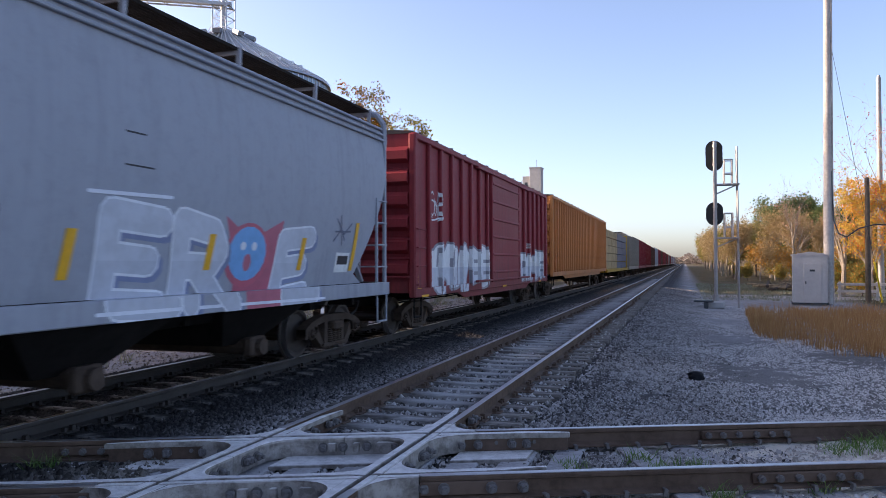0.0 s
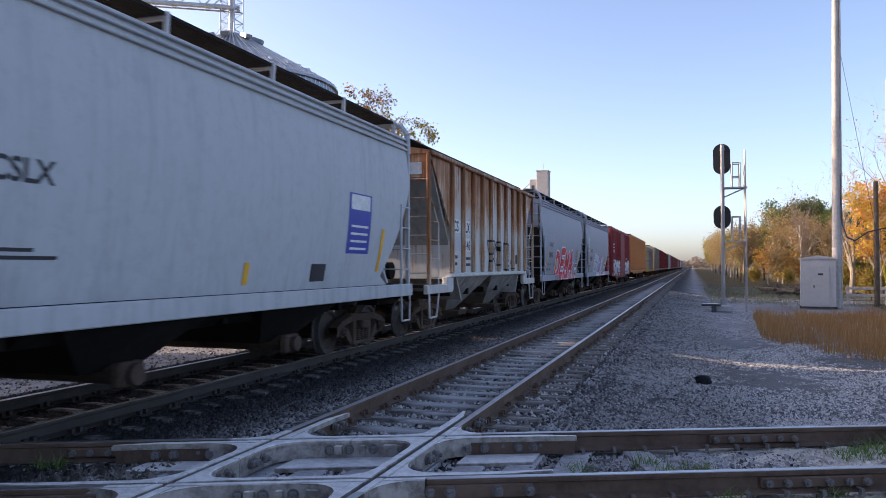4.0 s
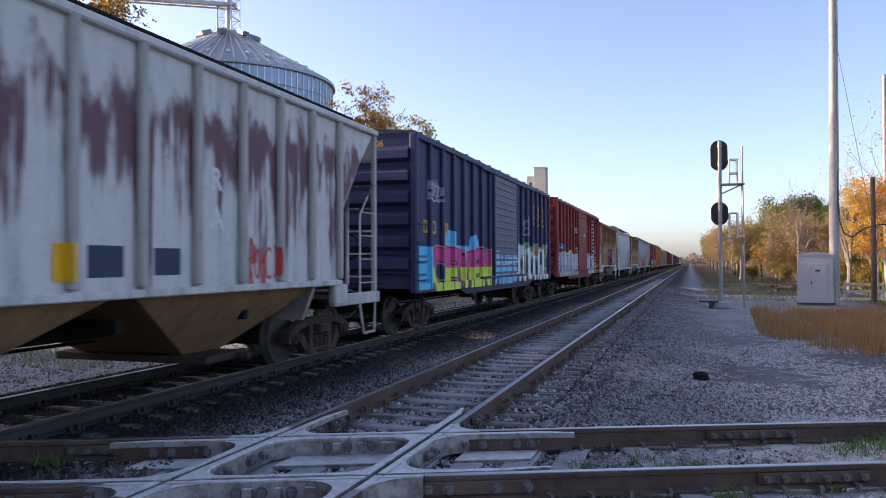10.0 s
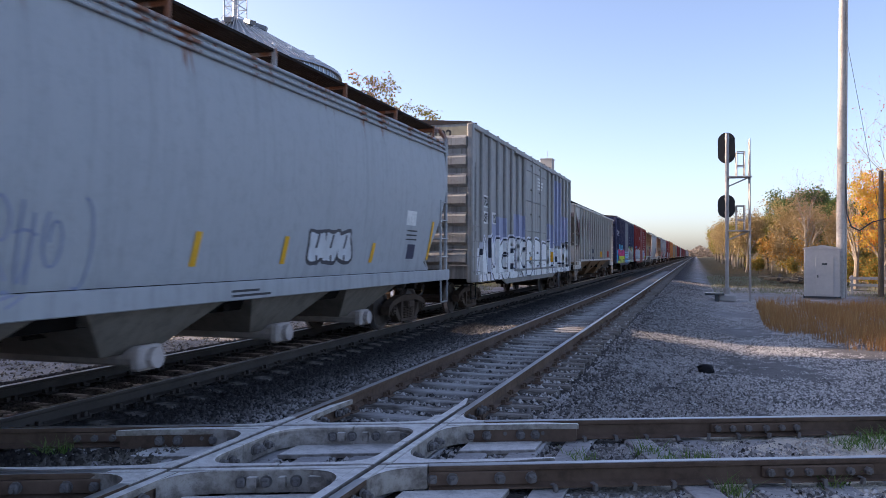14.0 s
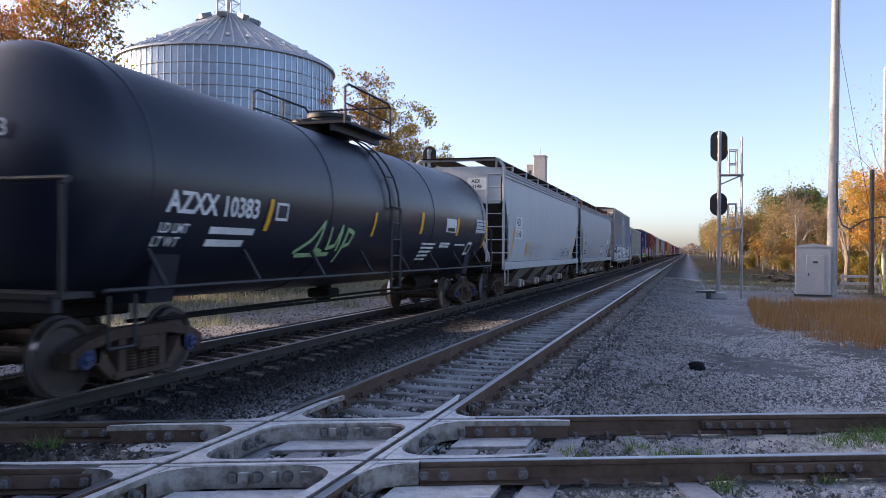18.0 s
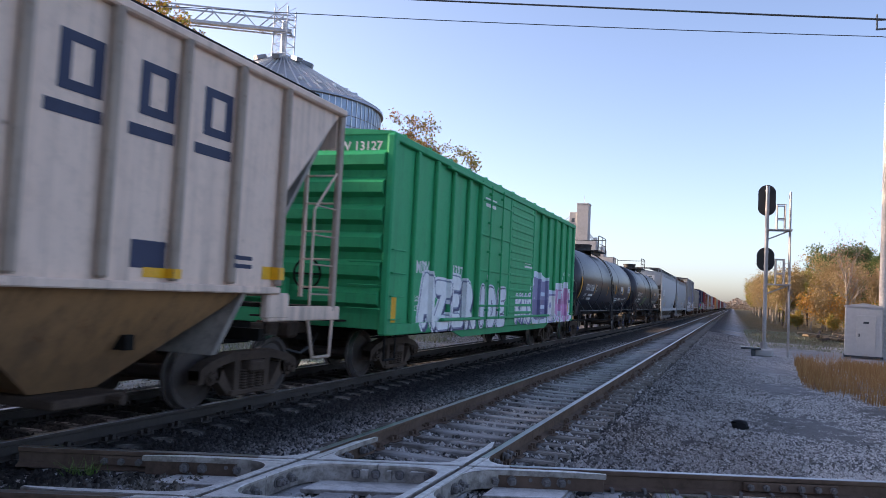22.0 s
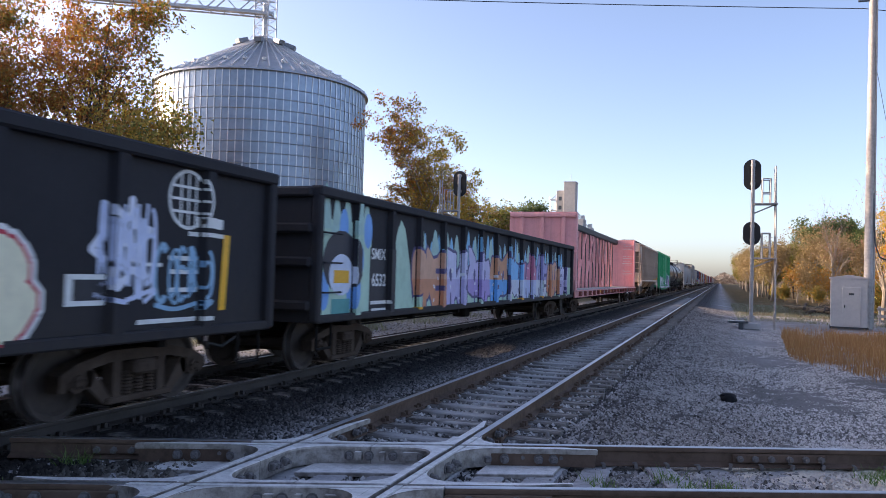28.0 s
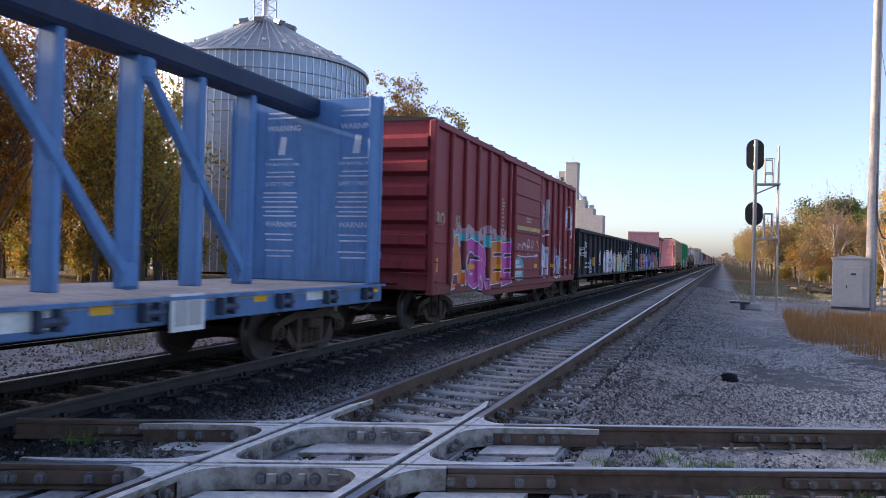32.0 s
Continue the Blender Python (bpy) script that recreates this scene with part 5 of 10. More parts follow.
def clumped(x, y, rng):
    return np.sin(x * 3.1 + np.sin(y * 2.3)) + np.sin(y * 2.7 + np.sin(x * 1.7)) + rng.normal(0, 0.7, len(x)) > -0.25


def dry_patch(x, y, rng):
    # its front edge runs slantwise from the signal side to the open side
    front = 24.6 - 2.67 * (x - 1.8) + 0.7 * np.sin(3 * x) + 0.5 * np.sin(7.3 * x) + rng.normal(0, 0.6, len(x))
    front = np.maximum(front, 19.0 + 0.15 * x)
    return (y > front) & (y < 33.5 + 0.5 * x + rng.normal(0, 0.8, len(x))) & (x > 1.9 + 0.045 * (y - 24)) & clumped(x, y, rng)


tagged(new("dry_grass", blade_mesh("dry_grass", scatter(100000, 31, dry_patch, 1.8, 16, 18, 42), 0.60, 0.007, 0.2, M_dry, 32)), "tall dry tan grass beside the gravel lot", "grass", kind="stuff")
tagged(new("short_grass", blade_mesh("short_grass", scatter(30000, 33, lambda x, y, r: clumped(x * 0.6, y * 0.6, r), 1.0, 26, 47, 82), 0.22, 0.02, 0.5, M_litter, 34)), "short frosty grass behind the lot", "grass", kind="stuff")


tagged(new("yard_brush", blade_mesh("yard_brush", scatter(42000, 37, lambda x, y, r: clumped(x * 0.8, y * 0.5, r) & (x < -12.6 + 0.8 * np.sin(y)), -30, -11, 7, 62), 0.42, 0.018, 0.5, M_litter, 38)), "rough brush and grass beyond the train's track", "grass", kind="stuff")


def weed_spots(x, y, rng):
    ok = np.zeros(len(x), bool)
    for cx, cy, r in ((1.75, 8.35, 0.35), (2.15, 8.5, 0.4), (1.4, 8.15, 0.22), (2.6, 8.75, 0.45), (3.2, 8.9, 0.5), (-0.96, 6.85, 0.16), (-0.41, 7.25, 0.14), (0.27, 6.25, 0.12), (1.02, 6.8, 0.14), (-6.2, 5.9, 0.12), (-5.4, 5.5, 0.16), (-5.8, 5.6, 0.10), (3.5, 8.6, 0.4), (2.1, 7.2, 0.16), (1.65, 6.7, 0.12), (0.05, 7.15, 0.16), (-0.2, 7.0, 0.12), (-5.3, 4.6, 0.12), (-4.9, 4.4, 0.12), (2.75, 6.9, 0.14), (3.4, 7.6, 0.3)):
        ok |= (x - cx) ** 2 + (y - cy) ** 2 < (r * np.abs(rng.normal(0.7, 0.3, len(x)))) ** 2
    return ok


tagged(new("weeds", blade_mesh("weeds", scatter(110000, 35, weed_spots, -6.8, 4.2, 4, 9.6), 0.19, 0.005, 0.55, M_weed, 36)), "green weeds and grass tufts between the rails", "grass", kind="stuff")

M_rock = plain("black_rock", (0.012, 0.012, 0.014), 0.8, var=0.4, scale=20, bump=0.4)


def rock(x, y, r):
    rng = random.Random(5)
    rings = []
    for k in range(6):
        t = math.pi * (k + 0.5) / 6
        rings.append([(r * math.sin(t) * rng.uniform(0.75, 1.2) * math.cos(a) * 1.3, r * math.sin(t) * rng.uniform(0.75, 1.2) * math.sin(a), -r * 0.7 * math.cos(t)) for a in (2 * math.pi * i / 9 for i in range(9))])
    o = obj("rock", Geo().rings(rings), M_rock)
    o.matrix_basis = pose(x, y, float(ground_z(np.array(x), np.array(y))) + r * 0.45, 10, 0, 40)
    return tagged(o, "lump of black rock on the pale gravel", "rock")


rock(0.16, 14.05, 0.13)

M_log = plain("pale_cut_log", (0.38, 0.28, 0.18), 0.85, var=0.5, scale=6, bump=0.3)


def brush_pile(x, y):
    rng = random.Random(12)
    e = empty("brush_pile", x, y, float(ground_z(np.array(x), np.array(y))), "pile of pale cut logs and broken branches", "brush pile")
    for k in range(22):
        a, l = rng.uniform(-0.5, 0.5) + (0 if k % 3 else 1.2), rng.uniform(1.2, 3.4)
        px, py, pz = rng.uniform(-2.4, 2.4), rng.uniform(-1.0, 1.0), rng.uniform(0.1, 0.75) * (1 - 0.2 * abs(k % 5 - 2))
        d = Vector((math.cos(a) * l / 2, math.sin(a) * l / 2, rng.uniform(-0.3, 0.3)))
        c = Vector((px, py, max(pz, abs(d.z) + 0.06)))
        obj("log", Geo().tube(c - d, c + d, rng.uniform(0.05, 0.14), 8, rng.uniform(0.04, 0.10)), M_log if k % 3 else M_bark, e)
    g = Geo()
    for k in range(160):
        p = Vector((rng.uniform(-3.6, 3.2), rng.uniform(-1.4, 1.4), rng.uniform(0, 0.7)))
        d = Vector((rng.uniform(-1, 1), rng.uniform(-1, 1), rng.uniform(-0.3, 0.9))) * rng.uniform(0.3, 0.9)
        g.tube(p, p + d, 0.018, 4, 0.006)
    obj("twig_heap", g, M_bark, e)["kind"] = "stuff"


brush_pile(8.6, 66.0)
brush_pile(11.3, 68.5)


def far_mast(x, y):
    e = empty("service_pole", x, y, -0.6, "slim pale pole beside the road", "pole")
    obj("shaft", Geo().tube((0, 0, 0), (0, 0, 13.9), 0.19, 12, 0.14), M_mast, e, smooth=True)
    obj("cap", Geo().tube((0, 0, 13.9), (0, 0, 14.05), 0.10, 10), M_mast, e)


far_mast(11.85, 55.0)


def rail_fence(x0, x1, y):
    e = empty("rail_fence", x0, y, -0.65, "low weathered board fence beside the road", "fence")
    n = 5
    for k in range(n):
        obj("post", Geo().box(k * (x1 - x0) / (n - 1), 0, 0.55, 0.14, 0.14, 1.1, 0.02), M_wood, e)
    for z in (0.55, 0.95):
        obj("rail", Geo().box((x1 - x0) / 2, -0.09, z, x1 - x0 + 0.3, 0.05, 0.16, 0.01), M_wood, e)


rail_fence(8.6, 16.5, 50.0)


def short_pole(x, y, top):
    e = empty("wooden_post", x, y, -0.65, "short dark wooden pole beside the road", "pole")
    obj("shaft", Geo().tube((0, 0, 0), (0, 0, top), 0.15, 12, 0.12), M_brownwood, e, smooth=True)
    obj("cap", Geo().tube((0, 0, top), (0, 0, top + 0.06), 0.13, 12, 0.05), M_brownwood, e)


M_brownwood = plain("dark_pole_wood", (0.13, 0.10, 0.075), 0.85, var=0.5, scale=6, bump=0.4)
M_guard = plain("yellow_guy_guard", (0.70, 0.50, 0.02), 0.5, var=0.2)
short_pole(9.7, 48.0, 6.9)
short_pole(12.1, 48.0, 7.6)
guy = empty("guy_wire", 10.3, 47.6, -0.65, "guy wire with a yellow plastic guard", "guy wire")
obj("wire", Geo().tube((0, 0, 0), (-3.0, -2.4, 15.0), 0.012, 5), M_under0, guy)
obj("guard", Geo().tube((0, 0, 0.02), (-0.45, -0.36, 2.25), 0.05, 8), M_guard, guy)

# ---- the side road behind the lot ----
M_road = plain("pale_worn_asphalt", (0.20, 0.19, 0.185), 0.9, var=0.4, scale=5, bump=0.2)
tagged(obj("road", Geo().box(48.0, 58.5, -0.69, 78.0, 5.0, 0.12), M_road), "pale worn asphalt side road", "road", kind="structure")

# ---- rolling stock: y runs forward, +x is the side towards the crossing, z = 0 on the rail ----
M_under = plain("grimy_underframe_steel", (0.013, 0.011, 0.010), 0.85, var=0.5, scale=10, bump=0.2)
M_truck = plain("dusty_truck_casting", (0.074, 0.052, 0.040), 0.9, var=0.55, scale=14, bump=0.25)
M_wheel = plain("brown_wheel_steel", (0.065, 0.050, 0.044), 0.7, 0.3, var=0.5, scale=14)
M_tread = plain("polished_wheel_tread", (0.55, 0.55, 0.56), 0.3, 0.95, var=0.2, scale=20)
M_black = plain("black_rubber_and_iron", (0.018, 0.018, 0.019), 0.6, var=0.3, scale=20)
M_yellow = plain("yellow_reflector_tape", (0.86, 0.42, 0.015), 0.45, var=0.25, scale=25)
M_white = plain("white_stencil_paint", (0.72, 0.72, 0.70), 0.6, var=0.35, scale=20)
M_ink = plain("black_stencil_paint", (0.022, 0.022, 0.028), 0.6, var=0.3, scale=20)
M_grate = plain("rusty_walkway_grating", (0.022, 0.018, 0.016), 0.85, var=0.5, scale=20)
M_deck = plain("worn_nailable_deck", (0.44, 0.39, 0.37), 0.9, var=0.5, scale=8, bump=0.3)
M_cap = plain("blue_bearing_cap", (0.03, 0.05, 0.13), 0.5, var=0.3, scale=30)


def truck_parts():
    """Meshes of a freight truck, made once."""
    frame_g = Geo()
    # side frame seen from the side
    frame_g.prism([(-1.12, 0.50), (-1.12, 0.38), (-0.92, 0.50), (-0.45, 0.58), (0.45, 0.58), (0.92, 0.50), (1.12, 0.38), (1.12, 0.50), (0.92, 0.60), (0.45, 0.70), (-0.45, 0.70), (-0.92, 0.60)], 0, -0.09, 0.09)
    for s in (-1, 1):
        frame_g.prism([(s * 0.98, 0.54), (s * 0.72, 0.57), (s * 0.40, 0.17), (s * 0.52, 0.15)], 0, -0.08, 0.08)      # diagonal
        frame_g.prism([(s * 0.40, 0.60), (s * 0.28, 0.60), (s * 0.28, 0.2), (s * 0.40, 0.2)], 0, -0.08, 0.08)       # column
        frame_g.prism([(s * 1.12, 0.50), (s * 1.12, 0.33), (s * 1.02, 0.33), (s * 1.00, 0.50)], 0, -0.08, 0.08)     # pedestal
        frame_g.prism([(s * 0.78, 0.52), (s * 0.78, 0.33), (s * 0.70, 0.36), (s * 0.66, 0.52)], 0, -0.08, 0.08)
    frame_g.box(0, 0, 0.17, 0.24, 1.0, 0.07, 0.015)
    prof = [(0.030, 0.20)] + [(0.068 if k % 2 else 0.052, 0.205 + 0.018 * k) for k in range(14)] + [(0.030, 0.46)]
    spring_g = Geo().rings([[(r * math.cos(2 * math.pi * i / 10), r * math.sin(2 * math.pi * i / 10), z) for i in range(10)] for r, z in prof])
    bol = Geo().box(0, 0, 0.50, 2.36, 0.36, 0.16, 0.03).box(0, 0, 0.62, 0.7, 0.5, 0.10, 0.02).box(0, 0, 0.38, 0.5, 0.3, 0.12)
    bol.bar((-0.55, -0.5, 0.30), (0.55, -0.5, 0.30), 0.08, 0.10).bar((-0.55, 0.5, 0.30), (0.55, 0.5, 0.30), 0.08, 0.10)
    wh = Geo()
    for s in (-1, 1):
        prof = [(0.08, -0.10), (0.12, -0.06), (0.33, -0.03), (0.36, -0.07), (0.452, -0.07), (0.452, -0.04), (0.425, -0.02), (0.415, 0.068), (0.36, 0.068), (0.32, 0.03), (0.14, 0.05), (0.09, 0.10)]
        rings = [[(s * (0.745 + h), r * math.cos(2 * math.pi * i / 28), r * math.sin(2 * math.pi * i / 28)) for i in range(28)] for r, h in prof]
        wh.rings(rings, cap=False)
    wh.tube((-1.05, 0, 0), (1.05, 0, 0), 0.085, 10)
    tread = Geo().rings([[(0.745 + h, r * math.cos(2 * math.pi * i / 28), r * math.sin(2 * math.pi * i / 28)) for i in range(28)] for r, h in ((0.4265, -0.02), (0.4175, 0.062))], cap=False)
    cap = Geo().tube((0.93, 0, 0), (1.09, 0, 0), 0.115, 12).tube((1.09, 0, 0), (1.125, 0, 0), 0.075, 10)
    for k in range(3):
        a = 2.1 * k
        cap.tube((1.125, 0.045 * math.cos(a), 0.045 * math.sin(a)), (1.15, 0.045 * math.cos(a), 0.045 * math.sin(a)), 0.016, 6)
    for gg in (wh, tread, cap):
        gg.smooth = True
    return {"frame": frame_g.mesh("side_frame", M_truck), "spring": spring_g.mesh("spring", M_truck), "bolster": bol.mesh("truck", M_truck),
            "wheel": wh.mesh("wheelset", M_wheel), "tread": tread.mesh("tread", M_tread), "cap": cap.mesh("bearing", M_truck), "cap_blue": cap.mesh("bearing", M_cap)}


TRUCK = truck_parts()
WHEELS = []       # (wheelset, car, y in car)


def add_trucks(car, centres, blue=False):
    for yc in centres:
        t = child("truck", TRUCK["bolster"], car, pose(0, yc, 0))
        for s in (-1, 1):
            child("side_frame", TRUCK["frame"], t, pose(s * 1.0, 0, 0))
            for dy in (-0.17, 0.0, 0.17):
                child("spring", TRUCK["spring"], t, pose(s * 1.05, dy, 0))
        for dy in (-0.89, 0.89):
            w = child("wheelset", TRUCK["wheel"], car, pose(0, yc + dy, 0.42))
            WHEELS.append((w, car, yc + dy))
            # treads and bearings are carried by the axle
            for q in (0, 180):
                child("bearing", TRUCK["cap_blue" if blue else "cap"], w, pose(0, 0, 0, 0, 0, q))
                child("wheel_tread", TRUCK["tread"], w, pose(0, 0, 0, 0, 0, q))


def add_couplers(car, half, z=0.88):
    for s in (-1, 1):
        g = Geo().box(0, s * (half + 0.02), z, 0.20, 0.9, 0.2, 0.03).box(0.03, s * (half + 0.50), z - 0.02, 0.30, 0.30, 0.30, 0.05).box(-0.10, s * (half + 0.62), z, 0.10, 0.22, 0.26, 0.03)
        obj("coupler", g, M_truck, car)
        h = Geo().path([(0.28, s * (half - 0.1), z - 0.1), (0.33, s * (half + 0.15), z - 0.28), (0.25, s * (half + 0.4), z - 0.42), (0.1, s * (half + 0.6), z - 0.36)], 0.025, 6)
        obj("air_hose", h, M_black, car)


def add_underframe(car, half, z=0.80, w=0.36):
    g = Geo().box(0, 0, z, w, 2 * half - 0.3, 0.32, 0.02)
    for k in range(-3, 4):
        g.box(0, k * half / 3.6, z + 0.06, 2.5, 0.12, 0.16)
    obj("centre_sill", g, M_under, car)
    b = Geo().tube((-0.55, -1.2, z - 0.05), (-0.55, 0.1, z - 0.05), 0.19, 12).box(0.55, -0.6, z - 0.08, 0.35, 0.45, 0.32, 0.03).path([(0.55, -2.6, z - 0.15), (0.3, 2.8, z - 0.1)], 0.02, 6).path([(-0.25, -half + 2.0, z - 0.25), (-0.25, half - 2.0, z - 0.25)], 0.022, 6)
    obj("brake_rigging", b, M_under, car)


def ladder(name, car, mat, p0, p1, axis, width, rungs, r=0.016):
    """Two stiles and rungs between heights p0.z and p1.z; axis: the way its rungs run ('x' or 'y')."""
    g = Geo()
    d = Vector((1, 0, 0)) if axis == "x" else Vector((0, 1, 0))
    a, b = Vector(p0), Vector(p1)
    for s in (-0.5, 0.5):
        g.bar(a + d * (s * width), b + d * (s * width), 0.05, 0.02)
    for k in range(rungs):
        c = a.lerp(b, (k + 0.5) / rungs)
        g.tube(c - d * (width / 2), c + d * (width / 2), r, 6)
    return obj(name, g, mat, car)


def grabs(name, car, mat, x, y0, y1, zs, out=0.06, r=0.014):
    for z in zs:
        g = Geo().path([(x, y0, z), (x + out, y0, z), (x + out, y1, z), (x, y1, z)], r, 6)
        obj(name, g, mat, car)


# ---- paint marks: flat shapes that follow the sheets and posts of a side ----
def clip_y(poly, lo, hi):
    for edge, sign in ((lo, 1), (hi, -1)):
        out = []
        for (y0, z0), (y1, z1) in zip(poly, poly[1:] + poly[:1]):
            i0, i1 = sign * (y0 - edge) >= 0, sign * (y1 - edge) >= 0
            if i0:
                out.append((y0, z0))
            if i0 != i1:
                t = (edge - y0) / (y1 - y0)
                out.append((edge, z0 + t * (z1 - z0)))
        poly = out
        if len(poly) < 3:
            return []
    return poly


class Side:
    """A car side's relief: depth of the outer surface at y, from flat sheet xs and posts [(y0, y1, depth)]; bow: an extra depth by z."""

    def __init__(self, xs, posts=(), bow=None, lo=-99, hi=99, sill=None):
        self.xs, self.bow, self.sill = xs, bow, sill
        self.posts = sorted((a, b) for a, b, d in posts if b - a < 0.4)
        cuts = [(lo, 0.0)]
        for a, b, d in sorted(posts):
            cuts += [(a, d), (b, 0.0)]
        cuts.append((hi, None))
        self.spans = [(a[0], b[0], a[1]) for a, b in zip(cuts, cuts[1:]) if b[0] > a[0]]

    def clear(self, a, b):
        """The smallest shift that brings a stretch from a to b between the posts."""
        for k in range(26):
            for d in (0.02 * k, -0.02 * k):
                if all(b + d < p - 0.01 or a + d > q + 0.17 for p, q in self.posts):
                    return d
        return 0.0

    def mark(self, g, poly, lift=0.004, cheek=True):
        for lo, hi, d in self.spans:
            q = clip_y(list(poly), lo + 0.001, hi - 0.001)
            if len(q) < 3:
                continue
            if self.bow is None:
                bands = [(q, d)]
                if self.sill:
                    # the sill stands proud of the sheets; nothing hangs below it
                    z0, z1, ds = self.sill
                    bands = [(clip_z(q, z1, 99), d), (clip_z(q, z0, z1), max(d, ds))]
                for s, e in bands:
                    if len(s) > 2:
                        g.add([(self.xs + e + lift, y, z) for y, z in s], [tuple(range(len(s)))])
                # paint on the cheek of a post
                if cheek and 0.05 < d and hi - lo < 0.4:
                    s = clip_y(list(bands[0][0]), lo, lo + 0.004) if len(bands[0][0]) > 2 else []
                    if len(s) > 2:
                        b0, b1 = min(p[1] for p in s), max(p[1] for p in s)
                        x0, x1 = self.xs + lift, self.xs + d + lift
                        g.add([(x0, lo - lift, b0), (x1, lo - lift, b0), (x1, lo - lift, b1), (x0, lo - lift, b1)], [(0, 1, 2, 3)])
            else:
                if self.sill:
                    q = clip_z(q, self.sill[0], 99)
                    if len(q) < 3:
                        continue
                zs = sorted({round(v, 3) for v in np.arange(min(p[1] for p in q), max(p[1] for p in q), 0.12)} | {max(p[1] for p in q) + 0.001} | {v for v in ((self.sill[1] - 0.002, self.sill[1] + 0.002) if self.sill else ()) if min(p[1] for p in q) < v < max(p[1] for p in q)})
                for z0, z1 in zip(zs, zs[1:]):
                    s = [(b, a) for a, b in clip_y([(z, y) for y, z in q], z0, z1)]
                    s = [(p[0], p[1]) for p in s]
                    if len(s) >= 3:
                        g.add([(self.bow(z) + d + lift, y, z) for y, z in s], [tuple(range(len(s)))])


def ellipse(y, z, ry, rz, n=18, rot=0.0):
    c, s = math.cos(rot), math.sin(rot)
    return [(y + ry * math.cos(a) * c - rz * math.sin(a) * s, z + ry * math.cos(a) * s + rz * math.sin(a) * c) for a in (2 * math.pi * k / n for k in range(n))]


def rect(y, z, w, h, slant=0.0):
    return [(y - w / 2 - slant, z - h / 2), (y + w / 2 - slant, z - h / 2), (y + w / 2 + slant, z + h / 2), (y - w / 2 + slant, z + h / 2)]


SPRAY = {}


def spray(col):
    """Sprayed paint of one colour."""
    key = tuple(round(c, 3) for c in col)
    if key not in SPRAY:
        SPRAY[key] = plain("spray_paint", tuple(min(0.85, 1.22 * q) for q in col), 0.55, var=0.25, scale=5.0)
    return SPRAY[key]


def put_marks(car, side, name, polys, mat, lift=0.004, label=""):
    g = Geo()
    for p in polys:
        side.mark(g, p, lift, name != "graffiti_shade")
    if g.v:
        return obj(name, g, mat, car, label)


def bubble(rng, y, z, w, h, k=22, wild=0.16):
    """An uneven bulging letter-like outline."""
    ph = [rng.uniform(0, 6.28) for _ in range(4)]
    am = [rng.uniform(0.3, 1.0) * wild for _ in range(4)]
    lean = rng.uniform(-0.12, 0.12)
    out = []
    for i in range(k):
        a = 2 * math.pi * i / k
        r = 1 + sum(am[j] * math.cos((j + 2) * a + ph[j]) for j in range(4)) * 0.6
        c, s = math.cos(a), math.sin(a)
        p = 2.0 / 3.6
        yy, zz = math.copysign(abs(c) ** p, c), math.copysign(abs(s) ** p, s)
        out.append((y + 0.5 * w * yy * r + lean * zz * h, z + 0.5 * h * zz * r))
    return out


def grow(poly, d):
    cy, cz = sum(p[0] for p in poly) / len(poly), sum(p[1] for p in poly) / len(poly)
    out = []
    for y, z in poly:
        l = math.hypot(y - cy, z - cz) or 1
        out.append((y + (y - cy) / l * d, z + (z - cz) / l * d))
    return out


def clip_z(poly, lo, hi):
    return [(b, a) for a, b in clip_y([(z, y) for y, z in poly], lo, hi)]


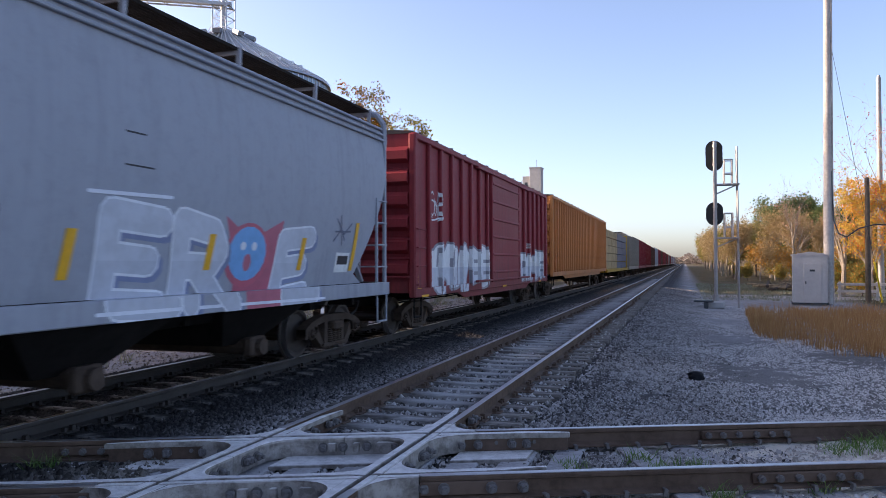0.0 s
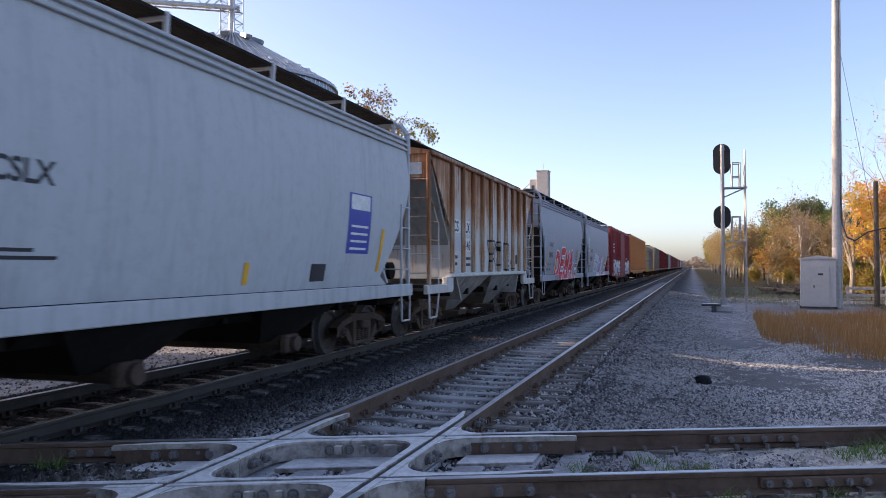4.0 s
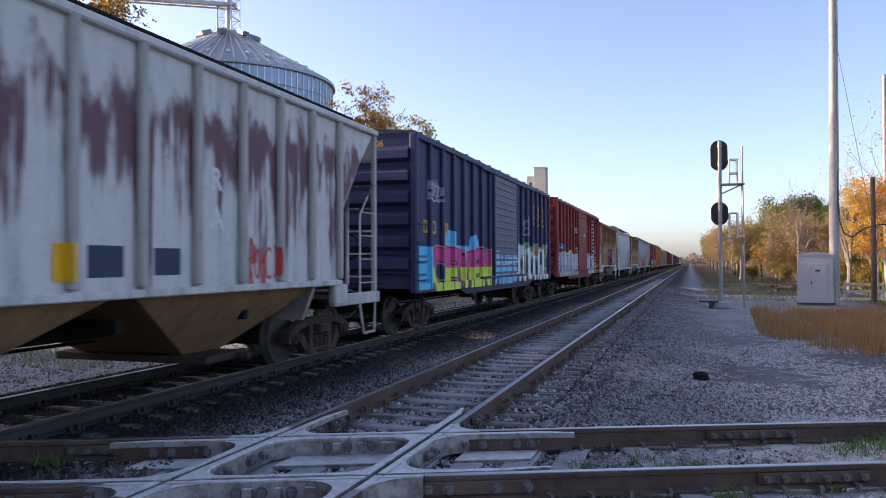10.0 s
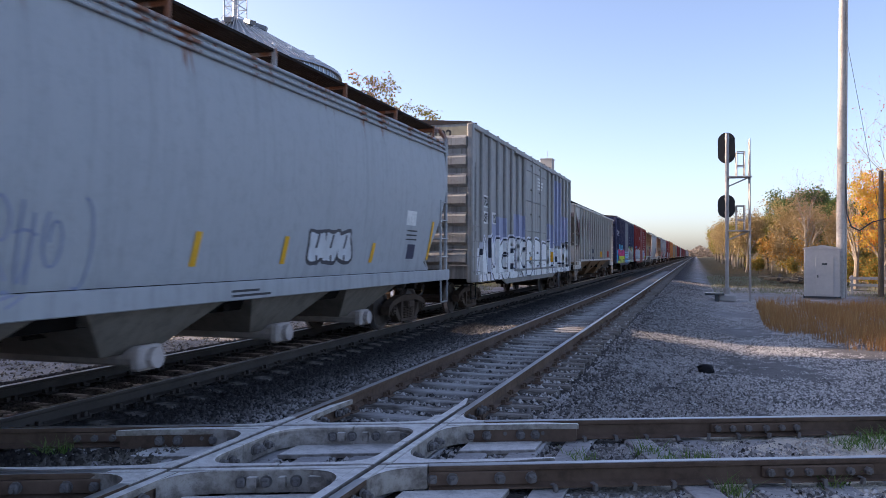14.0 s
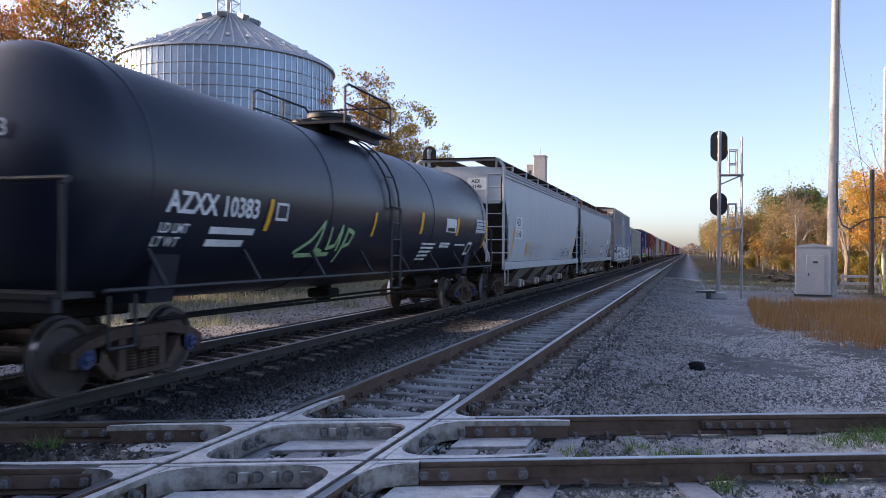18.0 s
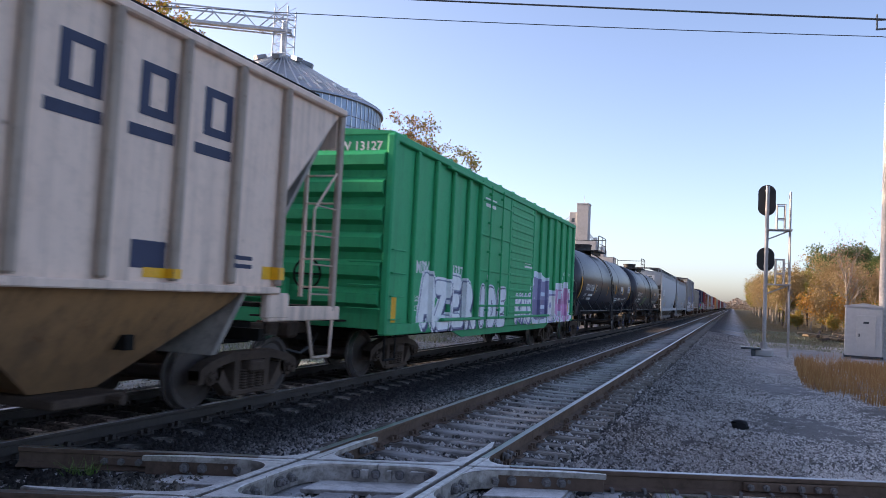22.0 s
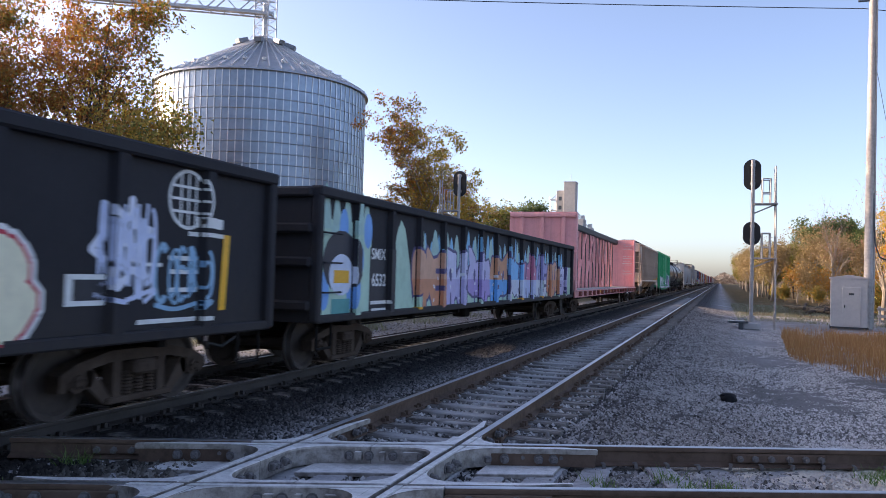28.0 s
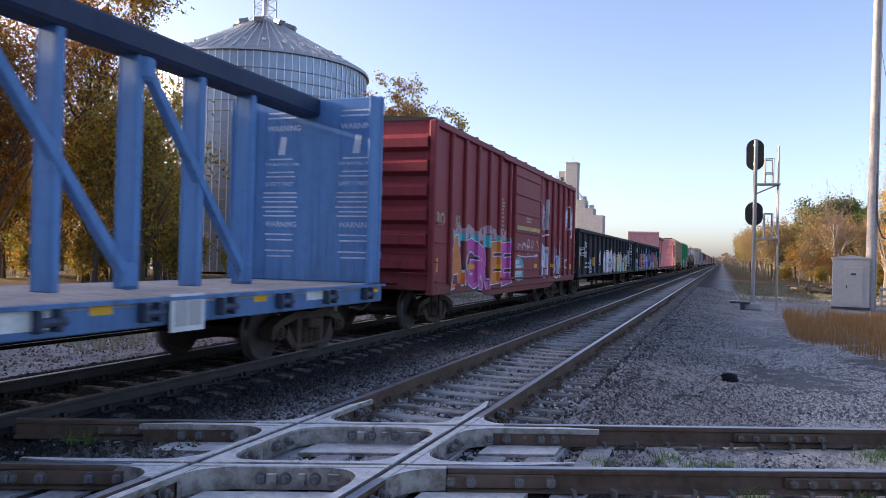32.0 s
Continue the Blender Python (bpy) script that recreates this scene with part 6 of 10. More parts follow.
def piece(car, side, y0, y1, z0, z1, letters, fills, line, seed, cloud=None, shine=None, wild=0.16):
    """A spray-painted piece: bulging shapes in bands of colour with an outline, holes and glints."""
    rng = random.Random(seed)
    w = (y1 - y0) / letters
    shapes = [bubble(rng, y0 + (k + 0.5) * w, (z0 + z1) / 2 + rng.uniform(-0.06, 0.06), w * rng.uniform(0.92, 1.12), (z1 - z0) * rng.uniform(0.88, 1.05), wild=wild) for k in range(letters)]
    if cloud:
        put_marks(car, side, "graffiti_cloud", [grow(s, 0.16 + rng.uniform(0, 0.1)) for s in shapes], spray(cloud), 0.003)
    n = len(fills)
    for sh in shapes:
        put_marks(car, side, "graffiti_outline", [grow(sh, 0.068)], spray(line), 0.0055)
        for k, f in enumerate(fills):
            lo, hi = (z0 - 9 if k == 0 else z0 + (z1 - z0) * k / n), (z1 + 9 if k == n - 1 else z0 + (z1 - z0) * (k + 1) / n)
            p = clip_z(sh, lo, hi)
            if len(p) > 2:
                put_marks(car, side, "graffiti_fill", [p], spray(f), 0.008)
    holes, glints = [], []
    for s, k in zip(shapes, range(letters)):
        cy, cz = y0 + (k + 0.5) * w, (z0 + z1) / 2
        kind = rng.randrange(3)
        if kind == 0:
            holes.append(ellipse(cy, cz + 0.08 * (z1 - z0), 0.10 * w, 0.13 * (z1 - z0), 10, rng.uniform(-0.5, 0.5)))
            holes.append(rect(cy + 0.05 * w, z0 + 0.12 * (z1 - z0), 0.10 * w, 0.26 * (z1 - z0), rng.uniform(-0.05, 0.05)))
        elif kind == 1:
            holes.append(rect(cy + 0.18 * w, cz + 0.14 * (z1 - z0), 0.42 * w, 0.09 * (z1 - z0)))
            holes.append(rect(cy + 0.18 * w, cz - 0.16 * (z1 - z0), 0.42 * w, 0.09 * (z1 - z0)))
        else:
            holes.append(rect(cy - 0.02 * w, cz + 0.22 * (z1 - z0), 0.13 * w, 0.42 * (z1 - z0), 0.06 * w))
            holes.append(rect(cy + 0.06 * w, z0 + 0.14 * (z1 - z0), 0.12 * w, 0.30 * (z1 - z0), -0.05 * w))
        for j in range(3):
            gy, gz = cy + rng.uniform(-0.34, 0.34) * w, cz + rng.uniform(-0.38, 0.38) * (z1 - z0)
            glints.append(rect(gy, gz, rng.uniform(0.03, 0.12), rng.uniform(0.03, 0.10), rng.uniform(-0.03, 0.03)))
    for p in holes:
        put_marks(car, side, "graffiti_shadow", [p], spray(line), 0.0105)
    if shine:
        put_marks(car, side, "graffiti_glint", glints, spray(shine), 0.013)


def scrawl(car, side, y0, y1, z0, z1, col, seed, n=9, w=0.035):
    """A thin sprayed scrawl: one wandering line."""
    rng = random.Random(seed)
    strokes, hh = [], z1 - z0
    cells = max(3, round(n / 2.2))
    cw = (y1 - y0) / cells
    for k in range(cells):
        c, m = y0 + (k + 0.5) * cw, (z0 + z1) / 2 + rng.uniform(-0.08, 0.08) * hh
        form = rng.randrange(5)
        rx, rz = cw * rng.uniform(0.38, 0.6), hh * rng.uniform(0.38, 0.6)
        if form == 0:
            arc = [(0.9 + 0.5 * i, 1.0) for i in range(10)]
        elif form == 1:
            arc = [(2.2 + 0.62 * i, 1.0 - 0.05 * i) for i in range(13)]
        elif form == 2:
            arc = [(-1.9 + 0.5 * i, 1.0) for i in range(8)]
        else:
            arc = []
        if arc:
            strokes.append([(c + rx * f * math.cos(a), m + rz * f * math.sin(a)) for a, f in arc])
        elif form == 3:
            strokes.append([(c - rx * 0.4, m + rz), (c - rx * 0.5, m), (c - rx * 0.3, m - rz), (c + rx * 0.4, m - rz * 0.5), (c + rx * 0.6, m + rz * 0.7), (c + rx * 0.5, m - rz * 1.05)])
        else:
            strokes.append([(c - rx * 0.5, m - rz), (c - rx * 0.3, m + rz * 1.1), (c + rx * 0.5, m + rz * 0.8), (c + rx * 0.4, m + rz * 0.1), (c - rx * 0.3, m - rz * 0.05), (c + rx * 0.7, m - rz)])
        if rng.random() < 0.3:
            strokes.append([(c - rx, m + rz * 0.2), (c, m + rz * 0.28), (c + rx, m + rz * 0.15)])
    if rng.random() < 0.6:
        strokes.append([(y0, z0 - 0.1 * hh), (y0 + 0.4 * (y1 - y0), z0 - 0.2 * hh), (y1, z0 - 0.05 * hh), (y1 - 0.2 * (y1 - y0), z0 - 0.22 * hh)])
    polys = []
    for pts in strokes:
        fine = []
        for k in range(len(pts) - 1):
            p0, p1, p2, p3 = pts[max(k - 1, 0)], pts[k], pts[k + 1], pts[min(k + 2, len(pts) - 1)]
            for j in range(4):
                t = j / 4
                fine.append(tuple(0.5 * (2 * p1[i] + (p2[i] - p0[i]) * t + (2 * p0[i] - 5 * p1[i] + 4 * p2[i] - p3[i]) * t * t + (3 * p1[i] - p0[i] - 3 * p2[i] + p3[i]) * t ** 3) for i in (0, 1)))
        fine.append(pts[-1])
        for (a, b), (c, d) in zip(fine, fine[1:]):
            l = math.hypot(c - a, d - b) or 1
            nx, nz = -(d - b) / l * w / 2, (c - a) / l * w / 2
            polys.append([(a + nx, b + nz), (c + nx, d + nz), (c - nx, d - nz), (a - nx, b - nz)])
    put_marks(car, side, "graffiti_scrawl", polys, spray(col), 0.009)


TEXTS = {}


def text_polys(s, size):
    """Flat outlines of a word: vertices and faces in (across, up)."""
    key = (s, size)
    if key not in TEXTS:
        cu = bpy.data.curves.new("word", "FONT")
        cu.body, cu.size, cu.offset = s, size, size * (0.026 if size > 0.28 else 0.018)
        cu.resolution_u = 3
        o = bpy.data.objects.new("word", cu)
        me = bpy.data.meshes.new_from_object(o)
        TEXTS[key] = ([(v.co.x, v.co.y) for v in me.vertices], [tuple(p.vertices) for p in me.polygons])
        bpy.data.objects.remove(o)
        bpy.data.curves.remove(cu)
        bpy.data.meshes.remove(me)
    return TEXTS[key]


def words(car, side, rows, mat, name="lettering", lift=0.004, flip=1):
    """Stencilled words on a side: rows of (text, size, y of the start, z of the foot). Read along +y from outside."""
    g = Geo()
    for s, size, y, z in rows:
        vs, fs = text_polys(s, size)
        y += side.clear(y, y + max(v[0] for v in vs)) if len(s) < 8 else 0
        for f in fs:
            side.mark(g, [(y + vs[i][0], z + vs[i][1]) for i in f], lift)
    return obj(name, g, mat, car)


def words_end(car, rows, mat, y, lift=0.004, name="lettering"):
    """Words on the rear end, read along +x: rows of (text, size, x, z)."""
    g = Geo()
    for s, size, x, z in rows:
        vs, fs = text_polys(s, size)
        g.add([(x + a, y - lift, z + b) for a, b in vs], fs)
    return obj(name, g, mat, car)


def bars(car, side, mat, rows, name="stencil_block", lift=0.004):
    """Small print as plain bars: (y, z, width, height)."""
    for r in rows:
        put_marks(car, side, name, [rect(*r)], mat, lift)


def print_block(y, z, w, lines, h=0.035, gap=0.07, seed=1):
    rng = random.Random(seed)
    return [(y + ww / 2, z - k * gap, ww, h) for k, ww in ((k, w * rng.uniform(0.6, 1.0)) for k in range(lines))]


def new_car(name, u0, u1, label, group="cars of the freight train"):
    """An empty at the middle of the car; u0, u1: where its ends stand along the track as the clip begins."""
    e = empty(name, TRAIN_X, (u0 + u1) / 2, 0, label, "freight car", group)
    CARS.append((e, (u0 + u1) / 2))
    return e


CARS = []
HALF_W = 1.56
# slope sheets: shade below the roof overhang is put into the colour, with soot
M_sooty_shade = paint("sooty_shaded_slope_sheet", (0.060, 0.048, 0.040), rust=0.3, streak=0.4)


def boxcar(name, label, u0, u1, mat, top, roof_mat, posts=8, door=None, end_ribs=6, bottom=0.86, doors=("plug",), door_mat=None, sill_drop=True, panels=0):
    """A ribbed boxcar. door: (y0, y1) of the door opening; doors: kinds over it, in order."""
    car = new_car(name, u0, u1, label)
    h = (u1 - u0) / 2
    x = HALF_W
    body = Geo().box(0, 0, (bottom + 0.12 + top) / 2, 2 * x, 2 * h - 0.16, top - bottom - 0.12)
    obj("body", body, mat, car)
    # shallow roof with cross ribs
    obj("roof", Geo().prism([(-x - 0.03, top), (x + 0.03, top), (x + 0.02, top + 0.05), (0, top + 0.16), (-x - 0.02, top + 0.05)], 1, -h + 0.04, h - 0.04), roof_mat, car)
    rr = Geo()
    for s in (-1, 1):
        rr.bar((s * (x + 0.02), 0, top + 0.05), (0, 0, top + 0.165), 0.08, 0.05, (0, 1, 0))
    rib = rr.mesh("roof_rib", roof_mat)
    k = -h + 0.6
    while k < h - 0.3:
        child("roof_rib", rib, car, pose(0, k, 0))
        k += 1.22
    # side sill and top chord
    for s in (-1, 1):
        obj("side_sill", Geo().box(s * (x + 0.02), 0, bottom + 0.10, 0.10, 2 * h - 0.1, 0.20, 0.015), mat, car)
        obj("top_chord", Geo().box(s * (x + 0.03), 0, top - 0.05, 0.12, 2 * h - 0.06, 0.13, 0.015), mat, car)
        if sill_drop:
            obj("sill_web", Geo().prism([(-h + 3.3, bottom + 0.04), (h - 3.3, bottom + 0.04), (h - 4.2, bottom - 0.16), (-h + 4.2, bottom - 0.16)], 0, s * (x - 0.04), s * x), mat, car)
    d0, d1 = door if door else (99, 99)
    plist = []
    pm = Geo().box(0.045, 0, (bottom + top) / 2 + 0.04, 0.09, 0.13, top - bottom - 0.30, 0.02).mesh("side_post", mat)
    sp = (2 * h - 0.3) / (2 * posts)
    for k in range(2 * posts + 1):
        yk = -h + 0.15 + k * sp
        if d0 - 0.05 < yk < d1 + 0.05 or k in (0, 2 * posts):
            continue
        plist.append((yk - 0.065, yk + 0.065, 0.09))
        child("side_post", pm, car, pose(x, yk, 0))
        child("side_post", pm, car, pose(-x, yk, 0, 0, 0, 180))
    if panels:
        for s in (-1, 1):
            for j in range(panels):
                z = bottom + 0.5 + j * (top - bottom - 0.7) / panels
                obj("panel_bead", Geo().box(s * (x + 0.008), 0, z, 0.03, 2 * h - 0.3, 0.03), mat, car)
    for s in (-1, 1):
        obj("corner_post", Geo().box(x + 0.005, s * (h - 0.10), (bottom + top) / 2, 0.16, 0.20, top - bottom, 0.03), mat, car)
        obj("corner_post", Geo().box(-x - 0.005, s * (h - 0.10), (bottom + top) / 2, 0.16, 0.20, top - bottom, 0.03), mat, car)
        # corrugated end
        zb = bottom + 0.35
        dz = (top - zb - 0.25) / end_ribs
        prof = []
        for j in range(end_ribs):
            z = zb + j * dz
            prof += [(s * (h - 0.08), z), (s * (h - 0.08), z + dz * 0.22), (s * (h + 0.06), z + dz * 0.38), (s * (h + 0.06), z + dz * 0.74), (s * (h - 0.08), z + dz * 0.95)]
        prof = [(s * (h - 0.12), bottom + 0.1), (s * (h - 0.06), bottom + 0.1)] + prof + [(s * (h - 0.06), top), (s * (h - 0.12), top)]
        obj("end_panel", Geo().prism(prof, 0, -x + 0.09, x - 0.09), mat, car)
        obj("end_platform", Geo().box(0, s * (h + 0.14), bottom + 0.22, 1.8, 0.26, 0.03), M_grate, car)
    obj("brake_housing", Geo().box(-0.45, -h - 0.12, bottom + 0.75, 0.42, 0.16, 0.34, 0.03), mat, car)
    obj("brake_wheel", Geo().rings([[(0.15 + r * math.cos(a), -h - 0.14 - 0.02 * o, bottom + 1.0 + r * math.sin(a)) for a in (2 * math.pi * i / 20 for i in range(20))] for r, o in ((0.25, 0), (0.25, 1), (0.28, 1), (0.28, 0), (0.25, 0))], cap=False).bar((-0.1, -h - 0.13, bottom + 1.0), (0.4, -h - 0.13, bottom + 1.0), 0.03, 0.03), M_under, car)
    grabs("grab_iron", car, mat, x + 0.06, -h + 0.08, -h + 0.62, [bottom + 0.28, bottom + 0.68, bottom + 1.08, bottom + 1.48])
    grabs("grab_iron", car, mat, x + 0.06, h - 0.62, h - 0.08, [bottom + 0.28, bottom + 0.68, bottom + 1.08, bottom + 1.48])
    for z in (bottom + 0.45, bottom + 0.85, bottom + 1.25):
        obj("grab_iron", Geo().path([(x - 0.62, -h + 0.05, z), (x - 0.62, -h - 0.1, z), (x - 0.05, -h - 0.1, z), (x - 0.05, -h + 0.05, z)], 0.014, 6), mat, car)
    for s in (-1, 1):
        obj("step", Geo().path([(x, s * (h - 0.15), bottom + 0.05), (x, s * (h - 0.15), bottom - 0.42), (x, s * (h - 0.6), bottom - 0.42), (x, s * (h - 0.6), bottom + 0.05)], 0.02, 6), M_under, car)
    if door:
        dm = door_mat or mat
        n = len(doors)
        for j, kind in enumerate(doors):
            a, b = d0 + (d1 - d0) * j / n + 0.02, d0 + (d1 - d0) * (j + 1) / n - 0.02
            zc, dh = (bottom + top) / 2 + 0.06, top - bottom - 0.34
            leaf = obj("door", Geo().box(x + 0.05, (a + b) / 2, zc, 0.08, b - a, dh, 0.015), dm, car)
            plist.append((a, b, 0.09))
            if kind == "slats":
                for k in range(15):
                    z = zc - dh / 2 + 0.12 + k * (dh - 0.2) / 14.6
                    obj("door_slat", Geo().box(x + 0.10, (a + b) / 2, z, 0.03, b - a - 0.16, 0.07, 0.012), dm, leaf)
            elif kind == "ribs":
                for k in range(6):
                    obj("door_rib", Geo().box(x + 0.10, (a + b) / 2, zc - dh / 2 + 0.25 + k * (dh - 0.4) / 5.3, 0.05, b - a - 0.1, 0.07, 0.012), dm, leaf)
            else:
                for k in range(4):
                    obj("door_rib", Geo().box(x + 0.10, (a + b) / 2, zc - dh / 2 + 0.3 + k * (dh - 0.5) / 3.2, 0.04, b - a - 0.1, 0.05, 0.012), dm, leaf)
                for q in (a + 0.22 * (b - a), a + 0.62 * (b - a)):
                    obj("lock_rod", Geo().tube((x + 0.15, q, zc - dh / 2), (x + 0.15, q, zc + dh / 2), 0.022, 6), dm, leaf)
                    for k in range(5):
                        obj("rod_bracket", Geo().box(x + 0.13, q, zc - dh / 2 + 0.2 + k * (dh - 0.4) / 4, 0.09, 0.10, 0.06, 0.01), dm, leaf)
            for q in (a, b):
                obj("door_post", Geo().box(x + 0.055, q, zc, 0.12, 0.10, dh + 0.1, 0.02), mat, car)
        ln = (d1 - d0) * 1.9
        for z in (bottom + 0.24, top - 0.14):
            obj("door_track", Geo().box(x + 0.09, (d0 + d1) / 2, z, 0.10, ln, 0.06, 0.01), mat, car)
    add_underframe(car, h)
    add_trucks(car, (-h + 1.75, h - 1.75))
    add_couplers(car, h)
    return car, Side(x, plist, lo=-h + 0.02, hi=h - 0.02, sill=(bottom, bottom + 0.20, 0.07)), h


def ribbed_hopper(name, label, u0, u1, mat, top, ribs, bottom=1.40, bays=2, hop_mat=None, slope=1.65, end_h=1.9, rib_mat=None, end_mat=None):
    """A covered hopper with vertical ribs, sloped ends in open frames and bottom bays."""
    car = new_car(name, u0, u1, label)
    h, x = (u1 - u0) / 2, HALF_W
    hm = hop_mat or mat
    hs = h - slope                         # half-length of the full-height side
    zc = bottom + end_h * 0.62             # foot of the end slope, on the side sheet
    # side sheets: full height between, with sloping ends up to the roof corner
    prof = [(-h + 0.15, top), (-hs, zc), (-hs, bottom), (hs, bottom), (hs, zc), (h - 0.15, top)]
    for s in (-1, 1):
        obj("side_sheet", Geo().prism(prof, 0, s * (x - 0.04), s * x), mat, car)
    # inner slope sheets, from the roof end down to the bays
    for s in (-1, 1):
        g = Geo().prism([(s * (h - 0.18), top), (s * (h - 0.24), top), (s * (hs - 1.2), 0.75), (s * (hs - 1.1), 0.75)], 0, -x + 0.05, x - 0.05)
        obj("end_slope", g, end_mat or M_sooty_shade, car)
        # upper end sheet and the house below it
        obj("end_sheet", Geo().box(0, s * (h - 0.17), top - 0.28, 2 * x - 0.1, 0.05, 0.56), mat, car)
        obj("end_bulkhead", Geo().box(0, s * (hs - 0.1), (bottom + zc) / 2 - 0.05, 2 * x - 0.1, 0.06, zc - bottom + 0.1), mat, car)
    ob = Geo().prism([(-x - 0.02, top - 0.03), (x + 0.02, top - 0.03), (x, top + 0.05), (x * 0.5, top + 0.17), (-x * 0.5, top + 0.17), (-x, top + 0.05)], 1, -h + 0.12, h - 0.12)
    obj("roof", ob, mat, car)
    for s in (-1, 1):
        obj("top_chord", Geo().box(s * (x + 0.03), 0, top - 0.02, 0.13, 2 * h - 0.26, 0.10, 0.02), mat, car)
        obj("bottom_chord", Geo().box(s * (x + 0.02), 0, bottom - 0.02, 0.12, 2 * hs, 0.09, 0.015), mat, car)
    plist = []
    pm = Geo().box(0.05, 0, (bottom + top) / 2, 0.10, 0.12, top - bottom - 0.08, 0.025).mesh("side_rib", rib_mat or mat)
    for k in range(ribs):
        y = -hs + 0.06 + k * (2 * hs - 0.12) / (ribs - 1)
        plist.append((y - 0.06, y + 0.06, 0.10))
        child("side_rib", pm, car, pose(x, y, 0))
        child("side_rib", pm, car, pose(-x, y, 0, 0, 0, 180))
    # end frame: sill, corner post, diagonal handrail, platform, ladders
    for s in (-1, 1):
        for q in (-1, 1):
            obj("end_sill", Geo().box(q * (x - 0.02), s * (h - slope / 2 - 0.05), bottom - 0.32, 0.10, slope + 0.25, 0.20, 0.015), mat, car)
            obj("sill_casting", Geo().box(q * (x - 0.03), s * (hs + 0.05), bottom - 0.22, 0.14, 0.50, 0.34, 0.03), mat, car)
            obj("corner_post", Geo().box(q * (x - 0.01), s * (h - 0.12), (bottom - 0.3 + top) / 2, 0.08, 0.11, top - bottom + 0.3, 0.015), rib_mat or mat, car)
        obj("end_platform", Geo().box(0, s * (h - 0.35), bottom - 0.25, 2 * x - 0.2, 0.7, 0.06), M_grate, car)
        y = s * (h - 0.12)
        for z in [bottom - 0.05 + 0.42 * k for k in range(4)]:
            obj("rung", Geo().tube((x, y, z), (x, s * (h - 0.78), z), 0.013, 6), rib_mat or mat, car)
        obj("handrail", Geo().path([(x, s * (h - 0.78), bottom - 0.25), (x, s * (h - 0.78), bottom + 1.15), (x, s * (h - 0.2), bottom + 1.75)], 0.018, 6), mat, car)
        for z in [bottom + 0.05 + 0.42 * k for k in range(6)]:
            obj("rung", Geo().tube((x - 0.02, y - s * 0.0, z), (x - 0.55, y, z), 0.016, 6), mat, car)
        obj("ladder_stile", Geo().box(x - 0.55, y, (bottom + top) / 2 - 0.1, 0.05, 0.05, top - bottom), mat, car)
        obj("stirrup", Geo().path([(x, s * (h - 0.1), bottom - 0.4), (x, s * (h - 0.14), bottom - 0.95), (x, s * (h - 0.62), bottom - 0.95), (x, s * (h - 0.8), bottom - 0.4)], 0.025, 6), mat, car)
        # brake gear on the platform
    obj("air_reservoir", Geo().tube((-0.5, -h + 0.55, bottom + 0.1), (0.5, -h + 0.55, bottom + 0.1), 0.2, 12), M_under, car)
    obj("brake_wheel", Geo().rings([[(-0.5 + r * math.cos(a), -h + 0.02 - 0.02 * o, bottom + 0.5 + r * math.sin(a)) for a in (2 * math.pi * i / 20 for i in range(20))] for r, o in ((0.25, 0), (0.25, 1), (0.28, 1), (0.28, 0), (0.25, 0))], cap=False), M_under, car)
    # bays: pairs of sloping sheets to an outlet
    bw = 2 * (hs - 0.4) / bays
    for k in range(bays):
        yc = -hs + 0.4 + bw * (k + 0.5)
        g = Geo()
        top_r = [(-x + 0.04, yc - bw / 2 + 0.05, bottom), (x - 0.04, yc - bw / 2 + 0.05, bottom), (x - 0.04, yc + bw / 2 - 0.05, bottom), (-x + 0.04, yc + bw / 2 - 0.05, bottom)]
        low_r = [(-x + 0.75, yc - 0.42, 0.42), (x - 0.75, yc - 0.42, 0.42), (x - 0.75, yc + 0.42, 0.42), (-x + 0.75, yc + 0.42, 0.42)]
        obj("hopper_bay", g.rings([low_r, top_r]), hm, car)
        obj("outlet_gate", Geo().box(0, yc, 0.36, 2 * x - 0.7, 0.96, 0.10, 0.015).tube((x - 0.32, yc + 0.2, 0.36), (x - 0.15, yc + 0.2, 0.36), 0.05, 8), M_truck, car)
    walk_g = Geo()
    for k in range(10):
        walk_g.box(0.28 + 0.09 * k, 0, top + 0.30, 0.02, 2 * h - 0.1, 0.035).box(-0.28 - 0.09 * k, 0, top + 0.30, 0.02, 2 * h - 0.1, 0.035)
    k = -h + 0.1
    while k < h:
        walk_g.box(0.68, k, top + 0.295, 0.84, 0.03, 0.03)
        k += 0.12
    for k in range(9):
        walk_g.box(0, -h + 0.3 + k * (2 * h - 0.6) / 8, top + 0.22, 0.8, 0.05, 0.10)
    obj("roof_walk", walk_g, M_grate, car)
    add_underframe(car, h, 0.86, 0.4)
    add_trucks(car, (-h + 1.35, h - 1.35))
    add_couplers(car, h)
    return car, Side(x, plist, lo=-hs, hi=hs), h


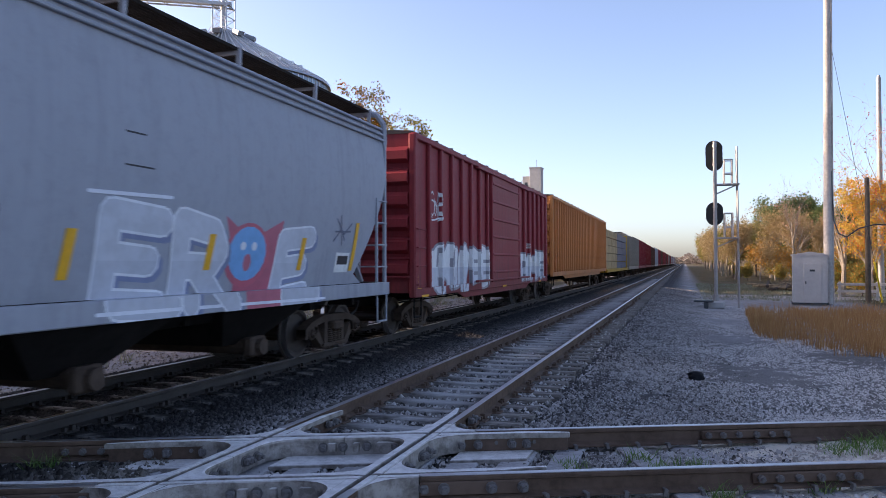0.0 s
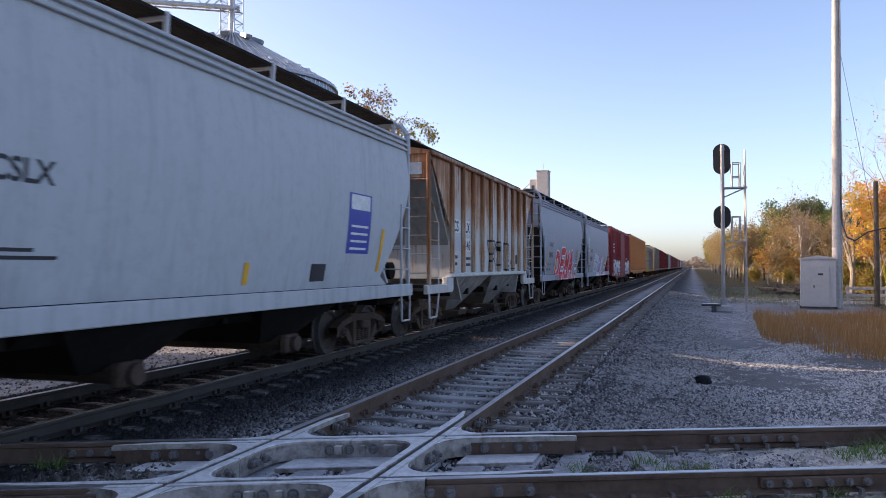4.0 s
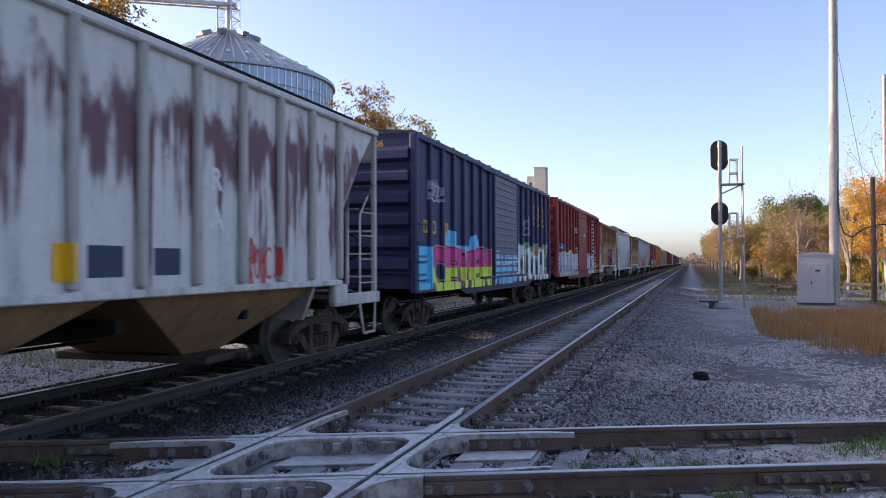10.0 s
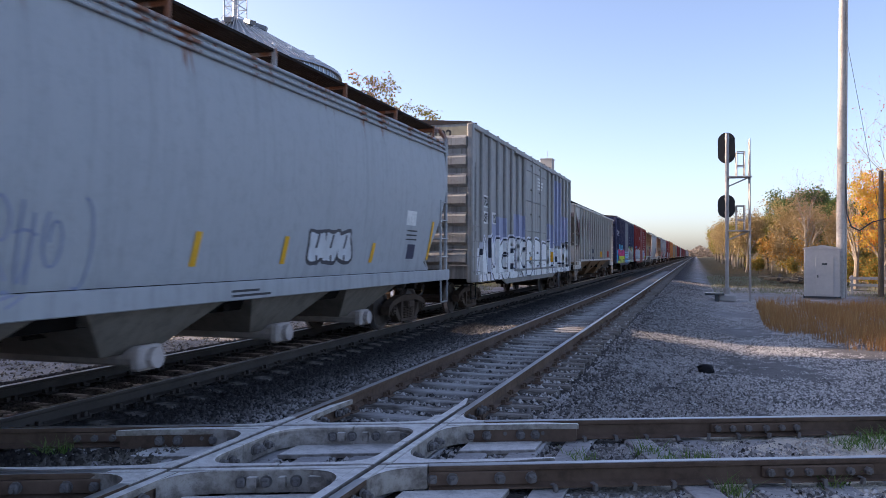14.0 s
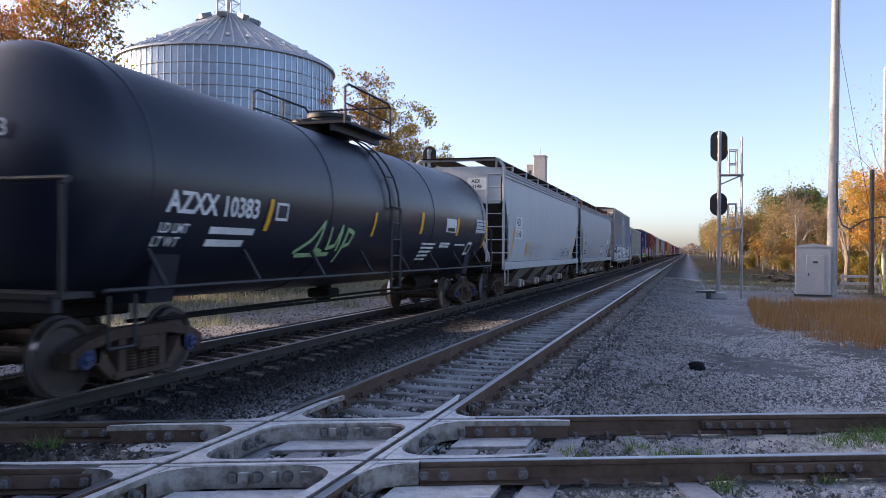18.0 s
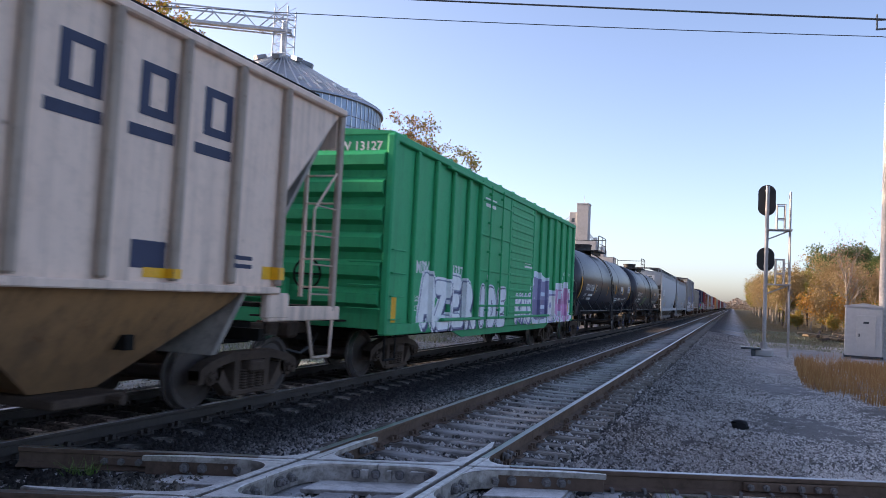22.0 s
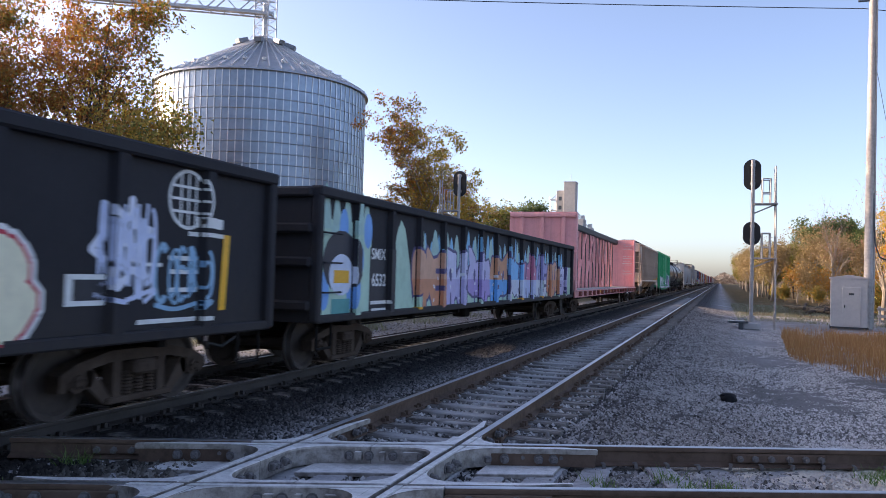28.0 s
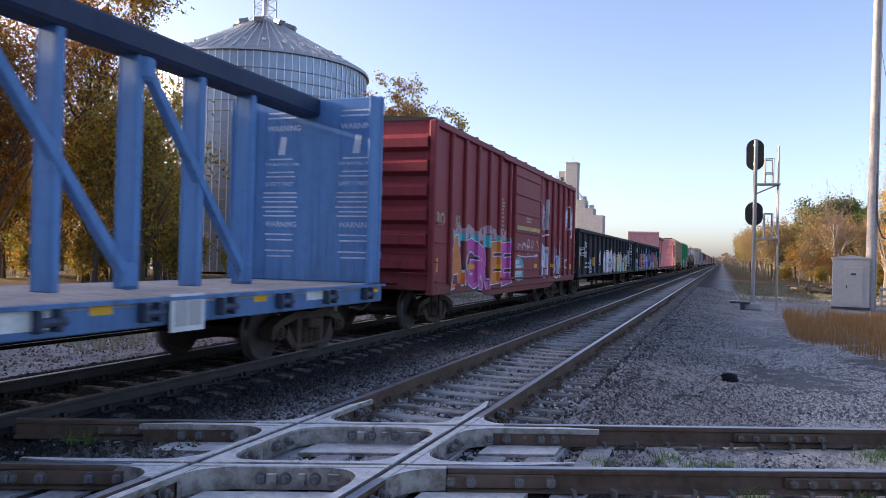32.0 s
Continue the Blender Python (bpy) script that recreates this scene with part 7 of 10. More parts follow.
def round_hopper(name, label, u0, u1, mat, top=4.02, walk_z=4.58, outlets=2, cut=1.5, sill=(1.0, 1.24), trucks=1.45, skin=None):
    """A covered hopper with a smooth bowed side, cut back at its ends over a deep side sill."""
    car = new_car(name, u0, u1, label)
    h, x = (u1 - u0) / 2, HALF_W
    s0, s1 = sill

    def bow(z):
        t = max(0.0, min(1.0, (z - s1) / (top - s1)))
        return x - 0.30 + 0.30 * math.sin(math.pi * (0.12 + 0.62 * t))

    def cut_at(z):
        """How far the end of the side lies inside the car's end, by height: a curved throat."""
        t = (z - s1) / (top - s1)
        if t < 0.02:
            return 0.95
        return 0.10 + (cut - 0.1) * max(0.0, 1 - t * 1.28) ** 1.35
    zs = [s1 + (top - s1) * k / 16 for k in range(17)]
    for s in (-1, 1):
        g = Geo()
        ring = []
        for z in zs:
            c = cut_at(z)
            ring.append([(s * bow(z), -h + c + (2 * h - 2 * c) * j / 10, z) for j in range(11)])
        inner = [[(p[0] - s * 0.05, p[1], p[2]) for p in r] for r in ring]
        g.rings(ring, closed=False)
        g.rings(inner, closed=False)
        obj("side_sheet", g, mat, car, smooth=True)
        obj("side_sill", Geo().box(s * (x - 0.02), 0, (s0 + s1) / 2, 0.10, 2 * h - 0.06, s1 - s0, 0.012), mat, car)
        for k, dz in enumerate((0.0, 0.13, 0.26)):
            obj("roof_rail", Geo().box(s * (bow(top) + 0.015 - 0.02 * k), 0, top - 0.02 + dz * 0.85, 0.09, 2 * h - 0.2, 0.045, 0.01), mat, car)
    roof = [(-bow(top), top - 0.03), (bow(top), top - 0.03), (bow(top) - 0.05, top + 0.2), (bow(top) * 0.6, top + 0.30), (-bow(top) * 0.6, top + 0.30), (-bow(top) + 0.05, top + 0.2)]
    obj("roof", Geo().prism(roof, 1, -h + 0.1, h - 0.1), mat, car)
    for s in (-1, 1):
        obj("end_sheet", Geo().box(0, s * (h - 0.13), top - 0.42, 2 * x - 0.3, 0.05, 0.95), mat, car)
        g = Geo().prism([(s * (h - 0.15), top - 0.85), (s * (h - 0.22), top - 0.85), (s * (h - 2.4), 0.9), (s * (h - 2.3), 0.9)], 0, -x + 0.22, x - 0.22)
        obj("end_slope", g, M_sooty_shade, car)
        for q in (-1, 1):
            obj("corner_post", Geo().box(q * (x - 0.05), s * (h - 0.10), (s0 + top) / 2, 0.07, 0.08, top - s0, 0.015), mat, car)
        obj("end_platform", Geo().box(0, s * (h - 0.4), s1 - 0.02, 2 * x - 0.2, 0.75, 0.05), M_grate, car)
        obj("end_brace", Geo().bar((x - 0.5, s * (h - 0.2), s1), (0.35, s * (h - 0.25), top - 0.9), 0.09, 0.09).bar((-x + 0.5, s * (h - 0.2), s1), (-0.35, s * (h - 0.25), top - 0.9), 0.09, 0.09), mat, car)
        zz = [s1 + 0.3 + 0.42 * k for k in range(7)]
        for z in zz:
            obj("rung", Geo().tube((x - 0.05, s * (h - 0.08), z), (x - 0.6, s * (h - 0.08), z), 0.016, 6), mat, car)
            if z < s1 + 1.6:
                obj("rung", Geo().tube((x, s * (h - 0.1), z), (x, s * (h - 0.62), z), 0.016, 6), mat, car)
        obj("ladder_stile", Geo().box(x - 0.6, s * (h - 0.08), (s1 + top) / 2, 0.05, 0.04, top - s1), mat, car)
        obj("ladder_stile", Geo().box(x, s * (h - 0.62), s1 + 0.8, 0.04, 0.05, 1.6), mat, car)
        obj("stirrup", Geo().path([(x, s * (h - 0.12), s0), (x, s * (h - 0.14), s0 - 0.5), (x, s * (h - 0.58), s0 - 0.5), (x, s * (h - 0.6), s0)], 0.022, 6), mat, car)
    obj("air_reservoir", Geo().tube((-0.45, -h + 0.6, s1 + 0.35), (0.55, -h + 0.6, s1 + 0.35), 0.2, 12), M_under, car)
    obj("brake_gear", Geo().box(0.9, -h + 0.5, s1 + 0.2, 0.3, 0.3, 0.35, 0.03).path([(-0.9, -h + 0.3, s1 + 0.1), (-0.2, -h + 0.5, s1 + 0.9), (0.6, -h + 0.3, s1 + 0.3)], 0.025, 6), M_under, car)
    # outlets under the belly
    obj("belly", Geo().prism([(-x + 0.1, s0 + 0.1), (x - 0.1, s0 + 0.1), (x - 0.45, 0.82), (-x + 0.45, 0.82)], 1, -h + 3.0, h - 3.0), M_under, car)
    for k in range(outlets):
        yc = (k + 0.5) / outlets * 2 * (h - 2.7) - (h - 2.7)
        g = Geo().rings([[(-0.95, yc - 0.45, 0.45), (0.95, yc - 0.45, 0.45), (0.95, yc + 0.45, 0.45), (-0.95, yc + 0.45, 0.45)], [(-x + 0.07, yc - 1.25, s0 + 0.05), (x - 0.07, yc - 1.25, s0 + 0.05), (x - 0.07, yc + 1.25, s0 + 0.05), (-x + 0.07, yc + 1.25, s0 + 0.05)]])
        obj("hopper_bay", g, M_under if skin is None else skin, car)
        obj("outlet_tube", Geo().tube((-1.35, yc, 0.42), (1.35, yc, 0.42), 0.12, 10).box(1.2, yc, 0.42, 0.14, 0.42, 0.28, 0.03), M_truck if skin is None else M_deck, car)
    # walkway over the roof: long grating on posts, with end hoops
    gw = Geo()
    for q in (-1, 1):
        for k in range(14):
            gw.box(q * (0.39 + 0.064 * k), 0, walk_z, 0.034, 2 * h + 0.06, 0.04)
    for y in (h - 0.12, -h + 0.12):
        gw.box(0, y, walk_z - 0.005, 2.3, 0.45, 0.025)
    k = -h
    while k < h:
        gw.box(0.80, k, walk_z - 0.004, 0.86, 0.042, 0.03)
        k += 0.08
    obj("roof_walk", gw, M_grate, car)
    npost = int(2 * h / 2.3)
    for k in range(npost + 1):
        y = -h + 0.2 + k * (2 * h - 0.4) / npost
        for q in (-1, 1):
            obj("walk_bracket", Geo().bar((q * 1.22, y, top + 0.12), (q * 1.24, y, walk_z + 0.03), 0.05, 0.06).bar((q * 0.25, y, walk_z - 0.05), (q * 1.24, y, walk_z - 0.04), 0.04, 0.05), mat, car)
    for s in (-1, 1):
        obj("end_hoop", Geo().path([(x - 0.05, s * (h - 0.10), top - 0.1), (x - 0.06, s * (h - 0.10), walk_z - 0.26), (x - 0.20, s * (h - 0.10), walk_z - 0.06), (x - 0.34, s * (h - 0.10), walk_z - 0.03), (-x + 0.34, s * (h - 0.10), walk_z - 0.03), (-x + 0.20, s * (h - 0.10), walk_z - 0.06), (-x + 0.06, s * (h - 0.10), walk_z - 0.26), (-x + 0.05, s * (h - 0.10), top - 0.1)], 0.06, 6), mat, car)
    obj("hatch_row", Geo().box(0, 0, top + 0.34, 0.55, 2 * h - 1.6, 0.09, 0.03), mat, car)
    add_underframe(car, h, 0.86, 0.4)
    add_trucks(car, (-h + trucks, h - trucks))
    add_couplers(car, h)
    return car, Side(x, (), bow=lambda z: x + 0.03 if z < s1 else bow(z), lo=-h, hi=h, sill=(s0, s1, 0.0)), h


def tank_car(name, label, u0, u1, mat, seed=0):
    """A black tank car with a mid ladder, valve housing and handrails."""
    car = new_car(name, u0, u1, label)
    h, r, zc = (u1 - u0) / 2, 1.50, 2.42
    ht = h - 0.45
    rings = []
    prof = [(-ht - 0.02, 0.05), (-ht + 0.02, 0.55), (-ht + 0.14, 1.0), (-ht + 0.27, 1.30), (-ht + 0.44, 1.46), (-ht + 0.60, 1.5), (-0.5 * ht, 1.5), (0, 1.5), (0.5 * ht, 1.5), (ht - 0.60, 1.5), (ht - 0.44, 1.46), (ht - 0.27, 1.30), (ht - 0.14, 1.0), (ht - 0.02, 0.55), (ht + 0.02, 0.05)]
    for y, q in prof:
        rings.append([(q * r / 1.5 * math.cos(a), y, zc + q * r / 1.5 * math.sin(a) - 0.05 * (1 - abs(y) / ht)) for a in (2 * math.pi * k / 48 for k in range(48))])
    obj("tank", Geo().rings(rings), mat, car, smooth=True, sharp=60)
    for y in (-ht + 0.95, -ht * 0.33, ht * 0.33, ht - 0.95):
        rg = [[(q * math.cos(a), y + d, zc - 0.05 * (1 - abs(y) / ht) + q * math.sin(a)) for a in (2 * math.pi * k / 48 for k in range(48))] for q, d in ((1.5, -0.03), (1.512, -0.02), (1.512, 0.02), (1.5, 0.03))]
        obj("weld_seam", Geo().rings(rg, cap=False), mat, car, smooth=True)
    for s in (-1, 1):
        obj("saddle", Geo().prism([(-1.1, 0.95), (1.1, 0.95), (1.25, 1.75), (0.6, 1.15), (-0.6, 1.15), (-1.25, 1.75)], 1, s * (h - 2.0) - 0.25, s * (h - 2.0) + 0.25), mat, car)
        obj("stub_sill", Geo().box(0, s * (h - 1.3), 0.92, 0.4, 2.6, 0.34, 0.03), M_under, car)
        obj("end_platform", Geo().box(0, s * (h - 0.35), 1.12, 2.7, 0.6, 0.06).box(0, s * (h - 0.12), 1.05, 2.8, 0.10, 0.16), M_black, car)
        for q in (-1, 1):
            obj("head_brace", Geo().bar((q * 0.5, s * (h - 1.0), 1.1), (q * 0.9, s * (h - 2.2), 1.5), 0.1, 0.1), M_under, car)
            obj("handrail", Geo().path([(q * 1.42, s * (h - 0.15), 1.1), (q * 1.42, s * (h - 0.15), 2.20), (q * 1.36, s * (h - 0.30), 2.28), (q * 0.3, s * (h - 0.30), 2.28)], 0.03, 8), M_black, car)
            obj("ladder_rail", Geo().path([(q * 1.45, s * (h - 0.75), 1.1), (q * 1.45, s * (h - 0.75), 0.55), (q * 1.45, s * (h - 1.15), 0.55), (q * 1.45, s * (h - 1.15), 1.1)], 0.022, 6), M_black, car)
    for s in (-1, 1):
        pts = [(s * 1.52, -h + 0.6, 1.16), (s * 1.52, h - 0.6, 1.16)]
        obj("running_rail", Geo().path(pts, 0.025, 6), M_black, car)
        for k in range(8):
            y = -h + 1.6 + k * (2 * h - 3.2) / 7
            obj("rail_stay", Geo().bar((s * 1.50, y, 1.17), (s * 1.22, y, 1.62), 0.05, 0.04), M_black, car)
    # ladder at the middle with its cage-like bend over the top
    for s in (-1, 1):
        pts = [(s * (1.56 * math.cos(a)), 0, zc + 1.56 * math.sin(a)) for a in (radians(q) for q in range(0, 90, 12))]
        pts = [(s * 1.58, 0, 0.85), (s * 1.58, 0, zc)] + pts
        g = Geo()
        for dy in (-0.24, 0.24):
            for a, b in zip(pts, pts[1:]):
                g.bar((a[0], a[1] + dy, a[2]), (b[0], b[1] + dy, b[2]), 0.05, 0.03)
        obj("side_ladder", g, M_black, car)
        for p in pts[:1] + [(s * 1.58, 0, 0.85 + 0.32 * k) for k in range(1, 6)] + pts[2::2]:
            obj("rung", Geo().tube((p[0], -0.24, p[2]), (p[0], 0.24, p[2]), 0.018, 6), M_black, car)
    # platform, railing and valve housing on top
    zt = zc + 1.45
    obj("top_platform", Geo().box(0, 0, zt + 0.14, 2.0, 2.3, 0.05).box(0.7, 0, zt + 0.06, 0.1, 2.2, 0.16).box(-0.7, 0, zt + 0.06, 0.1, 2.2, 0.16), M_black, car)
    g = Geo()
    for sx in (-0.98, 0.98):
        g.path([(sx, -1.15, zt + 0.1), (sx, -1.15, zt + 0.78), (sx, -1.0, zt + 0.86), (sx, 1.0, zt + 0.86), (sx, 1.15, zt + 0.78), (sx, 1.15, zt + 0.1)], 0.024, 6)
        g.path([(sx, 0.0, zt + 0.1), (sx, 0.0, zt + 0.86)], 0.02, 6).path([(sx, -1.15, zt + 0.48), (sx, 1.15, zt + 0.48)], 0.018, 6)
    g.path([(-0.98, 1.15, zt + 0.8), (0.98, 1.15, zt + 0.8)], 0.02, 6)
    obj("top_railing", g, M_black, car)
    obj("valve_housing", Geo().tube((0, 0.2, zt - 0.1), (0, 0.2, zt + 0.42), 0.42, 16).tube((0, 0.2, zt + 0.42), (0, 0.2, zt + 0.50), 0.46, 16), M_black, car, smooth=True)
    obj("manway", Geo().tube((0, -0.75, zt - 0.1), (0, -0.75, zt + 0.24), 0.30, 14), M_black, car)
    obj("air_reservoir", Geo().tube((0.4, h - 3.3, 0.75), (0.4, h - 4.6, 0.75), 0.2, 12), M_under, car)
    obj("bottom_outlet", Geo().tube((0, 0, 0.95), (0, 0, 0.55), 0.16, 10).box(0, 0, 0.72, 0.5, 0.5, 0.18, 0.03), M_under, car)
    obj("brake_rod", Geo().path([(0.9, -h + 2.2, 0.72), (0.9, h - 4.0, 0.62), (0.9, h - 4.0, 0.5)], 0.025, 6).path([(0.3, -h + 2.4, 0.66), (0.3, h - 2.4, 0.66)], 0.025, 6), M_under, car)
    add_trucks(car, (-h + 1.75, h - 1.75), True)
    add_couplers(car, h)

    def bow(z):
        return math.sqrt(max(0.0, r * r - (z - zc + 0.04) ** 2))
    return car, Side(r, (), bow=bow, lo=-ht + 0.5, hi=ht - 0.5), h


def gondola(name, label, u0, u1, mat, top=2.85, bottom=0.83, posts=14):
    car = new_car(name, u0, u1, label)
    h, x = (u1 - u0) / 2, HALF_W - 0.08
    for s in (-1, 1):
        obj("side_sheet", Geo().box(s * (x - 0.02), 0, (top + bottom) / 2, 0.05, 2 * h - 0.1, top - bottom), mat, car)
        obj("top_chord", Geo().box(s * (x + 0.03), 0, top - 0.06, 0.20, 2 * h, 0.15, 0.025), mat, car)
        obj("side_sill", Geo().box(s * (x + 0.03), 0, bottom + 0.05, 0.14, 2 * h - 0.1, 0.12, 0.02), mat, car)
        obj("end_sheet", Geo().box(0, s * (h - 0.05), (top + bottom) / 2, 2 * x - 0.1, 0.06, top - bottom), mat, car)
        for z in (top - 0.08, top - 0.62, top - 1.12, bottom + 0.25):
            obj("end_beam", Geo().box(0, s * (h + 0.02), z, 2 * x, 0.16, 0.15, 0.03), mat, car)
    obj("floor_plate", Geo().box(0, 0, bottom + 0.22, 2 * x - 0.05, 2 * h - 0.15, 0.06), M_under, car)
    pm = Geo().prism([(0.0, -0.11), (0.10, -0.075), (0.10, 0.075), (0.0, 0.11)], 2, bottom + 0.08, top - 0.12).mesh("side_post", mat)
    plist = []
    for k in range(posts):
        y = -h + 0.14 + 1.25 + k * (2 * h - 2.78) / (posts - 1)
        plist.append((y - 0.09, y + 0.09, 0.10))
        child("side_post", pm, car, pose(x, y, 0))
        child("side_post", pm, car, pose(-x, y, 0, 0, 0, 180))
    for s in (-1, 1):
        obj("corner_post", Geo().box(x + 0.03, s * (h - 0.08), (top + bottom) / 2, 0.16, 0.16, top - bottom, 0.03), mat, car)
        obj("corner_post", Geo().box(-x - 0.03, s * (h - 0.08), (top + bottom) / 2, 0.16, 0.16, top - bottom, 0.03), mat, car)
        obj("step", Geo().path([(x, s * (h - 0.2), bottom), (x, s * (h - 0.2), bottom - 0.4), (x, s * (h - 0.65), bottom - 0.4), (x, s * (h - 0.65), bottom)], 0.02, 6), M_under, car)
    grabs("grab_iron", car, mat, x + 0.05, -h + 0.2, -h + 0.75, [bottom + 0.45, bottom + 0.9, bottom + 1.35])
    obj("brake_wheel", Geo().rings([[(-0.5 + r * math.cos(a), -h - 0.14 - 0.02 * o, top - 0.5 + r * math.sin(a)) for a in (2 * math.pi * i / 20 for i in range(20))] for r, o in ((0.25, 0), (0.25, 1), (0.28, 1), (0.28, 0), (0.25, 0))], cap=False), M_under, car)
    add_underframe(car, h, 0.72)
    add_trucks(car, (-h + 1.9, h - 1.9))
    add_couplers(car, h)
    return car, Side(x + 0.005, plist, lo=-h + 0.1, hi=h - 0.1, sill=(0.90, 0.90, 0.0)), h


def centerbeam(name, label, u0, u1, mat, mat2, top=4.38, deck=1.08, mid=0.0, load=None, wing=0.4, liner=None):
    """A bulkhead flat car with a truss along its middle."""
    car = new_car(name, u0, u1, label)
    h, x = (u1 - u0) / 2, 1.46
    obj("deck", Geo().box(0, 0, deck - 0.04, 2 * x, 2 * h - 0.1, 0.08), M_deck, car)
    for s in (-1, 1):
        obj("side_sill", Geo().box(s * (x - 0.04), 0, deck - 0.16, 0.08, 2 * h, 0.30, 0.012), mat, car)
        obj("sill_flange", Geo().box(s * (x + 0.0), 0, deck - 0.02, 0.16, 2 * h, 0.04), mat, car)
        for k in range(18):
            y = -h + 0.8 + k * (2 * h - 1.6) / 17
            w = obj("winch", Geo().box(s * (x + 0.06), y, deck - 0.15, 0.12, 0.05, 0.20, 0.015).box(s * (x + 0.06), y + 0.22, deck - 0.15, 0.12, 0.05, 0.20, 0.015).tube((s * (x + 0.07), y - 0.02, deck - 0.16), (s * (x + 0.07), y + 0.30, deck - 0.16), 0.045, 8), mat2 or mat, car)
        # bulkhead: frame, face and ribs
        yb = s * (h - 0.10)
        obj("bulkhead", Geo().box(0, yb, (deck + top) / 2, 2 * x - 0.02, 0.10, top - deck, 0.02), mat, car)
        for q in (-1, 1):
            obj("bulkhead_wing", Geo().box(q * (x - 0.06), yb - s * wing / 2, (deck + top) / 2 - 0.02, 0.06, wing, top - deck - 0.06, 0.015), mat, car)
        for z in (deck + 0.5, (deck + top) / 2, top - 0.15):
            obj("bulkhead_rib", Geo().box(0, yb + s * 0.10, z, 2 * x - 0.1, 0.14, 0.16, 0.02), mat, car)
        for q in (-0.9, 0.0, 0.9):
            obj("bulkhead_post", Geo().box(q, yb + s * 0.08, (deck + top) / 2, 0.18, 0.12, top - deck, 0.02), mat, car)
    # the truss: posts every 1.26 m with black liners, braces over two bays each way from the middle
    tz = top - 0.32
    obj("top_beam", Geo().box(0, mid, tz + 0.16, 0.46, 2 * (h - 0.3), 0.34, 0.05), load or M_black, car)
    half_n = int((h - 0.7) / 1.265)
    py = [mid + 1.26 * (k + 0.5) for k in range(-half_n, half_n)]
    for y in py:
        p = obj("truss_post", Geo().box(0, y, (deck + tz) / 2, 0.25, 0.11, tz - deck, 0.015), mat, car)
        for q in (-1, 1):
            obj("post_liner", Geo().box(q * 0.14, y + 0.004, (deck + tz) / 2, 0.035, 0.122, tz - deck, 0.01), liner or M_black, p)
    for d in (-1, 1):
        y = mid - d * 0.63
        while d * (y - mid) + 2.52 < half_n * 1.26:
            b = obj("truss_brace", Geo().bar((0.12, y + d * 0.1, tz - 0.12), (0.12, y + d * 2.42, deck + 0.12), 0.13, 0.12), mat, car)
            obj("gusset", Geo().box(0.16, y + d * 2.40, deck + 0.17, 0.12, 0.26, 0.34, 0.05), mat, b)
            obj("gusset", Geo().box(0.16, y + d * 0.12, tz - 0.16, 0.12, 0.24, 0.32, 0.05), mat, b)
            y += d * 2.52
    add_underframe(car, h, 0.72)
    add_trucks(car, (-h + 1.8, h - 1.8))
    add_couplers(car, h)
    return car, Side(x - 0.03, (), lo=-h, hi=h), h


def far_car(name, label, u0, u1, mat, top, ribs=10, round_top=False, load=()):
    """A car far ahead: ribbed body or stacked load, roof, sill and trucks."""
    car = new_car(name, u0, u1, label)
    h, x = (u1 - u0) / 2, HALF_W
    if not load:
        prof = [(-x, 1.1), (x, 1.1), (x, top - 0.1), (x * 0.6, top + (0.25 if round_top else 0.05)), (-x * 0.6, top + (0.25 if round_top else 0.05)), (-x, top - 0.1)]
        obj("body", Geo().prism(prof, 1, -h + 0.15, h - 0.15), mat, car)
        pm = Geo().box(0.04, 0, (1.1 + top) / 2, 0.10, 0.14, top - 1.3, 0.02).mesh("side_rib", mat)
        for k in range(ribs):
            child("side_rib", pm, car, pose(x, -h + 0.3 + k * (2 * h - 0.6) / (ribs - 1), 0))
        obj("roof_walk", Geo().box(0, 0, top + 0.3, 1.6, 2 * h - 0.4, 0.05), M_grate, car)
    else:
        obj("deck", Geo().box(0, 0, 1.02, 2.9, 2 * h, 0.14), mat, car)
        for s in (-1, 1):
            obj("bulkhead", Geo().box(0, s * (h - 0.12), (1.1 + top) / 2, 2.9, 0.22, top - 1.1, 0.03), mat, car)
        n = len(load)
        for k, m in enumerate(load):
            w = (2 * h - 0.9) / n
            for j in range(5):
                obj("lumber_bundle", Geo().box(0.02 * ((j * 7 + k * 3) % 3), -h + 0.45 + w * (k + 0.5), 1.12 + 0.62 * j + 0.29, 2.75, w - 0.12, 0.58, 0.02), m, car)
    obj("side_sill", Geo().box(0, 0, 0.98, 2 * x + 0.04, 2 * h - 0.1, 0.24, 0.02), mat, car)
    add_underframe(car, h)
    for yc in (-h + 1.75, h - 1.75):
        t = child("truck", TRUCK["bolster"], car, pose(0, yc, 0))
        for s in (-1, 1):
            child("side_frame", TRUCK["frame"], t, pose(s * 1.0, 0, 0))
        for dy in (-0.89, 0.89):
            child("wheelset", TRUCK["wheel"], t, pose(0, dy, 0.42))
    return car

# ---- the train, from the cars far ahead to the last that comes into view ----
P_red = paint("faded_red_car_paint", (0.29, 0.034, 0.042))
P_southern = paint("brick_red_car_paint", (0.29, 0.038, 0.036), rust=0.15, fade=0.15, streak=0.45)
P_maroon = paint("faded_maroon_car_paint", (0.31, 0.052, 0.060), fade=0.2, streak=0.45)
P_orange = paint("orange_car_paint", (0.62, 0.23, 0.07), rust=0.3)
P_navy = paint("navy_car_paint", (0.042, 0.047, 0.108), rust=0.15)
P_grey = paint("pale_grey_hopper_paint", (0.345, 0.36, 0.405), rust=0.05, streak=0.15, grime=0.15, fade=0.12)
P_grey2 = paint("worn_grey_hopper_paint", (0.49, 0.50, 0.51), rust=0.08, streak=0.2, grime=0.15)
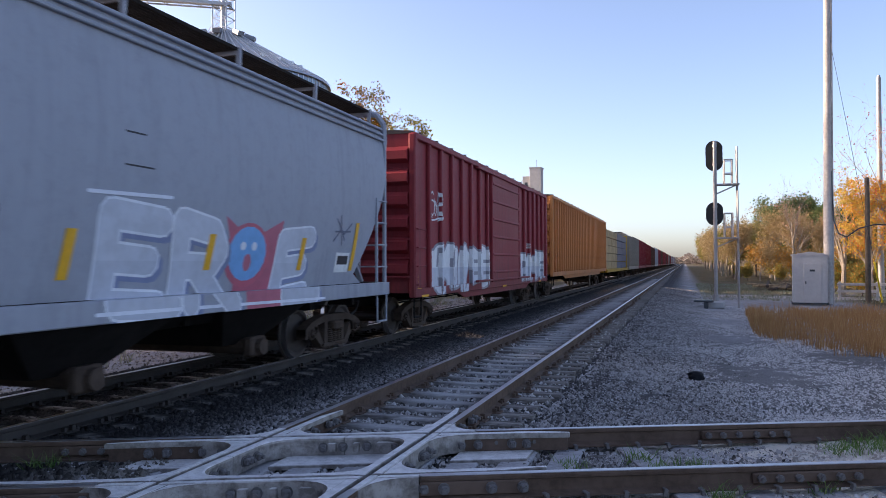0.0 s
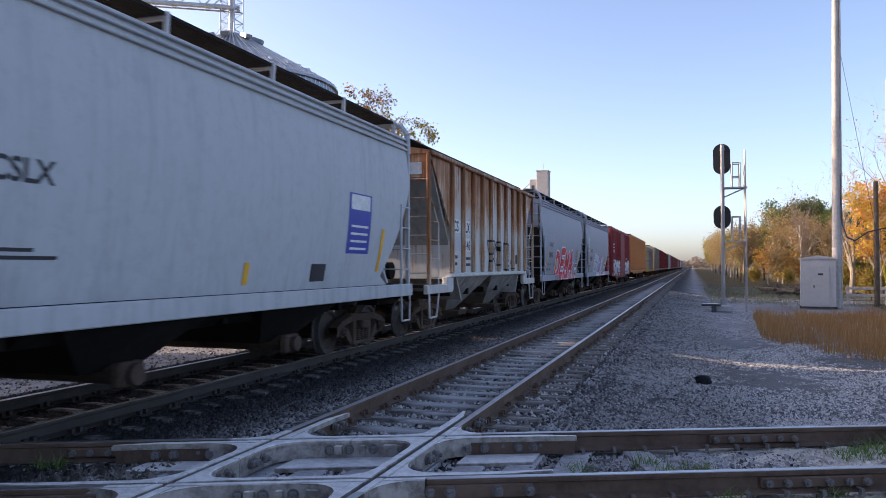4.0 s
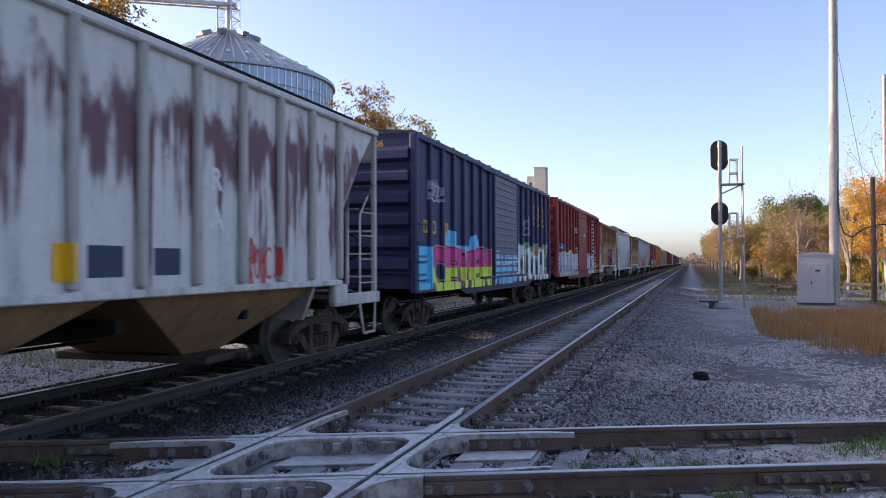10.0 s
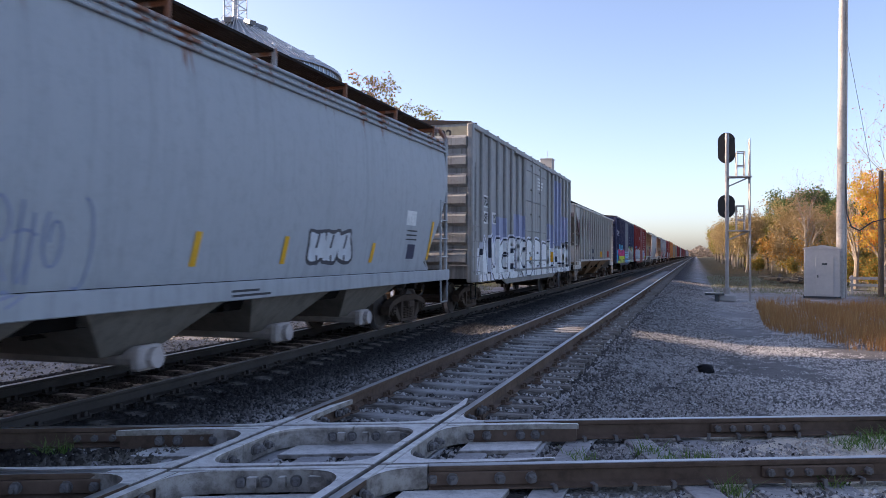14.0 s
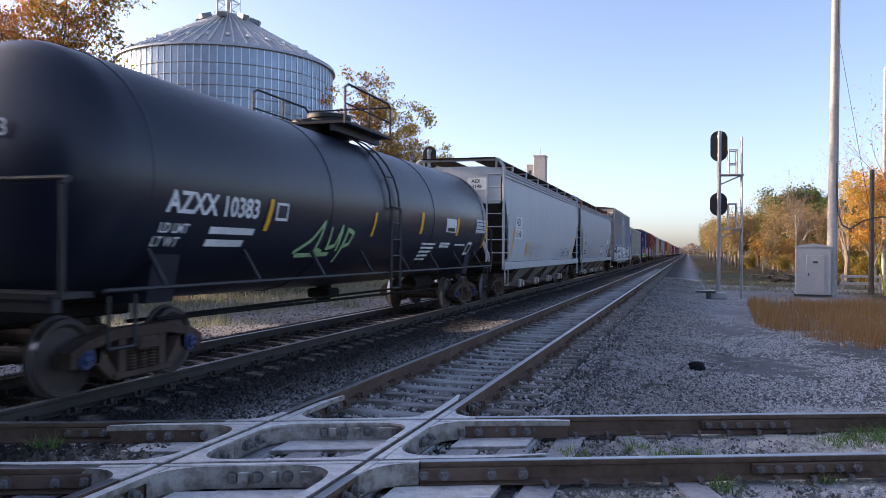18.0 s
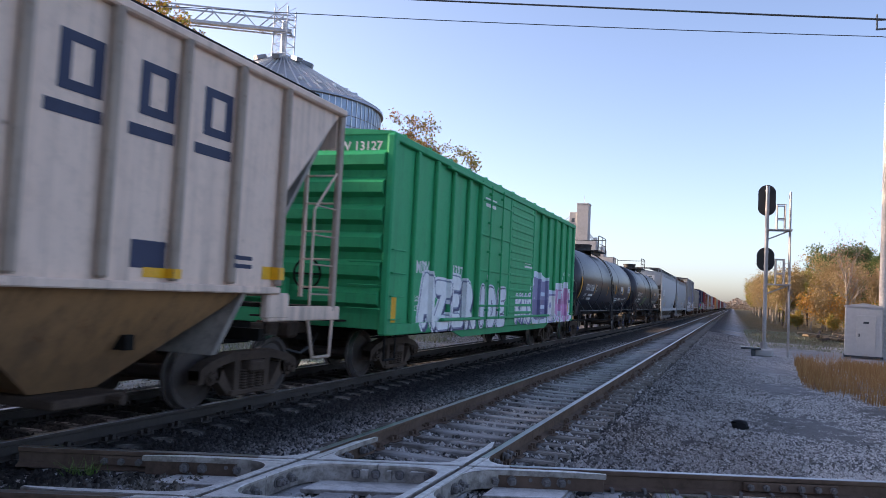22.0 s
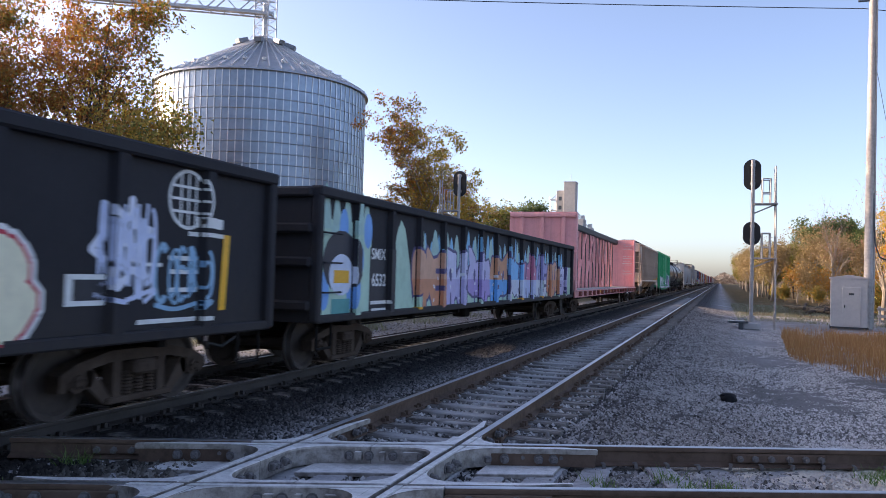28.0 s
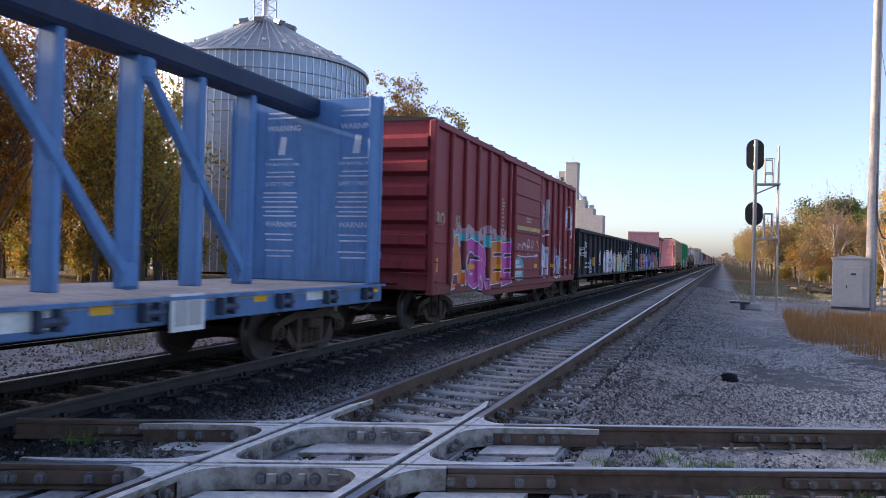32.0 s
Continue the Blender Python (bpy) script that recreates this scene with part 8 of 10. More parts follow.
P_grey3 = paint("rust_topped_hopper_paint", (0.40, 0.42, 0.44), rust=0.1, streak=0.2, grime=0.15, band=(3.9, 4.7))
P_rusty = paint("rust_streaked_hopper_paint", (0.60, 0.59, 0.565), rust=0.3, streak=0.15, grime=0.25, wash=(1.75, 3.85))
P_rustrib = paint("rusted_rib_paint", (0.40, 0.36, 0.32), rust=0.4, wash=(0.2, 2.5))
P_rhop = paint("stained_hopper_bay", (0.46, 0.43, 0.40), rust=0.6, streak=0.7, grime=0.7)
P_stain = paint("stained_hopper_paint", (0.64, 0.60, 0.56), rust=0.25, band=(1.6, 3.2), band_col=(0.085, 0.024, 0.030), cap=3.45)
P_stainrib = paint("worn_hopper_rib_paint", (0.45, 0.42, 0.37), rust=0.3, streak=0.5)
P_slope = paint("grey_slope_sheet", (0.40, 0.385, 0.36), rust=0.3, streak=0.4)
P_tanrib = paint("soiled_tan_rib_paint", (0.42, 0.32, 0.25), rust=0.4, streak=0.8, grime=0.6)
P_slope2 = paint("drab_slope_sheet", (0.32, 0.28, 0.24), rust=0.3, streak=0.5)
P_tan = paint("tan_hopper_paint", (0.84, 0.62, 0.49), rust=0.35, streak=0.38, grime=0.5)
P_tofx = paint("faded_grey_boxcar_paint", (0.37, 0.36, 0.35), rust=0.28, streak=0.75)
P_green = paint("green_boxcar_paint", (0.014, 0.37, 0.15), rust=0.12, fade=0.12, grime=0.2, streak=0.25)
P_tank = paint("black_tank_paint", (0.008, 0.011, 0.024), rough=0.34, rust=0.05, streak=0.3, grime=0.2, fade=0.1)
P_pink = paint("faded_pink_centerbeam_paint", (0.82, 0.38, 0.38), rust=0.25, streak=0.2, grime=0.2)
P_blue = paint("blue_centerbeam_paint", (0.10, 0.25, 0.50), rust=0.4, streak=0.45)
P_bluebeam = paint("dark_blue_beam_paint", (0.022, 0.04, 0.085), rust=0.35, streak=0.3)
P_yellow = paint("yellow_centerbeam_paint", (0.55, 0.32, 0.02), rust=0.2)
P_gon = paint("black_gondola_paint", (0.022, 0.021, 0.026), rough=0.68, rust=0.10, streak=0.25, fade=0.12)
P_roof = paint("dark_weathered_roof_steel", (0.060, 0.045, 0.042), rust=0.5)
P_hop = paint("dusty_brown_hopper_bay", (0.38, 0.20, 0.085), rust=0.6, grime=0.5)
P_brown = paint("brown_car_paint", (0.14, 0.06, 0.04), rust=0.3)

P_slate = paint("slate_door_paint", (0.15, 0.16, 0.20), rust=0.35, streak=0.5)
P_winch = paint("rust_red_winch_paint", (0.42, 0.12, 0.10), rust=0.5)
P_bluewinch = paint("grimy_blue_winch_paint", (0.06, 0.09, 0.15), rust=0.5)
TR = {}
TR["A1"] = boxcar("boxcar", "long orange boxcar with vertical ribs", 33.6, 57.6, P_orange, 4.55, P_roof, posts=17, door=None, bottom=1.0)
TR["A0"] = boxcar("boxcar", "red ribbed boxcar with white graffiti along its foot", 15.55, 32.1, P_red, 4.40, P_roof, posts=9, door=(-1.4, 2.5), doors=("ribs",))
TR["H1"] = round_hopper("covered_hopper", "pale grey covered hopper with faded blue and pink graffiti", 2.2, 14.2, P_grey)
TR["H2"] = round_hopper("covered_hopper", "pale grey covered hopper with a bold red graffiti piece", -11.25, 0.63, P_grey)
TR["R1"] = ribbed_hopper("covered_hopper", "rust-streaked pale covered hopper with dark scrawled graffiti", -24.86, -12.94, P_rusty, 4.16, 10, rib_mat=P_rustrib, end_mat=P_slope, hop_mat=P_rhop)
TR["W1"] = round_hopper("covered_hopper", "light grey covered hopper with a blue sign", -38.45, -25.87, P_grey2)
TR["R2"] = ribbed_hopper("covered_hopper", "rusty pale covered hopper with dark red graffiti", -52.5, -40.66, P_rusty, 4.16, 10, rib_mat=P_rustrib, end_mat=P_slope, hop_mat=P_rhop)
TR["S1"] = boxcar("boxcar", "brick-red panelled boxcar with grey graffiti", -69.79, -53.45, P_southern, 4.42, P_roof, posts=8, door=(-1.45, 1.9), doors=("ribs",), panels=6, bottom=0.98)
TR["B1"] = boxcar("boxcar", "navy blue boxcar with bright green, pink and blue graffiti", -88.0, -71.55, P_navy, 4.38, P_roof, posts=9, door=(-1.4, 1.75), doors=("slats",), door_mat=P_slate, bottom=0.96)
TR["M1"] = ribbed_hopper("covered_hopper", "pale covered hopper with dark maroon stains", -107.9, -89.95, P_stain, 4.02, 16, rib_mat=P_stainrib, end_mat=P_slope2, bottom=1.31, bays=3, hop_mat=P_hop)
TR["T1"] = boxcar("boxcar", "tall faded grey boxcar with white graffiti", -126.2, -109.7, P_tofx, 5.0, P_roof, posts=9, door=(-1.75, 2.0), doors=("plug",), end_ribs=7)
TR["AX1"] = round_hopper("covered_hopper", "grey covered hopper with a rusty roof line", -145.25, -127.95, P_grey3, outlets=4, skin=P_slope2)
TR["AE1"] = round_hopper("covered_hopper", "light grey covered hopper with a white number panel", -163.9, -146.6, P_grey2, outlets=4, skin=P_slope2)
TR["TK1"] = tank_car("tank_car", "black tank car with a yellow-green scrawl", -182.1, -164.9, P_tank)
TR["TK2"] = tank_car("tank_car", "black tank car with white lettering", -201.1, -183.4, P_tank)
TR["G1"] = boxcar("boxcar", "green boxcar with purple and pink graffiti", -218.85, -202.55, P_green, 4.30, P_green, posts=8, door=(-3.2, 1.84), doors=("plug", "slats"), bottom=0.82)
TR["CX1"] = ribbed_hopper("covered_hopper", "tan covered hopper with brown bays", -237.85, -220.5, P_tan, 4.22, 15, rib_mat=P_tanrib, end_mat=P_slope2, bottom=1.54, bays=3, hop_mat=P_hop)
TR["P1"] = centerbeam("centerbeam_flatcar", "empty faded pink centerbeam flatcar", -263.7, -239.75, P_pink, P_winch, mid=0.345)
TR["GN1"] = gondola("gondola", "black gondola covered in pastel graffiti", -285.95, -265.0, P_gon)
TR["GN2"] = gondola("gondola", "black gondola with white tags and graffiti", -308.2, -287.1, P_gon)
TR["RB1"] = boxcar("boxcar", "faded maroon boxcar with magenta and orange graffiti", -325.35, -309.45, P_maroon, 4.36, P_roof, posts=8, door=(-1.5, 1.7), doors=("ribs",), bottom=0.78)
TR["BB1"] = centerbeam("centerbeam_flatcar", "empty blue centerbeam flatcar", -351.4, -327.45, P_blue, P_bluewinch, mid=0.40, liner=P_blue, load=P_bluebeam)

# the cars far ahead, up to the vanishing end of the train
P_lumber = plain("stacked_raw_lumber", (0.42, 0.29, 0.15), 0.85, var=0.6, scale=3)
P_wrap = plain("navy_lumber_wrap", (0.045, 0.055, 0.10), 0.5, var=0.4, scale=3)
P_dull = paint("dull_tan_car_paint", (0.33, 0.28, 0.23), rust=0.4)
far_car("bulkhead_flatcar", "yellow bulkhead flatcar with stacked raw lumber", 59.0, 81.5, P_yellow, 4.35, load=(P_lumber, P_lumber, P_wrap, P_wrap))
u = 82.9
FAR = (("covered_hopper", "tan covered hopper far ahead", P_dull, 4.5, True, 17.4), ("boxcar", "red boxcar far ahead", P_red, 4.6, False, 16.6), ("boxcar", "brick-red boxcar far ahead", P_southern, 4.5, False, 16.6), ("covered_hopper", "grey covered hopper far ahead", P_grey2, 4.5, True, 17.4), ("boxcar", "brown boxcar far ahead", P_brown, 4.4, False, 16.6))
for k in range(22):
    nm, lb, mt, tp, rd, ln = FAR[(k * 3 + k // 4) % 5 if k > 2 else k]
    far_car(nm, lb, u, u + ln, mt, tp, 11, rd)
    u += ln + 1.4

# ---- paint marks on the cars ----
def glyph(ch, off):
    """One letter as triangles in a unit box, and the box's own size."""
    key = (ch, "g", off)
    if key not in TEXTS:
        cu = bpy.data.curves.new("word", "FONT")
        cu.body, cu.size, cu.offset, cu.resolution_u = ch, 1.0, off, 3
        o = bpy.data.objects.new("word", cu)
        me = bpy.data.meshes.new_from_object(o)
        TEXTS[key] = ([(v.co.x, v.co.y) for v in me.vertices], [tuple(p.vertices) for p in me.polygons])
        bpy.data.objects.remove(o)
        bpy.data.curves.remove(cu)
        bpy.data.meshes.remove(me)
    return TEXTS[key]


def word_piece(car, side, word, y0, y1, z0, z1, bands, line, seed=0, halo=None, bold=0.05, wide=0.028, slant=0.06):
    """A sprayed word: fat letters in bands of colour, an outline and a halo."""
    rng = random.Random(seed)
    w = (y1 - y0) / len(word)
    n = len(bands)
    for k, ch in enumerate(word):
        vs, _ = glyph(ch, bold)
        a0, a1 = min(v[0] for v in vs), max(v[0] for v in vs)
        b0, b1 = min(v[1] for v in vs), max(v[1] for v in vs)
        sy, sz = w * 1.0 / (a1 - a0), (z1 - z0) * rng.uniform(0.92, 1.06) / (b1 - b0)
        oz, sl, tilt = rng.uniform(-0.05, 0.05), rng.uniform(-slant, slant), rng.uniform(-0.10, 0.10)
        for nm, off in (("halo", bold + wide * 2.4), ("line", bold + wide), ("fill", bold)):
            v2, f2 = glyph(ch, off)
            pts = [(y0 + k * w + (a - a0) * sy + sl * (b - b0) * sz, z0 + oz + (b - b0) * sz + tilt * (a - a0) * sy) for a, b in v2]
            ps = [[pts[i] for i in f] for f in f2]
            if nm == "halo":
                if halo:
                    put_marks(car, side, "graffiti_halo", ps, spray(halo), 0.003)
            elif nm == "line":
                put_marks(car, side, "graffiti_outline", ps, spray(line), 0.0055)
            else:
                for j, c in enumerate(bands):
                    lo, hi = (-9 if j == 0 else z0 + (z1 - z0) * bands[j - 1][1]), (99 if j == n - 1 else z0 + (z1 - z0) * c[1])
                    qs = [q for q in (clip_z(p, lo, hi) for p in ps) if len(q) > 2]
                    put_marks(car, side, "graffiti_fill", qs, spray(c[0]), 0.008)


def flame(y, z, w, h):
    """An upward brush of spray that narrows to its tip."""
    return [(y - w / 2, z - h / 2), (y + w / 2, z - h / 2), (y + w * 0.34, z), (y + w * 0.12, z + h * 0.4), (y - w * 0.05, z + h / 2), (y - w * 0.2, z + h * 0.35), (y - w * 0.36, z - h * 0.05)]


def end_bars(car, rows, y, mat=None):
    """Small print as bars on a bulkhead's inner face: (x, z, width)."""
    for x, z, w in rows:
        g = Geo()
        g.add([(x - w / 2, y - 0.004, z - 0.014), (x + w / 2, y - 0.004, z - 0.014), (x + w / 2, y - 0.004, z + 0.014), (x - w / 2, y - 0.004, z + 0.014)], [(0, 1, 2, 3)])
        obj("stencil_block", g, mat or M_white, car)


# letters as the strokes of a hand: lines in a box of one by one
STROKES = {
    "A": [[(0, 0), (0.42, 1), (0.58, 1), (1, 0)], [(0.22, 0.36), (0.78, 0.36)]],
    "B": [[(0, 0), (0, 1), (0.7, 0.97), (0.82, 0.75), (0.6, 0.53), (0.05, 0.5)], [(0.6, 0.52), (0.96, 0.3), (0.75, 0.02), (0, 0)]],
    "C": [[(1, 0.82), (0.6, 1), (0.12, 0.82), (0, 0.45), (0.2, 0.1), (0.65, 0), (1, 0.16)]],
    "D": [[(0, 0), (0, 1), (0.55, 0.96), (0.95, 0.62), (0.88, 0.22), (0.5, 0), (0, 0)]],
    "E": [[(1, 1), (0.05, 1), (0, 0), (1, 0)], [(0.03, 0.52), (0.78, 0.52)]],
    "G": [[(1, 0.82), (0.6, 1), (0.12, 0.82), (0, 0.45), (0.2, 0.1), (0.65, 0), (1, 0.12), (1, 0.46), (0.58, 0.46)]],
    "I": [[(0.5, 0), (0.5, 1)]],
    "K": [[(0, 0), (0, 1)], [(0.95, 1), (0.1, 0.48), (1, 0)]],
    "L": [[(0, 1), (0, 0), (0.95, 0)]],
    "M": [[(0, 0), (0.1, 1), (0.5, 0.42), (0.9, 1), (1, 0)]],
    "N": [[(0, 0), (0.05, 1), (0.95, 0), (1, 1)]],
    "O": [[(0.5, 1), (0.12, 0.85), (0, 0.45), (0.15, 0.1), (0.5, 0), (0.88, 0.12), (1, 0.5), (0.86, 0.88), (0.5, 1)]],
    "P": [[(0, 0), (0, 1), (0.75, 0.96), (0.92, 0.7), (0.7, 0.45), (0.02, 0.42)]],
    "R": [[(0, 0), (0, 1), (0.75, 0.96), (0.92, 0.72), (0.7, 0.48), (0.02, 0.45)], [(0.38, 0.45), (1, 0)]],
    "S": [[(0.95, 0.85), (0.5, 1), (0.05, 0.8), (0.25, 0.56), (0.8, 0.44), (0.95, 0.2), (0.5, 0), (0.03, 0.13)]],
    "U": [[(0, 1), (0.04, 0.25), (0.4, 0), (0.75, 0.04), (0.98, 0.3), (1, 1)]],
    "W": [[(0, 1), (0.2, 0), (0.5, 0.65), (0.8, 0), (1, 1)]],
    "Z": [[(0, 1), (1, 0.97), (0, 0.03), (1, 0)]],
}


def thick(line, w, round_=8):
    """The polygons of a line drawn with a brush of half-width w."""
    out = []
    for (a, b), (c, d) in zip(line, line[1:]):
        l = math.hypot(c - a, d - b) or 1
        nx, nz = -(d - b) / l * w, (c - a) / l * w
        out.append([(a + nx, b + nz), (c + nx, d + nz), (c - nx, d - nz), (a - nx, b - nz)])
    for y, z in line:
        out.append(ellipse(y, z, w, w, round_, 0.39))
    return out


def draw(car, side, name, lines, w, col, lift=0.009):
    """Thin drawn lines, one part."""
    put_marks(car, side, name, [q for l in lines for q in thick(l, w, 6)], spray(col), lift)


def lettered(car, side, word, y0, y1, z0, z1, fill, line, fat=0.13, edge=0.035, halo=None, far=0.10, shade=None, seed=0):
    """A throw-up: fat letters drawn in strokes, each with its fill in bands of colour (colour, upper share), an outline, a drop shade and a halo."""
    rng = random.Random(seed)
    n = len(word)
    w = (y1 - y0) / n
    placed = []
    for k, ch in enumerate(word):
        sc, tilt, dz = rng.uniform(0.92, 1.05), rng.uniform(-0.07, 0.07), rng.uniform(-0.05, 0.05)
        a, b = w - 2 * fat - edge, (z1 - z0) - 2 * fat
        placed.append([[(y0 + k * w + fat + edge / 2 + p * a + tilt * (q - 0.5) * b, z0 + fat + dz + q * b * sc + tilt * (p - 0.5) * a + rng.uniform(-0.015, 0.015)) for p, q in l] for l in STROKES[ch]])
    if halo:
        put_marks(car, side, "graffiti_halo", [q for ls in placed for l in ls for q in thick(l, fat + edge + far)], spray(halo), 0.0025)
    for k, ls in enumerate(placed):
        up = 0.0045 + 0.0045 * k
        if shade:
            put_marks(car, side, "graffiti_shade", [[(y + 0.07, z - 0.06) for y, z in q] for l in ls for q in thick(l, fat + edge)], spray(shade), up - 0.0012)
        put_marks(car, side, "graffiti_outline", [q for l in ls for q in thick(l, fat + edge)], spray(line), up)
        lo = -9
        for col, share in fill:
            hi = 99 if share >= 1 else z0 + (z1 - z0) * share
            qs = [q for q in (clip_z(p, lo, hi) for l in ls for p in thick(l, fat)) if len(q) > 2]
            put_marks(car, side, "graffiti_fill", qs, spray(col), up + 0.0022)
            lo = hi


def slotted(key, rows, mat):
    """An emblem's place held by plain blocks: each an upright box with a slot across, (y, z, width, height)."""
    car, side, h = TR[key]
    for y, z, w, hh in rows:
        y += side.clear(y - w / 2, y + w / 2)
        t = w * 0.27
        put_marks(car, side, "emblem_block", [rect(y - w / 2 + t / 2, z, t, hh), rect(y, z + hh * 0.41, w - 2 * t, hh * 0.18), rect(y, z - hh * 0.41, w - 2 * t, hh * 0.18), rect(y + w / 2 - t / 2, z, t, hh)], mat, 0.006)


def tape(key, rows):
    """Yellow reflector strips: (y, z, width, height)."""
    car, side, h = TR[key]
    for r in rows:
        put_marks(car, side, "reflector", [rect(*r)], M_yellow, 0.012)


def card(key, rows, mat, name="sign_panel", lift=0.006):
    car, side, h = TR[key]
    for r in rows:
        if r[2] < 0.9:
            r = (r[0] + side.clear(r[0] - r[2] / 2, r[0] + r[2] / 2), *r[1:])
        put_marks(car, side, name, [rect(*r)], mat, lift)


WH, SIL = (0.66, 0.66, 0.66), (0.50, 0.51, 0.55)
BK = (0.02, 0.02, 0.025)
M_blank = plain("pale_patch_paint", (0.50, 0.52, 0.55), 0.6, var=0.2, scale=5)
M_signblue = plain("blue_sign_paint", (0.02, 0.05, 0.35), 0.5, var=0.1)
M_gold = plain("faded_gold_paint", (0.62, 0.33, 0.03), 0.6, var=0.35, scale=9)
M_dim = plain("weathered_cream_stencil", (0.46, 0.36, 0.24), 0.7, var=0.4, scale=12)
M_dimgold = plain("worn_gold_stripe", (0.58, 0.42, 0.14), 0.6, var=0.5, scale=5)
M_navyink = plain("navy_stencil_paint", (0.02, 0.028, 0.07), 0.6, var=0.3, scale=9)


def mark_cars():
    # red boxcar ahead
    c, s, h = TR["A0"]
    piece(c, s, -7.0, -1.6, 0.95, 2.05, 5, (SIL, WH), (0.25, 0.24, 0.27), 3)
    piece(c, s, 2.9, 7.6, 0.95, 2.0, 4, (SIL, WH), (0.25, 0.24, 0.27), 4)
    scrawl(c, s, -7.2, -6.3, 2.7, 3.2, WH, 5)
    bars(c, s, M_white, print_block(-6.9, 1.9, 0.8, 5, seed=2) + print_block(4.2, 2.3, 0.8, 3, seed=3))
    tape("A0", [(-8.0, 1.2, 0.22, 0.30), (-7.6, 0.86, 0.5, 0.1), (0.2, 0.86, 0.5, 0.1), (6.5, 0.86, 0.5, 0.1)])
    words_end(c, [("151831", 0.22, 0.35, 4.08)], M_white, -h + 0.05)
    # two pale hoppers
    c, s, h = TR["H1"]
    SV, SL = (0.44, 0.46, 0.51), (0.16, 0.19, 0.30)
    lettered(c, s, "ER", -1.85, 0.62, 1.0, 2.28, [((0.40, 0.42, 0.47), 0.5), (SV, 1.0)], (0.62, 0.64, 0.68), 0.15, 0.03, shade=SL, seed=7)
    lettered(c, s, "E", 1.72, 2.95, 1.0, 2.22, [((0.40, 0.42, 0.47), 0.5), (SV, 1.0)], (0.62, 0.64, 0.68), 0.15, 0.03, shade=SL, seed=8)
    draw(c, s, "graffiti_glint", [[(-1.95, 1.1), (3.1, 1.05)], [(-2.0, 2.33), (-0.7, 2.36)]], 0.02, (0.60, 0.62, 0.68))
    put_marks(c, s, "graffiti_cloud", [[(0.42, 2.22), (0.8, 2.05), (1.4, 2.05), (1.92, 2.24), (1.75, 1.5), (1.7, 0.98), (0.8, 0.98), (0.75, 1.5)]], spray((0.40, 0.10, 0.14)), 0.003)
    put_marks(c, s, "graffiti_ring", [ellipse(1.02, 1.72, 0.56, 0.44)], spray((0.45, 0.10, 0.14)), 0.004)
    put_marks(c, s, "graffiti_disc", [ellipse(1.02, 1.74, 0.47, 0.37)], spray((0.13, 0.33, 0.58)), 0.007)
    put_marks(c, s, "graffiti_eye", [ellipse(0.88, 1.84, 0.07, 0.06, 10), ellipse(1.16, 1.84, 0.07, 0.06, 10)], spray((0.60, 0.62, 0.66)), 0.0095)
    put_marks(c, s, "graffiti_mouth", [ellipse(1.02, 1.62, 0.10, 0.12, 10)], spray((0.42, 0.12, 0.16)), 0.0095)
    draw(c, s, "graffiti_scrawl", [[(3.62, 1.98), (3.9, 2.2), (4.05, 2.0)], [(3.7, 2.35), (4.0, 2.1), (4.3, 2.3)], [(3.66, 2.14), (4.26, 2.16)], [(3.85, 2.42), (3.95, 1.92)]], 0.016, (0.10, 0.11, 0.16))
    scrawl(c, s, -5.3, -4.5, 2.6, 3.4, (0.45, 0.60, 0.55), 10, 10, 0.04)
    words(c, s, [("NAHX", 0.30, -3.95, 2.38), ("330009", 0.33, -4.0, 1.93)], M_navyink)
    words_end(c, [("NAHX", 0.2, 0.3, 3.82), ("330009", 0.2, 0.3, 3.58)], M_navyink, -h + 0.08)
    bars(c, s, M_ink, print_block(-4.1, 1.62, 1.0, 2) + print_block(-1.5, 3.0, 0.5, 2, 0.02, 0.35))
    tape("H1", [(-4.25, 1.9, 0.10, 0.9, 0.05), (-2.2, 1.7, 0.14, 0.5, 0.03), (0.13, 1.75, 0.14, 0.45, 0.03), (2.55, 1.75, 0.14, 0.5, 0.04), (4.5, 1.9, 0.14, 0.85, 0.06)])
    card("H1", [(4.07, 1.62, 0.55, 0.34)], M_white)
    card("H1", [(4.07, 1.66, 0.42, 0.15)], M_ink, "sign_field", 0.009)
    c, s, h = TR["H2"]
    lettered(c, s, "DEMA", -2.25, 2.75, 1.0, 2.34, [((0.56, 0.012, 0.022), 1.0)], (0.74, 0.74, 0.76), 0.16, 0.06, seed=3)
    put_marks(c, s, "graffiti_tail", thick([(2.5, 1.32), (2.9, 1.5), (3.2, 1.7)], 0.11), spray((0.74, 0.74, 0.76)), 0.0046)
    put_marks(c, s, "graffiti_tail", thick([(2.5, 1.32), (2.9, 1.5), (3.15, 1.67)], 0.07), spray((0.56, 0.012, 0.022)), 0.0068)
    words(c, s, [("NAHX", 0.28, -3.95, 2.4), ("330076", 0.30, -4.0, 1.97), ("LD LMT 229600", 0.14, -4.15, 1.64), ("LT WT   56400", 0.14, -4.15, 1.42)], M_navyink)
    words_end(c, [("NAHX", 0.2, 0.2, 3.80), ("330076", 0.2, 0.2, 3.56)], M_navyink, -h + 0.08)
    draw(c, s, "graffiti_ring", [ellipse(-2.62, 1.66, 0.27, 0.34, 20) + [(-2.35, 1.66)]], 0.014, (0.16, 0.17, 0.2), 0.004)
